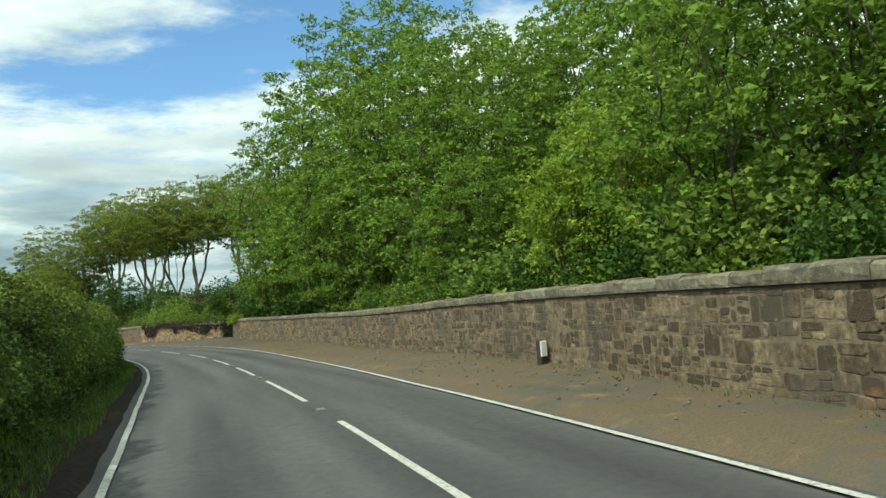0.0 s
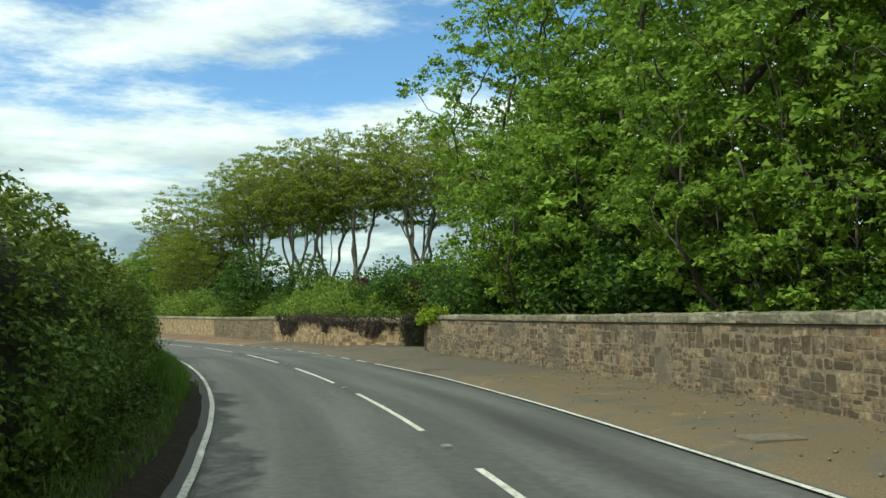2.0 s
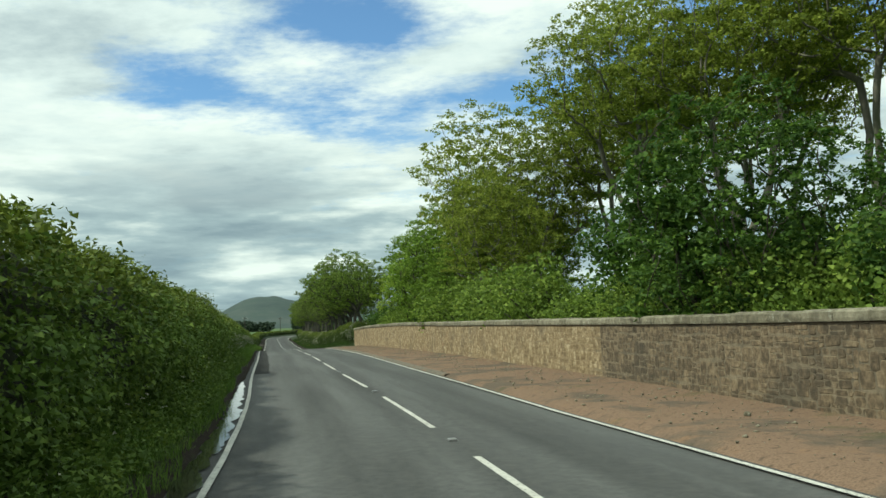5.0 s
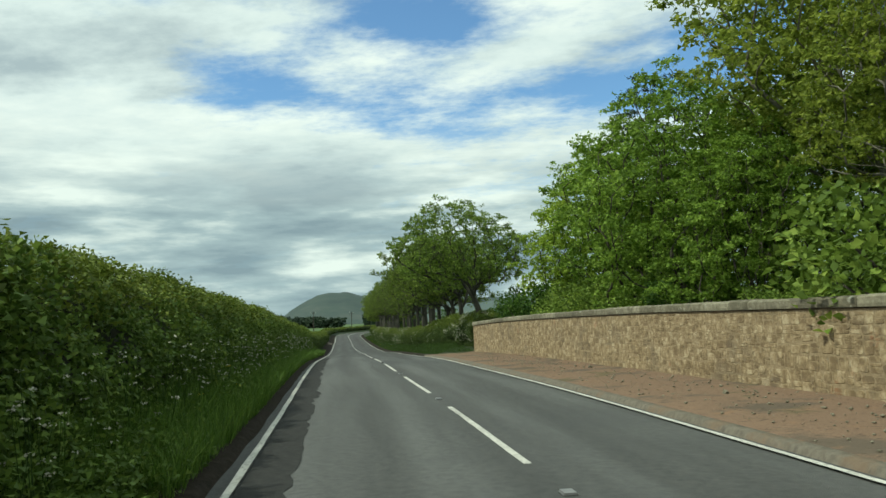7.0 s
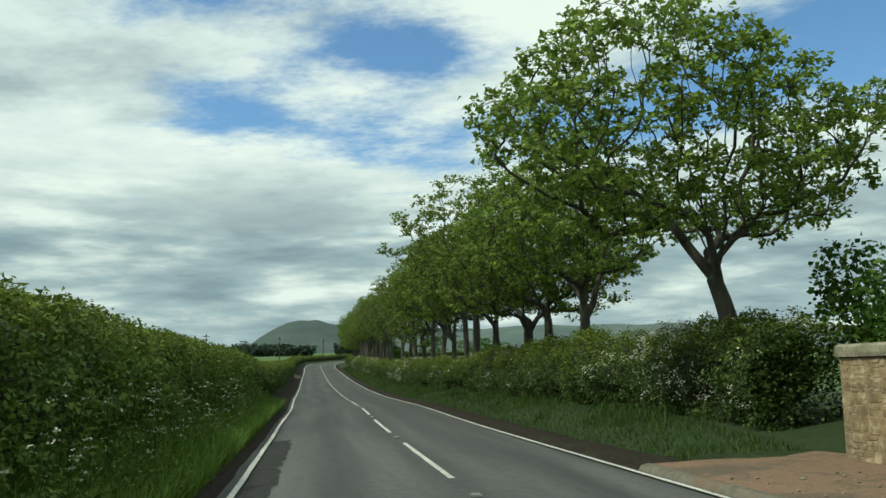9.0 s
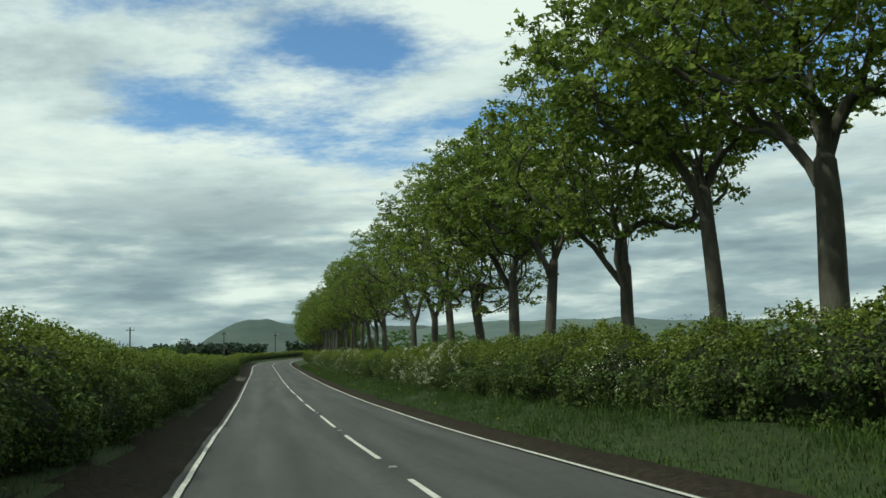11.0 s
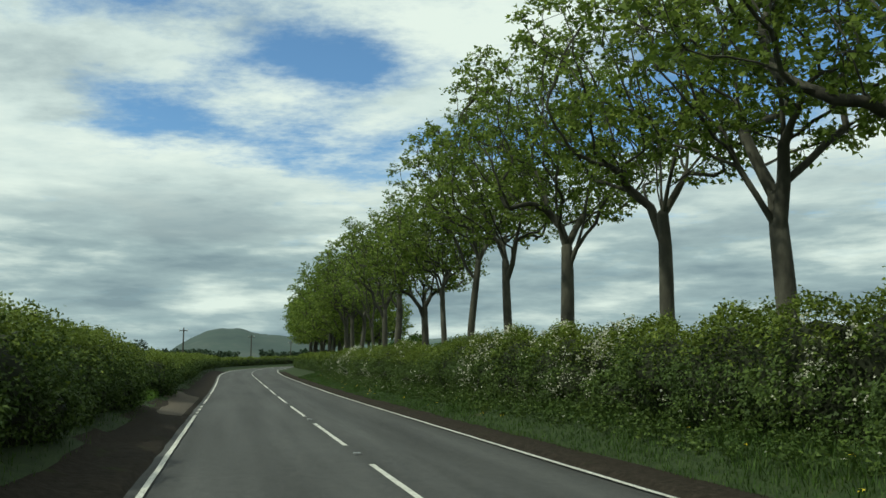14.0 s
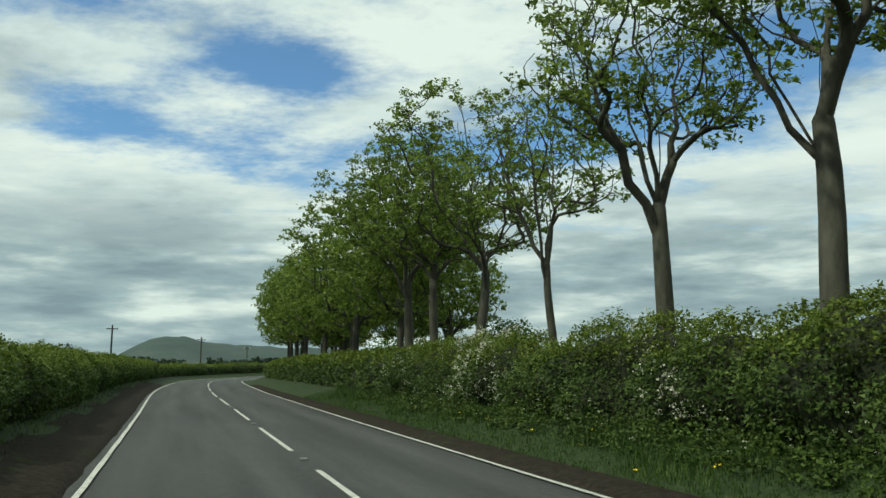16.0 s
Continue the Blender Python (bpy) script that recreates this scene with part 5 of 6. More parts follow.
# ---------------------------------------------------------------- hedges
hedge("hedge", -20, 62, lambda s: np.interp(s, (-20, 20, 44, 52, 62), (-3.8, -3.75, -3.95, -4.35, -4.4)), 2.3, lambda s: np.interp(s, (-20, 14, 22, 34, 44, 62), (2.35, 2.5, 2.45, 2.65, 2.55, 2.5)), 61, LEAF_LUSH,
      "tall bushy green hawthorn hedge above a grassy bank", side=-1, bulge=0.46, dens=850, leaf_size=0.054, low=lambda s: np.interp(s, (40, 50), (0.3, 1.15)))
hedge("hedge", 62, 112, lambda s: np.interp(s, (62, 80, 112), (-4.3, -4.1, -4.3)), 2.5, lambda s: np.interp(s, (62, 76, 84, 89, 102, 112), (2.45, 2.55, 2.9, 2.5, 2.75, 2.4)), 62, LEAF_LUSH,
      "tall dark overgrown hedge leaning over the verge", side=-1, bulge=0.50, dens=820, leaf_size=0.064, low=lambda s: np.interp(s, (66, 72), (1.15, 0.4)), rag=0.04, spray=0.16, wide=2.8)
hedge("hedge", 112, 176, lambda s: np.interp(s, (112, 150, 176), (-4.2, -4.3, -4.5)), 2.0, lambda s: 2.36 + 0.05 * np.sin(s * 0.6), 63, LEAF_LUSH,
      "clipped green hawthorn hedge with weeds at its foot", side=-1, bulge=0.36, dens=900, leaf_size=0.060, wide=1.6, spray=0.10, rag=0.008)
hedge("hedge", 176, 250.5, lambda s: -4.6 + 0.1 * np.sin(s * 1.3), 1.9, lambda s: 2.2 + 0.04 * np.sin(s * 0.9), 64, LEAF_HEDGE,
      "trimmed dark green hawthorn hedge over bare soil", side=-1, bulge=0.56, dens=860, leaf_size=0.054, wide=2.4, spray=0.09)
hedge("hedge", 250.5, 345, lambda s: np.interp(s, (250.5, 254, 257.5, 259, 262, 266), (-6.4, -6.0, -4.5, -4.25, -4.4, -4.8)) + 0.1 * np.sin(s * 1.1), 1.9, lambda s: 1.93 + 0.05 * np.sin(s * 0.7), 65, LEAF_HEDGE,
      "bushy green hedge set back behind a bare earth verge", side=-1, bulge=0.36, dens=560, leaf_size=0.062, wide=3.0)
hedge("hedge", 345, 455, lambda s: -5.0 + 0 * s, 1.8, lambda s: 1.8 + 0 * s, 66, LEAF_HEDGE, "distant trimmed hedge round the bend", side=-1, dens=130, leaf_size=0.12)
hedge("hedge", 152, 224.2, lambda s: np.interp(s, (152, 160, 226), (5.9, 5.4, 5.35)), 1.9, lambda s: np.interp(s, (152, 170, 177, 181, 188, 206, 224), (2.2, 2.24, 2.24, 1.99, 2.11, 2.23, 2.22)) + 0.05 * np.sin(s * 0.5), 67, LEAF_HEDGE,
      "trimmed hawthorn hedge in white blossom on a grass bank", bulge=0.62, dens=880, leaf_size=0.056, wide=2.0, spray=0.13, rag=0.016,
      flowers=lambda s: np.interp(s, (152, 156, 162, 200, 205, 206.5, 210, 211, 213, 217.5, 219, 226), (0.9, 0.9, 0.35, 0.3, 0.5, 1.1, 1.0, 0.45, 0.65, 0.75, 0.3, 0.3)))
hedge("hedge", 226.4, 290, lambda s: 5.35 + 0.06 * np.sin(s), 1.9, lambda s: np.interp(s, (226, 245, 254, 257, 263, 267, 272, 278, 290), (2.24, 2.24, 2.28, 2.08, 2.04, 2.32, 2.28, 2.18, 2.16)) + 0.05 * np.sin(s * 0.6), 68, LEAF_HEDGE,
      "trimmed green hawthorn hedge with little blossom on a grass bank", bulge=0.62, dens=880, leaf_size=0.056, wide=2.0, spray=0.13, rag=0.016, flowers=lambda s: np.interp(s, (226, 238, 242, 250, 253, 262, 279, 281, 284, 286, 290), (0.3, 0.35, 0.72, 0.72, 0.38, 0.36, 0.42, 0.95, 0.95, 0.42, 0.3)))
hedge("hedge", 290, 400, lambda s: 5.4 + 0 * s, 1.9, lambda s: 2.12 + 0 * s, 69, LEAF_HEDGE, "distant trimmed hedge below a line of trees", bulge=0.3, dens=170, leaf_size=0.10)


def retire(protos):
    """The first of each kind served as the model for the copies."""
    for p in protos:
        for c in list(p.children):
            bpy.data.objects.remove(c)
        bpy.data.objects.remove(p)


# ---------------------------------------------------------------- the avenue of trees beyond the wall
# s, off, height, fork, base of the crown, half width across, lean of the crown, limbs, girth, leaf masses, bare share, lean of the bole
AVENUE = [
    (154.5, 7.2, 9.2, 2.9, 4.0, 3.7, -1.3, 3, 0.20, 220, 0.00, -0.75),
    (165.0, 7.2, 8.8, 3.2, 3.4, 3.4, -0.8, 3, 0.19, 150, 0.00, -0.25),
    (169.3, 7.0, 8.6, 3.0, 3.2, 2.9, -0.8, 3, 0.19, 130, 0.00, -0.10),
    (172.3, 6.9, 9.6, 3.1, 3.5, 4.3, -1.6, 4, 0.22, 170, 0.00, 0.10),
    (178.2, 6.9, 8.9, 3.2, 3.9, 2.9, -0.6, 2, 0.19, 140, 0.00, 0.05),
    (183.0, 6.9, 9.8, 4.2, 3.7, 3.0, -0.3, 3, 0.22, 140, 0.08, -0.10),
    (186.8, 7.0, 9.6, 4.6, 3.9, 2.8, -0.4, 3, 0.17, 150, 0.00, 0.00),
    (190.9, 7.0, 9.9, 3.5, 4.2, 2.8, -0.3, 2, 0.17, 140, 0.00, 0.00),
    (197.5, 7.2, 10.0, 4.5, 4.0, 2.8, -0.5, 3, 0.19, 150, 0.00, 0.30),
    (200.5, 7.0, 10.2, 4.4, 3.8, 2.8, -0.6, 3, 0.20, 150, 0.00, 0.00),
    (205.6, 7.0, 10.8, 4.6, 3.5, 3.0, -0.3, 4, 0.20, 170, 0.00, 0.05),
    (210.5, 7.0, 11.0, 5.2, 4.9, 3.0, -0.4, 3, 0.19, 150, 0.15, -0.15),
    (214.6, 7.0, 10.8, 3.6, 4.8, 2.8, -0.4, 3, 0.20, 120, 0.20, 0.10),
    (220.1, 7.0, 11.0, 3.9, 5.6, 2.8, -0.2, 2, 0.20, 110, 0.40, -0.15),
    (232.2, 7.0, 11.0, 4.3, 4.4, 3.7, -0.8, 2, 0.20, 170, 0.12, 0.00),
    (236.7, 7.0, 10.6, 4.0, 5.0, 2.9, -0.5, 2, 0.19, 140, 0.10, 0.05),
    (240.4, 7.0, 10.4, 4.3, 4.8, 2.8, -0.6, 3, 0.16, 120, 0.15, -0.20),
    (246.1, 7.0, 10.8, 4.4, 4.8, 3.0, -0.5, 3, 0.20, 150, 0.05, 0.00),
    (251.2, 7.0, 11.0, 4.6, 5.0, 2.8, -0.4, 2, 0.15, 130, 0.10, -0.10),
    (256.0, 7.0, 10.8, 5.2, 4.6, 3.0, -0.3, 3, 0.145, 140, 0.10, 0.30),
    (260.5, 7.0, 9.6, 4.5, 4.7, 2.6, -0.3, 3, 0.13, 120, 0.20, 0.05),
    (264.9, 7.2, 9.6, 3.9, 4.5, 2.9, -0.4, 4, 0.19, 150, 0.00, 0.00),
    (270.0, 6.9, 10.0, 4.8, 4.4, 2.6, -0.4, 3, 0.20, 110, 0.35, -0.15),
    (274.4, 6.85, 9.8, 4.3, 4.6, 2.6, -0.5, 3, 0.18, 110, 0.45, 0.00),
    (280.0, 7.1, 8.8, 3.8, 4.2, 2.0, -0.2, 2, 0.11, 60, 0.60, 0.00),
    (285.3, 7.2, 10.8, 4.2, 4.6, 2.9, -0.5, 2, 0.17, 120, 0.15, 0.00),
    (290.5, 7.2, 10.4, 4.4, 4.2, 2.9, -0.6, 3, 0.18, 150, 0.00, 0.00),
    (294.0, 7.2, 10.4, 4.6, 4.0, 3.0, -0.8, 3, 0.19, 150, 0.00, 0.00),
]
for k, (s, o, hgt, fork, base, rx, sh, stems, girth, n_l, bare, ln) in enumerate(AVENUE):
    t = tree("avenue_tree", 100 + k, LEAF_SHRUB if k < 2 else LEAF_ROW, BARK, "wind-shaped sycamore in young leaf behind the hedge" if bare < 0.3 else "sparse half-bare sycamore behind the hedge", "tree", "avenue trees", tuple(spot(s, o, float(ground_up(s, o)) - 0.05)),
             height=hgt, fork=fork, base=base if n_l in (210, 170) else max(base, fork + (0.9 if bare < 0.3 else 1.5)), rx=rx, ry=rx * 0.85, shift=(sh, 0.3), lean=(ln, 0.0), stems=stems + 2, vase=0.62, girth=girth, lobes=int(n_l * (1.1 if bare < 0.3 else 1.5)), bare=bare, leaf_size=0.115 if s < 204 else 0.10, per=12 if s < 204 else (12 if bare < 0.3 else 9), tufts=7 if bare < 0.3 else 6, lobe=0.62, flat=0.5 if k == 0 else 0.6, hollows=0.36, tip=0.010, fine=True, simple=True)
    t.rotation_euler = (0, 0, float(centre(s)[3]))
light = [tree("avenue_tree", 150 + k, LEAF_ROW, BARK, "leafy sycamore at the far end of the avenue", "tree", "avenue trees", height=10.2, fork=3.6, base=3.7, rx=3.3, ry=2.9, shift=(-0.8, 0.3), stems=3, girth=0.19, lobes=110,
              tufts=7, per=8, leaf_size=0.17, lobe=0.7, simple=True) for k in range(3)]
r = np.random.default_rng(5)
s, k = 298.0, 0
while s < 350:
    place(light[k % 3], s, 7.2 + r.uniform(-0.3, 1.0), float(centre(s)[3]) + r.uniform(-0.5, 0.5), r.uniform(0.90, 1.02))
    place(light[(k + 1) % 3], s + 2, 11 + r.uniform(-1, 3), r.uniform(0, 6.28), r.uniform(0.82, 0.95))
    k += 1
    s += r.uniform(4.6, 6.4)
retire(light)

# ---------------------------------------------------------------- the wood behind the wall
syc = [tree("sycamore", 200 + k, LEAF_SYC_SUNLIT if k == 3 else LEAF_SYC, BARK_DARK, "bright yellow-green sycamore leaning over the wall" if k == 3 else "broad leafy green sycamore leaning over the wall", "tree", "woodland trees",
            height=(17.5, 12.6, 9.0, 9.2)[k], fork=(2.6, 1.9, 1.3, 1.6)[k], base=(1.6, 0.8, 0.5, 0.8)[k], rx=(6.2, 5.0, 3.5, 2.7)[k], ry=(6.2, 5.0, 3.5, 2.7)[k], stems=5, girth=(0.30, 0.23, 0.16, 0.17)[k], lobes=(430, 350, 260, 230)[k], tufts=9, per=(12, 13, 16, 16)[k],
            leaf_size=(0.145, 0.13, 0.105, 0.115)[k], lobe=(0.95, 0.85, 0.70, 0.72)[k], flat=0.5, hollow=0.5, widest=0.45, rough=0.3, gap=(0.5, 0.5, 0.5, 0.62)[k], hollows=0.42, simple=True) for k in range(4)]
BARK_PALE = material("pale smooth bark", [(0.08, 0.075, 0.06), (0.14, 0.13, 0.105), (0.19, 0.18, 0.15)], 0.9, 3, 8, 0.6, 14, stretch=(1, 1, 0.35), spots=[((0.07, 0.085, 0.04), 1.2, 0.58, 0.6)])
beech = [tree("beech", 220 + k, LEAF_BEECH, BARK_PALE, "tall slender tree with bare stems and a domed crown", "tree", "woodland trees",
              height=(18.8, 17.8, 14.2)[k], fork=(5.4, 4.2, 2.2)[k], base=(10.8, 9.8, 5.2)[k], rx=(4.8, 4.8, 4.8)[k], ry=(4.8, 4.8, 4.8)[k], stems=(3, 4, 5)[k], girth=(0.27, 0.26, 0.2)[k], lobes=(270, 270, 250)[k], tufts=9, per=13,
              leaf_size=0.13, lobe=1.0, flat=0.32, hollow=0.3, vase=0.62, widest=0.45, rough=0.24, gap=0.5, hollows=0.45, simple=True) for k in range(3)]
r = np.random.default_rng(9)
for s, o, k, z in ((-8, 10.7, 1, 1.0), (2, 13, 0, 0.85), (8, 11.6, 1, 0.9), (12, 10.2, 1, 0.8), (17.4, 8.4, 3, 0.64), (20, 15, 1, 1.0), (30, 17, 0, 0.9), (35, 11.6, 1, 1.08), (41, 13.5, 0, 1.0), (48, 12.6, 0, 1.2), (56.5, 13.0, 0, 1.1), (54.5, 9.8, 2, 1.0), (52, 11.5, 1, 0.92), (58, 13.0, 1, 0.95), (44, 9.6, 2, 1.0), (29, 9.2, 2, 0.75), (14, 22, 0, 1.05), (38, 23, 0, 1.1), (50, 23, 0, 1.1),
                   (137.2, 11.0, 2, 1.0), (132.5, 10.6, 2, 1.12), (142.6, 10.7, 3, 1.0), (134, 15, 2, 1.1), (77.2, 17.0, 2, 0.62), (82, 19, 2, 0.6), (127, 10.0, 2, 0.72), (129, 15, 1, 0.85), (148, 10.5, 2, 0.42)):
    place(syc[k], s, o, r.uniform(0, 6.28), z)
for s, o, k, z in ((113, 16.5, 0, 0.98), (106, 18.5, 1, 1.02), (124.5, 13.5, 2, 1.12), (119, 10.6, 2, 0.68), (121, 19, 0, 0.92), (127, 15.5, 2, 0.95), (102, 22, 0, 1.03), (112, 24, 1, 1.02), (96, 25, 0, 1.03), (102, 30, 1, 1.03),
                   (90, 29, 1, 1.0), (85, 34, 0, 0.95), (79, 38, 1, 0.9), (92, 37, 0, 1.0), (84, 44, 1, 0.95), (127, 26, 0, 1.0)):
    place(beech[k], s, o, r.uniform(0, 6.28), z)
retire(syc + beech)
pine = tree("pine", 240, LEAF_PINE, BARK_DARK, "dark ragged pine standing above the broadleaved trees", height=17, fork=6, base=7, rx=3.0, ry=3.0, stems=1, girth=0.26, lobes=170, tufts=8, per=14, leaf_size=0.12, lobe=0.55, flat=0.5, hollow=0.3, rough=0.35)
place(pine, 151.5, 17.2, 0.4, 0.95)
retire([pine])
holly = tree("holly", 246, LEAF_DARK, BARK_DARK, "tall dense evergreen shrub standing over the wall", "shrub", height=6.5, fork=0.8, base=0.5, rx=2.5, ry=2.3, stems=5, girth=0.10, lobes=150, tufts=9, per=16, leaf_size=0.095, lobe=0.55, flat=0.75, hollow=0.6, widest=0.4, hollows=0.3, simple=True)
for s, o, z in ((90.5, 8.2, 1.0), (86.5, 10.5, 0.85), (72.4, 13.6, 0.62)):
    place(holly, s, o, s, z)
retire([holly])
sapling = tree("sapling", 243, LEAF_ROW, BARK_DARK, "thin sparse sapling above the bushes", height=6.2, fork=2.2, base=3.0, rx=0.9, ry=0.9, stems=3, girth=0.06, lobes=26, tufts=4, per=5, leaf_size=0.14, lobe=0.3, tip=0.01)
place(sapling, 146.5, 9.5, 0.2, 1.0)
place(sapling, 140, 11, 1.2, 1.05)
retire([sapling])

shrubs = [bush("shrub", np.random.default_rng(300 + k), (0, 0, -200), (2.0, 1.7, 2.3, 1.6, 1.5)[k], (2.6, 3.2, 2.2, 2.8, 2.0)[k], (LEAF_SHRUB, LEAF_DARK, LEAF_SHRUB, LEAF_COPPER, LEAF_LIME)[k],
               ("fresh green shrub spilling above the wall", "dark evergreen bush behind the wall", "low bright green shrub behind the wall", "copper red shrub behind the wall", "yellow-green shrub spilling over the wall")[k],
               leaves=(4200, 3800, 4200, 3600, 3600)[k], leaf_size=0.12, group="shrubs behind the wall", lumps=14) for k in range(5)]
shrubs.append(bush("shrub", np.random.default_rng(309), (0, 0, -200), 1.9, 3.2, LEAF_DARK, "dark evergreen bush in the wood's shade", leaves=2400, leaf_size=0.15, group="shrubs behind the wall", lumps=14))
s = -16.0
while s < 148:
    if not 57 < s < 73:
        for o in ((1.9,) if s < 57 else (1.9, 4.4)):
            k = int(r.choice([0, 1, 2, 1] if s < 60 else [0, 0, 2, 1]))
            z = r.uniform(0.75, 1.0) * (1.0 if s < 100 else 0.8)
            place(shrubs[k], s + r.uniform(-0.8, 0.8), float(wall_off(s)) + o + 0.6 + r.uniform(-0.2, 0.6), r.uniform(0, 6.28), z)
    s += 3.0
for s, o, k, z in ((93, 8.2, 1, 1.9), (97, 8.8, 1, 1.5), (84, 9.5, 0, 1.6), (80, 9.8, 0, 1.5), (76, 9.5, 0, 1.3), (104, 9.0, 0, 1.5), (111, 9.0, 2, 1.5), (117, 8.5, 0, 1.4), (76, 14, 3, 1.3), (82, 16, 3, 1.3), (80, 18, 1, 1.8), (77.5, 14.6, 1, 1.5), (75.2, 10.4, 1, 1.3), (77, 12.5, 1, 1.4), (80, 20, 1, 1.5),
                   (60.6, 9.2, 1, 1.5), (61.4, 10.6, 1, 1.7), (57.4, 9.0, 1, 1.55), (59.2, 10.8, 1, 1.6), (56.6, 11.5, 1, 1.8), (52, 8.6, 1, 1.5), (55.3, 8.6, 1, 1.35), (49, 9.2, 1, 1.5), (55.5, 12, 1, 1.7), (35, 7.6, 4, 0.7), (33, 7.7, 4, 0.6), (98, 7.4, 4, 0.6), (23, 8.6, 0, 1.5), (10, 7.5, 0, 1.2), (138.5, 8.4, 0, 1.15), (143, 8.8, 1, 1.2), (134, 8.2, 0, 1.0), (150.5, 8.2, 1, 1.0), (148, 8.5, 1, 1.1), (145, 11, 1, 1.4), (153, 9.5, 1, 1.2), (142, 13, 1, 1.6)):
    place(shrubs[k], s, o, r.uniform(0, 6.28), z)
s = -14.0
while s < 62:
    for o in (12.5, 17.0):
        place(shrubs[5], s + r.uniform(-1, 1), o + r.uniform(-0.8, 0.8), r.uniform(0, 6.28), r.uniform(1.3, 1.8))
    s += 4.2
s = 75.5
while s < 100:
    place(shrubs[int(r.choice([0, 2, 0]))], s, float(wall_off(s)) + 2.6 + r.uniform(0, 0.8), r.uniform(0, 6.28), r.uniform(0.95, 1.2))
    place(shrubs[1 if 82 < s < 96 else int(r.choice([0, 3, 1, 0]))], s + 1, float(wall_off(s)) + 5.6 + r.uniform(0, 1.5), r.uniform(0, 6.28), r.uniform(1.15, 1.45))
    place(shrubs[int(r.choice([3, 5, 5]))], s + 1.5, float(wall_off(s)) + 11 + r.uniform(0, 3), r.uniform(0, 6.28), r.uniform(1.4, 1.8))
    s += 2.6
for s, o, k, z in ((300, 14, 1, 1.2), (306, 16, 1, 1.3), (320, 14, 0, 1.2)):
    place(shrubs[k], s, o, r.uniform(0, 6.28), z)
lime = bush("lime_shrub", np.random.default_rng(330), (0, 0, -200), 1.7, 5.4, LEAF_LIME, "tall yellow-green shrub leaning over the wall", leaves=7000, leaf_size=0.10, lumps=22)
place(lime, 17.6, 7.4, 0.5, 1.0)
retire(shrubs + [lime])

# ---------------------------------------------------------------- grass and wild flowers
herbage("grass", 150, 300, lambda s: right_edge(s) + 0.80 + 0.2 * lumps(s, 0 * s, 31), 5.6, 110000, 0.10, 71, GRASS, "rough green grass on the bank below the hedge", 0.006)
herbage("weeds", 150, 300, lambda s: right_edge(s) + 0.9, 5.5, 60000, 0.27, 77, GRASS, "clumps of taller grass and weeds on the bank", 0.005, 0.9, lambda s, off, r: lumps(s * 0.9, off * 1.6, 55) + 0.35 * (off - 4.3) > 0.22)
herbage("grass", -10, 112, lambda s: -left_edge(s) - 0.46 + 0.12 * lumps(s, 0 * s, 33), lambda s: -left_edge(s) - 2.0, 90000, 0.22, 72, GRASS_LUSH, "lush green grass on the bank below the hedge", 0.006)
herbage("grass", 112, 176, lambda s: -left_edge(s) - 0.38, -4.5, 60000, 0.46, 73, GRASS_LUSH, "long grass and weeds at the foot of the hedge", 0.007)
herbage("grass", 176, 330, lambda s: -left_edge(s) - 1.2, -5.0, 5000, 0.11, 74, GRASS, "thin grass under the hedge", 0.005)
herbage("grass", 248, 257, -4.7, -6.2, 5000, 0.28, 76, GRASS_LUSH, "tall grass where the hedge is set back", 0.006)
herbage("grass", -10, 60, lambda s: wall_off(s) - 0.25, lambda s: wall_off(s) - 0.02, 3000, 0.11, 75, GRASS, "thin tufts of grass at the wall's foot")
herb_layer("weeds", 108, 176, lambda s: -left_edge(s) - 0.50, -4.5, 90000, 0.95, 91, LEAF_LUSH, "lush leafy weeds below the hedge")
herb_layer("weeds", 66, 108, lambda s: -left_edge(s) - 0.7, -4.5, 44000, 0.75, 92, LEAF_LUSH, "leafy weeds under the overgrown hedge")
herbage("grass", 46, 69, lambda s: -left_edge(s) - 0.5, -4.9, 42000, 0.38, 78, GRASS_LUSH, "tall bright grass on the open bank", 0.007)
herb_layer("weeds", 232, 292, lambda s: right_edge(s) + 1.6, 5.6, 30000, 0.7, 93, LEAF_HEDGE, "leafy weeds at the foot of the hedge")
herb_layer("weeds", -8, 66, lambda s: -left_edge(s) - 0.8, -4.2, 34000, 0.45, 94, LEAF_HEDGE, "low leafy weeds on the shaded bank")
umbels("cow_parsley", 110, 165, lambda s: -left_edge(s) - 0.9, -4.1, 560, 81, 1.0, label="white cow parsley flowering at the hedge foot", size=0.022)
umbels("cow_parsley", 60, 105, lambda s: -left_edge(s) - 1.1, -4.4, 90, 82, 0.5, label="scattered white flowers in the long grass")
umbels("cow_parsley", 200, 290, lambda s: right_edge(s) + 1.5, 5.5, 420, 83, 0.62, label="white flowers on the grass bank", size=0.018)
umbels("dandelion", 190, 290, lambda s: right_edge(s) + 1.0, 5.0, 60, 84, 0.16, YELLOW, "small yellow dandelions in the grass", 0.025)
umbels("rapeseed_flower", 117, 124, -4.0, -3.8, 3, 85, 0.8, YELLOW, "tall yellow flowers beside the hedge", 0.025)

# ---------------------------------------------------------------- the old gateway
def flare_off(s):
    return np.interp(s, (63.6, 65.4, 66.5, 68.0), (7.45, 7.1, 6.1, 5.0))


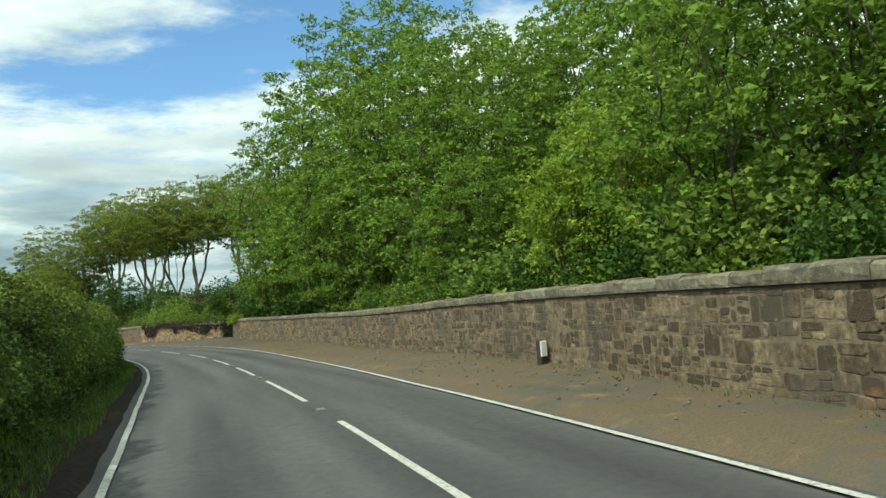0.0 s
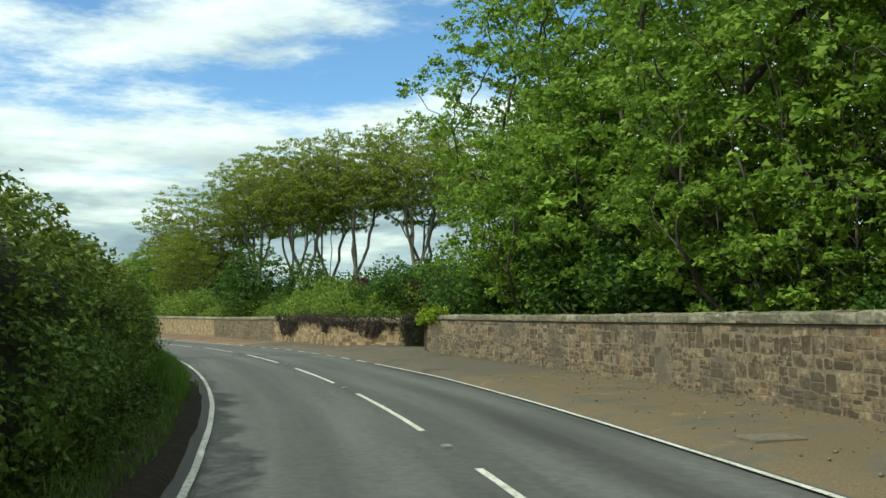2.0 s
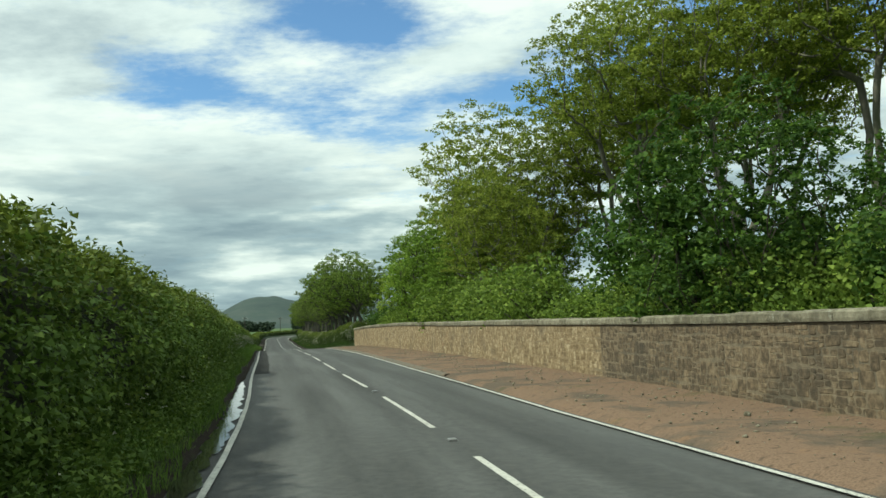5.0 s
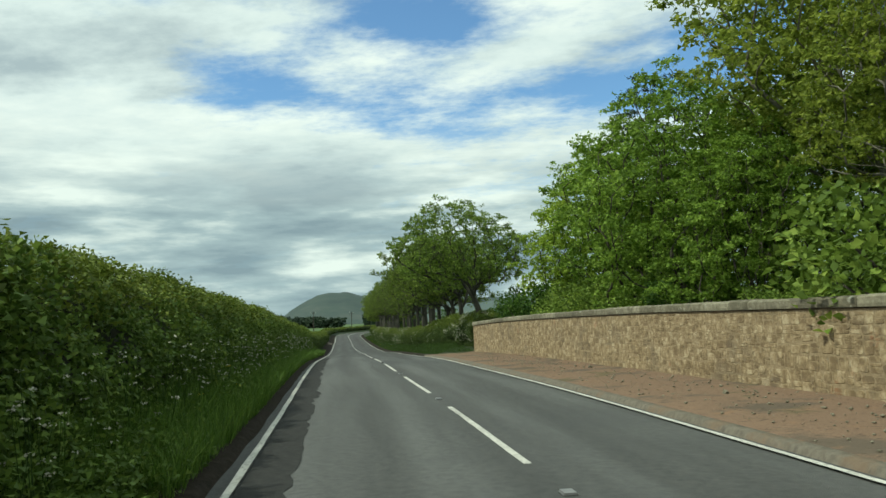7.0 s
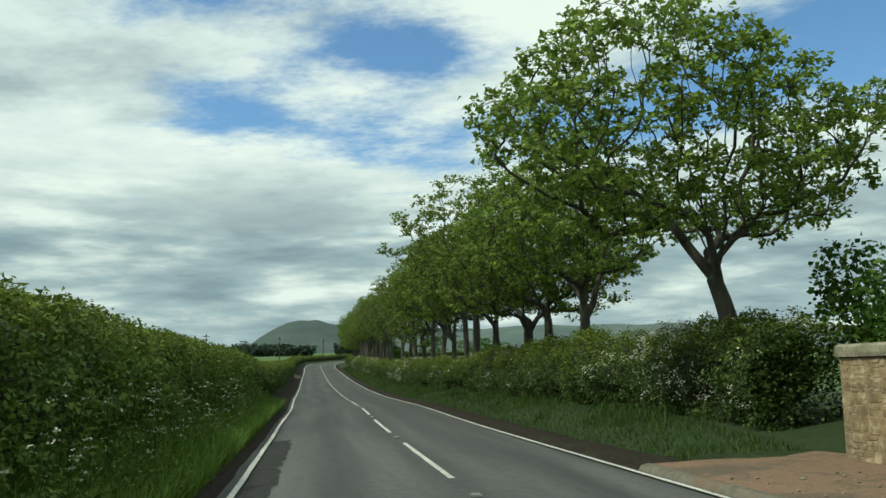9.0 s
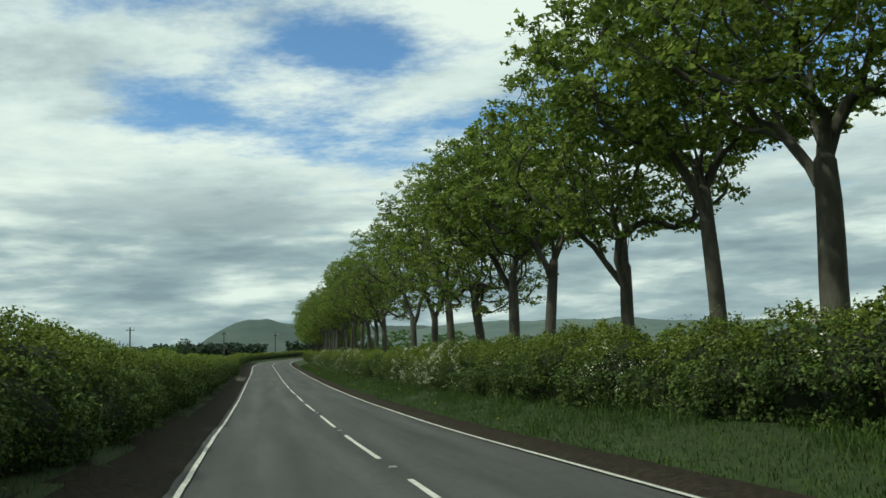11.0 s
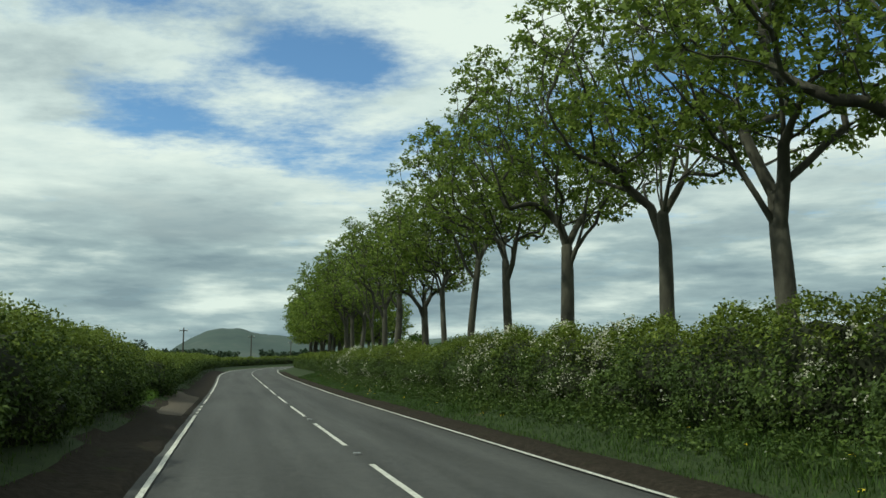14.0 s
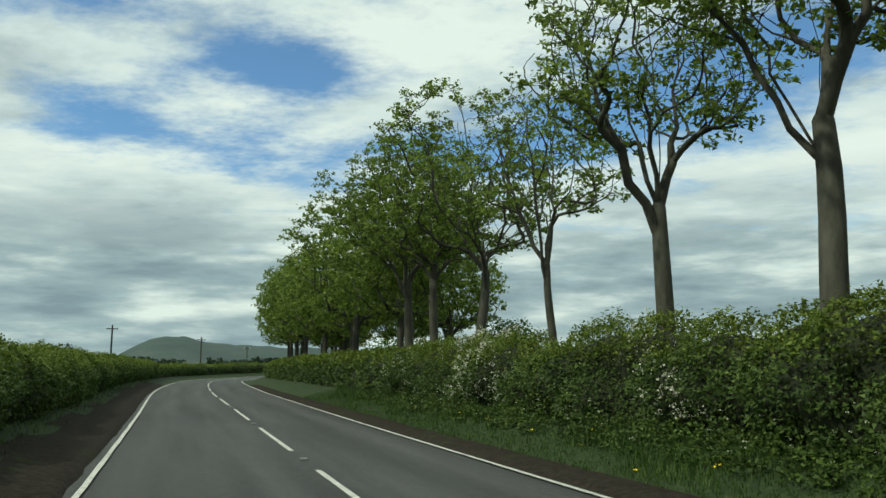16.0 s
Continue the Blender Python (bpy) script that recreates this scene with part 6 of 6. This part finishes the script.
wall_c = rubble("wall_gateway", 64.5, 68.0, flare_off, lambda s: 1.25 + 0 * np.asarray(s, float), 0.05, STONE_BLOCK, MORTAR, 0.2, 15, "curved rubble wall of the gateway overgrown with dead ivy", squared=0.25)
coping_run(wall_c, 64.5, 68.0, flare_off, lambda s: 1.25 + 0 * np.asarray(s, float), 16, 0.6, rough=0.6)
wall_d = rubble("wall_return", 61.2, 62.9, lambda s: np.interp(s, (61.2, 62.9), (6.35, 7.25)), lambda s: 1.40 + 0 * np.asarray(s, float), 0.05, STONE_GREY, MORTAR_GREY, 0.2, 17, "short return of the wall behind the gateway pier")
coping_run(wall_d, 61.25, 62.85, lambda s: np.interp(s, (61.2, 62.9), (6.35, 7.25)), lambda s: 1.40 + 0 * np.asarray(s, float), 18, 0.5, rough=1.0)

pier = empty("gate_pier", tuple(spot(63.2, 7.7, 0.0)), label="square dressed sandstone gate pier with a stepped cap", category="gate pier")
pier.rotation_euler = (0, 0, float(centre(63.2)[3]))


def block(w, d, z0, z1, bev, mat, name="block"):
    bm = bmesh.new()
    bmesh.ops.create_cube(bm, size=1, matrix=Matrix.Translation((0, 0, (z0 + z1) / 2)) @ Matrix.Diagonal((w, d, z1 - z0, 1)))
    bmesh.ops.bevel(bm, geom=bm.edges[:], offset=bev, segments=2, affect="EDGES")
    me = bpy.data.meshes.new(name)
    bm.to_mesh(me)
    bm.free()
    me.materials.append(mat)
    return me


for z0, z1, w_ in ((-0.2, 0.30, 0.585), (0.302, 0.62, 0.575), (0.622, 0.92, 0.582), (0.922, 1.18, 0.572), (1.182, 1.428, 0.578)):
    part("block", block(w_, w_, z0, z1, 0.012, DRESSED), pier)
part("necking", block(0.66, 0.66, 1.43, 1.51, 0.025, DRESSED), pier)
part("cap", block(0.76, 0.76, 1.515, 1.63, 0.04, COPING), pier, "weathered grey cap stone")
part("cap_top", block(0.56, 0.56, 1.632, 1.72, 0.04, COPING), pier)

apron = tagged(new("gateway_apron", strip("gateway_apron", np.arange(60.6, 68.3, 0.35), [4.2, 5.3, lambda s: np.interp(s, (60.6, 61.2, 63, 65.4, 66.5, 68.3), (6.25, 6.3, 7.3, 7.1, 6.2, 5.1)) + 0.1], [0.05, lambda s: np.interp(s, (60.6, 61.6, 67.4, 68.3), (0.06, 0.155, 0.155, 0.06)), lambda s: np.interp(s, (60.6, 61.6, 67.4, 68.3), (0.10, 0.21, 0.21, 0.10))], APRON)),
               "grey gravelly apron in front of the old gateway", "apron", kind="structure")


LEAF_IVY = foliage("withered ivy leaves", (0.018, 0.018, 0.012), (0.034, 0.034, 0.020), (0.062, 0.062, 0.034), trans=0.15)


def ivy(name, s0, s1, off, top, n, seed, drop, label, stems=60, leaf=IVY_STEM, size=0.09, deep=0.28):
    """Dead ivy over a wall: crooked stems and withered leaves hanging from the coping. drop: how far down it hangs, as a function of s."""
    r = np.random.default_rng(seed)
    base = spot((s0 + s1) / 2, float(off((s0 + s1) / 2)), 0.0)
    t = empty(name, tuple(base), label=label, category="ivy")
    o = np.array(base)
    s = r.uniform(s0, s1, n)
    d = drop(s) * r.uniform(0, 1, n) ** 1.3
    up = top(s) + 0.12 * r.normal(size=n) * (d < 0.2) + 0.05 - d
    out = -(0.05 + deep * r.uniform(0, 1, n) ** 2) + np.where(d < 0.12, r.uniform(0, 0.5, n), 0)
    part("withered_foliage", leaf_mesh("withered_foliage", spots_at(s, off(s) + out, up) - o, size, leaf, r), t, kind="stuff")
    paths = []
    for k in range(stems):
        a = r.uniform(s0, s1)
        dd = float(drop(a)) * r.uniform(0.6, 1.15)
        p = []
        for q in np.linspace(0, 1, 7):
            a += r.normal() * 0.07
            p.append((spots_at(np.array([a]), np.array([float(off(a)) - 0.05 - 0.05 * r.uniform()]), np.array([max(0.08, float(top(a)) + 0.05 - dd * q)]))[0] - o, 0.018 * (0.5 + q)))
        paths.append(p)
    part("stem_tangle", tube_mesh("stem_tangle", paths, IVY_STEM, 4), t, kind="stuff")
    return t


ivy("ivy", 64.6, 78.2, lambda s: np.where(s < 68, flare_off(s), wall_off(s)), lambda s: np.where(s < 68, 1.48, h_b(s) + 0.17), 16000, 91,
    lambda s: np.interp(s, (64.6, 65.2, 65.8, 66.3, 66.6, 67.4, 68.6, 69.4, 69.6, 70.1, 70.3, 71.5, 74.6, 74.9, 76, 77.3, 77.6, 78.2), (1.3, 0.75, 0.6, 0.85, 1.0, 0.5, 0.35, 0.3, 0.75, 0.7, 0.28, 0.18, 0.22, 0.8, 1.05, 0.95, 0.3, 0.08)), "dead brown ivy hanging over the wall top", 260, size=0.05)
ivy("ivy", 63.5, 64.9, flare_off, lambda s: 1.45 + 0 * s, 8000, 92, lambda s: 1.45 + 0 * s, "dark thicket of dead ivy closing the old gateway", 70, LEAF_IVY, 0.055, 0.5)
ivy("ivy", 59.4, 61.3, wall_off, lambda s: 1.66 + 0 * s, 1500, 93, lambda s: np.interp(s, (59.4, 60.4, 61.3), (0.1, 0.35, 0.55)), "bright lime green creeper spilling over the wall end", 8, LEAF_LIME, 0.10)

# ---------------------------------------------------------------- the lodge
lodge = empty("lodge", (3.35, 77.9, 1.9), label="small sandstone gate lodge with a steep slate roof", category="house")
LX, LW, EAVE, TOP = 8.5, 2.15, 2.15, 4.75
wv = [(0, -LW, -0.3), (0, LW, -0.3), (LX, LW, -0.3), (LX, -LW, -0.3), (0, -LW, EAVE), (0, LW, EAVE), (LX, LW, EAVE), (LX, -LW, EAVE), (0, 0, TOP - 0.1), (LX, 0, TOP - 0.1)]
part("wall", mesh_of("wall", wv, [(0, 4, 8, 5, 1), (1, 5, 6, 2), (2, 6, 9, 7, 3), (3, 7, 4, 0)], MORTAR), lodge)
STONE_GOLD = material("golden sandstone", [(0.36, 0.26, 0.14), (0.48, 0.37, 0.22), (0.58, 0.47, 0.30)], 0.92, 5, 8, 0.5, 45, island=0.75, spots=[((0.40, 0.19, 0.09), 1.8, 0.63, 0.6)])
# face stones of the road gable
rr = np.random.default_rng(95)
SV, SF, n = [], [], 0
z = 0.2
while z < TOP - 0.4:
    ch = rr.uniform(0.16, 0.32)
    half = LW if z + ch < EAVE else LW * (TOP - 0.25 - z - ch) / (TOP - EAVE)
    y = -half
    while y < half - 0.1:
        ln = min(rr.uniform(0.2, 0.55), half - y)
        a, c = y + 0.01, y + ln - 0.01
        if not (c > -0.55 and a < 0.1 and z + ch > 1.7 and z < 2.95):
            p = rr.uniform(0.006, 0.02)
            for q, dx in ((0.0, 0.0), (0.02, -p)):
                SV += [(dx, a + q, z + 0.01 + q), (dx, c - q, z + 0.01 + q), (dx, c - q, z + ch - 0.01 - q), (dx, a + q, z + ch - 0.01 - q)]
            SF += [(n + 7, n + 6, n + 5, n + 4)] + [(n + k, n + 4 + k, n + 4 + (k + 1) % 4, n + (k + 1) % 4) for k in range(4)]
            n += 8
        y += ln
    z += ch
part("rubble_facing", mesh_of("rubble_facing", SV, SF, STONE_GOLD), lodge, kind="stuff")
# roof slopes of overlapping slate courses
for sy in (-1, 1):
    rv, rf, n = [], [], 0
    run = LW + 0.35
    rows_ = 30
    for k in range(rows_):
        t0, t1 = k / rows_, (k + 1.15) / rows_
        x = -0.35 + (0.12 if k % 2 else 0.0) - 0.12
        while x < LX + 0.3:
            x0, x1 = max(x, -0.35) + 0.004, min(x + 0.2, LX + 0.35) - 0.004
            zt = lambda t: TOP + 0.04 - (TOP - EAVE) * (LW + 0.35) / LW * t
            a0 = (x0, sy * run * (1 - (1 - t0)), zt(t0))
            if x1 > x0 + 0.03:
                ya, yb = sy * run * t0, sy * run * min(t1, 1.02)
                za, zb = zt(t0), zt(min(t1, 1.02)) + 0.018
                rv += [(x0, ya, za), (x1, ya, za), (x1, yb, zb), (x0, yb, zb), (x0, yb, zb - 0.012), (x1, yb, zb - 0.012)]
                rf += [(n, n + 1, n + 2, n + 3), (n + 3, n + 2, n + 5, n + 4)]
                n += 6
            x += 0.2
    part("slate_roofing", mesh_of("slate_roofing", rv, rf, SLATE), lodge, kind="stuff")
    # boarding under the slates, and the bargeboard on the gable
    e0, e1 = (TOP - 0.02), TOP - 0.06 - (TOP - EAVE) * run / LW
    part("roof_deck", mesh_of("roof_deck", [(-0.33, 0, e0), (LX + 0.3, 0, e0), (LX + 0.3, sy * run, e1), (-0.33, sy * run, e1), (-0.33, 0, e0 - 0.05), (LX + 0.3, 0, e0 - 0.05), (LX + 0.3, sy * run, e1 - 0.05), (-0.33, sy * run, e1 - 0.05)],
                              [(0, 1, 2, 3), (7, 6, 5, 4), (0, 3, 7, 4), (1, 5, 6, 2), (3, 2, 6, 7)], BOARD), lodge)
    part("bargeboard", mesh_of("bargeboard", [(-0.38, 0, e0 + 0.02), (-0.34, 0, e0 + 0.02), (-0.34, sy * (run + 0.02), e1 + 0.02), (-0.38, sy * (run + 0.02), e1 + 0.02), (-0.38, 0, e0 - 0.22), (-0.34, 0, e0 - 0.22), (-0.34, sy * (run + 0.02), e1 - 0.2), (-0.38, sy * (run + 0.02), e1 - 0.2)],
                               [(0, 1, 2, 3), (7, 6, 5, 4), (0, 3, 7, 4), (1, 5, 6, 2), (3, 2, 6, 7)], BOARD), lodge, "dark painted bargeboard")
part("ridge_capping", mesh_of("ridge_capping", [(-0.4, -0.12, TOP), (-0.4, 0, TOP + 0.11), (-0.4, 0.12, TOP), (LX + 0.35, -0.12, TOP), (LX + 0.35, 0, TOP + 0.11), (LX + 0.35, 0.12, TOP)], [(0, 3, 4, 1), (1, 4, 5, 2), (0, 1, 2), (3, 5, 4), (0, 2, 5, 3)], RIDGE_TILE), lodge, "pale ridge capping")


def box_mesh(x0, x1, y0, y1, z0, z1, mat, name, bev=0.01):
    bm = bmesh.new()
    bmesh.ops.create_cube(bm, size=1, matrix=Matrix.Translation(((x0 + x1) / 2, (y0 + y1) / 2, (z0 + z1) / 2)) @ Matrix.Diagonal((x1 - x0, y1 - y0, z1 - z0, 1)))
    bmesh.ops.bevel(bm, geom=bm.edges[:], offset=bev, segments=1, affect="EDGES")
    me = bpy.data.meshes.new(name)
    bm.to_mesh(me)
    bm.free()
    me.materials.append(mat)
    return me


win = part("window", box_mesh(-0.012, 0.02, -0.42, -0.06, 1.75, 2.55, GLASS, "window"), lodge)
part("lintel", box_mesh(-0.035, 0.05, -0.62, 0.14, 2.58, 2.92, DRESSED, "lintel"), lodge)
for y0 in (-0.58, -0.04):
    part("jamb", box_mesh(-0.03, 0.05, y0, y0 + 0.14, 1.7, 2.575, DRESSED, "jamb"), lodge)
for y0, y1, z0, z1 in ((-0.43, -0.37, 1.75, 2.56), (-0.11, -0.05, 1.75, 2.56), (-0.27, -0.21, 1.81, 2.49), (-0.365, -0.115, 2.495, 2.56), (-0.365, -0.115, 1.75, 1.805)):
    part("frame_bar", box_mesh(-0.04, -0.013, y0, y1, z0, z1, WHITE_WOOD, "frame_bar", 0.005), win)
part("sill", box_mesh(-0.07, 0.04, -0.6, 0.12, 1.62, 1.695, DRESSED, "sill"), lodge)
part("chimney_stack", box_mesh(5.2, 5.8, -0.35, 0.35, 4.2, 5.3, STONE_GREY, "chimney_stack", 0.02), lodge)
bm = bmesh.new()
bmesh.ops.create_cone(bm, cap_ends=True, segments=12, radius1=0.13, radius2=0.10, depth=0.4, matrix=Matrix.Translation((5.5, 0, 5.5)))
me = bpy.data.meshes.new("chimney_pot")
bm.to_mesh(me)
bm.free()
me.materials.append(CLAY)
part("chimney_pot", me, lodge, "orange clay chimney pot")

# ---------------------------------------------------------------- small things on the verges
marker = empty("roadside_marker", tuple(spot(14.2, 4.50, 0.10)), label="small white marker plate on a dark stub post by the wall", category="marker post")
marker.rotation_euler = (0, 0, float(centre(14.2)[3]) + 0.35)
part("plate", box_mesh(-0.08, 0.08, -0.03, 0.0, 0.17, 0.46, WHITE_WOOD, "plate", 0.01), marker, "white painted plate")
part("post", box_mesh(-0.075, 0.12, 0.004, 0.12, -0.1, 0.47, POLE_WOOD, "post", 0.012), marker)


def boulder(name, at, size, seed, mat, label):
    bm = bmesh.new()
    bmesh.ops.create_icosphere(bm, subdivisions=3, radius=1)
    for v in bm.verts:
        q = v.co.copy()
        k = 1 + 0.35 * noise.noise(q * 1.6 + Vector((seed, 0, 0))) + 0.14 * noise.noise(q * 4 + Vector((0, seed, 0)))
        v.co = Vector((q.x * size[0], q.y * size[1], max(q.z, -0.5) * size[2])) * k
    me = bpy.data.meshes.new(name)
    bm.to_mesh(me)
    bm.free()
    me.materials.append(mat)
    ob = new(name, me)
    ob.location = at
    return tagged(ob, label, "stone")


b_ = boulder("boulder", spot(65.2, -4.0, float(ground_up(65.2, -4.0)) + 0.06), (0.26, 0.50, 0.10), 3, STONE_GREY, "flat pale stone half sunk in the grass")
b_.rotation_euler = (0.12, 0.10, 0.4)
for k, (s, o) in enumerate(((84.5, 4.4), (110, 5.2), (92, 4.9), (118, 4.6), (127, 5.1), (70.5, 4.5), (75, 4.7), (26, 4.2))):
    boulder("loose_stone", spot(s, o, 0.12), (0.05, 0.07, 0.04), 5 + k, COPING, "loose stone lying on the gravel verge")

def grit(s0, s1, n, seed, mat, label):
    """Small loose stones and clods lying on the verge."""
    r = np.random.default_rng(seed)
    s = r.uniform(s0, s1, n)
    w = r.uniform(0, 1, n) ** 0.8
    off = right_edge(s) + 0.45 + (wall_off(s) - right_edge(s) - 0.5) * w
    at = spots_at(s, off, 0.078 + 0.05 * w)
    axes = np.array([(1, 0, 0), (0, 1, 0), (-1, 0, 0), (0, -1, 0), (0, 0, 0.6), (0, 0, -0.6)], float)
    size = 0.010 + 0.030 * r.uniform(0, 1, n) ** 4
    v = (at[:, None] + axes[None] * (size[:, None, None] * r.uniform(0.6, 1.4, (n, 6, 1)))).reshape(-1, 3)
    tri = np.array([(0, 1, 4), (1, 2, 4), (2, 3, 4), (3, 0, 4), (1, 0, 5), (2, 1, 5), (3, 2, 5), (0, 3, 5)])
    return tagged(new("grit", mesh_np("grit", v, (np.arange(n)[:, None, None] * 6 + tri[None]).reshape(-1, 3), mat)), label, "gravel", kind="stuff")


grit(77.5, 148, 2600, 61, COPING, "loose grit and small stones on the reddish verge")
grit(-5, 50, 1400, 62, COPING, "loose grit and small stones on the sandy verge")

# standing water along the road's edge
def puddle(s0, s1, mid, wide, seed, label):
    """A thin sheet of water with a ragged rim, drawn out along the road edge."""
    ps = np.arange(s0, s1, 0.14)
    body = np.sqrt(np.clip(np.sin((ps - s0) / (s1 - s0) * math.pi), 0, 1))
    half_a = wide * body * (0.75 + 0.5 * lumps(ps * 1.4, 0 * ps, seed) + 0.35 * lumps(ps * 4.5, 0 * ps, seed + 1))
    half_b = wide * body * (0.75 + 0.5 * lumps(ps * 1.7, 0 * ps, seed + 2) + 0.45 * lumps(ps * 5.0, 0 * ps, seed + 3))
    rows = [-left_edge(ps) - mid - np.maximum(half_a, 0.01), -left_edge(ps) - mid + np.maximum(half_b, 0.01)]
    return tagged(new("puddle", strip("puddle", ps, [lambda q: np.interp(q, ps, rows[0]), lambda q: np.interp(q, ps, rows[1])], [-0.006, -0.006], WATER)), label, "puddle", kind="structure")


puddle(76.0, 100.0, 0.25, 0.19, 51, "bright puddle of standing water along the road edge")
puddle(53.8, 57.2, 0.30, 0.15, 53, "small bright puddle at the road edge")
puddle(50.2, 53.0, 0.20, 0.05, 57, "thin streak of water at the road edge")

# the worn bare verge where the hedge is set back
gs = np.arange(247.0, 268.1, 0.5)


def sink(s):
    return 0.12 * (1 - ramp01(s, 247, 250.5) * (1 - ramp01(s, 263, 268)))


tagged(new("bare_verge", strip("bare_verge", gs, [lambda s: -left_edge(s) - 1.3 - 0.8 * np.sin(np.clip((s - 247) / 12, 0, 1) * math.pi) - 0.2 * lumps(s, 0 * s, 54), lambda s: -left_edge(s) - 0.9, lambda s: -left_edge(s) - 0.34, lambda s: -left_edge(s) - 0.26],
       [lambda s: ground_up(s, -left_edge(s) - 1.7) * 0.8 + 0.03 - sink(s), lambda s: ground_up(s, -left_edge(s) - 0.9) + 0.065 - sink(s), lambda s: 0.06 - sink(s), -0.04], TROD)), "bare trodden earth beside the road", "verge", kind="structure")
slab = tagged(new("drain_slab", box_mesh(-0.35, 0.35, -0.22, 0.22, -0.06, 0.02, KERB, "drain_slab", 0.01)), "flat concrete drain slab let into the silt verge", "drain cover")
slab.location = spot(38.5, 3.75, 0.095)
slab.rotation_euler = (0, 0, float(centre(38.5)[3]))

hedge("field_hedge", 215, 330, lambda s: 48 + 0 * s, 2.0, lambda s: 1.9 + 0 * s, 87, LEAF_HEDGE, "low dark field hedge beyond the meadow", dens=40, leaf_size=0.22)

# ---------------------------------------------------------------- far things
def utility_pole(at, turn, label="dark wooden utility pole with a crossarm"):
    p = empty("utility_pole", at, label=label, category="utility pole", group="utility poles")
    p.rotation_euler = (0, 0, turn)
    part("pole", tube_mesh("pole", [[((0, 0, -0.6), 0.15), ((0, 0, 4), 0.135), ((0, 0, 8.2), 0.115)]], POLE_WOOD, 8), p)
    part("crossarm", box_mesh(-0.8, 0.8, -0.06, 0.06, 7.6, 7.74, POLE_WOOD, "crossarm"), p)
    for x in (-0.7, 0.0, 0.7):
        part("insulator", tube_mesh("insulator", [[((x, 0, 7.74), 0.05), ((x, 0, 7.86), 0.06), ((x, 0, 7.95), 0.03)]], RENDER_WALL, 6), p)
    return p


for x, y in ((-155.5, 293.7), (-165.8, 346.1), (-171.8, 386.7), (-187, 445), (-196, 520)):
    utility_pole((x, y, -0.6), 0.4)

conifer = bush("conifer", np.random.default_rng(501), (0, 0, -200), 3.4, 8.0, LEAF_PINE, "dark conifer of a far plantation", leaves=260, leaf_size=1.3, category="tree", lumps=12, group="plantation")
broad = tree("far_tree", 502, LEAF_DARK, BARK_DARK, "round-headed tree standing far off in the fields", "tree", "field trees", height=9.5, fork=1.8, base=1.6, rx=4.4, ry=4.4, stems=4, girth=0.25, lobes=70, tufts=5, per=6, leaf_size=0.5, lobe=0.9, hollow=0.3)
r = np.random.default_rng(21)
for k in range(120):
    az = radians(r.uniform(21, 52))
    d = r.uniform(560, 640)
    p = Vector((-70 - math.sin(az) * d, 180 + math.cos(az) * d, -1.2))
    copy_thing(conifer, Matrix.LocRotScale(p, Euler((0, 0, r.uniform(0, 6))), None) @ Matrix.Diagonal((1.5, 1.5, r.uniform(1.4, 1.9), 1)))
for az, d, z in ((33.2, 330, 0.75), (33.9, 332, 0.7), (34.6, 335, 0.55), (12.9, 260, 0.9), (14.2, 240, 0.75), (11.5, 270, 0.7), (6.0, 300, 0.8), (4.6, 310, 0.75), (9.3, 280, 0.6), (0.2, 300, 0.7), (-3, 260, 0.7), (-7, 280, 0.8), (17, 230, 0.9), (-12, 250, 0.8), (2.4, 380, 0.8)):
    a = radians(az)
    copy_thing(broad, Matrix.LocRotScale(Vector((-70 - math.sin(a) * d, 180 + math.cos(a) * d, -0.8)), Euler((0, 0, az)), None) @ Matrix.Diagonal((z * 1.2, z * 1.2, z, 1)))
pine_far = tree("far_pine", 503, LEAF_PINE, BARK_DARK, "lone dark pine beyond the hedge", height=9.0, fork=3, base=2.6, rx=2.4, ry=2.4, stems=1, girth=0.2, lobes=50, tufts=6, per=6, leaf_size=0.36, lobe=0.6, flat=0.45, hollow=0.2)
copy_thing(pine_far, Matrix.Translation(Vector((-70 - math.sin(radians(32.6)) * 300, 180 + math.cos(radians(32.6)) * 300, -0.8))))
retire([conifer, broad, pine_far])
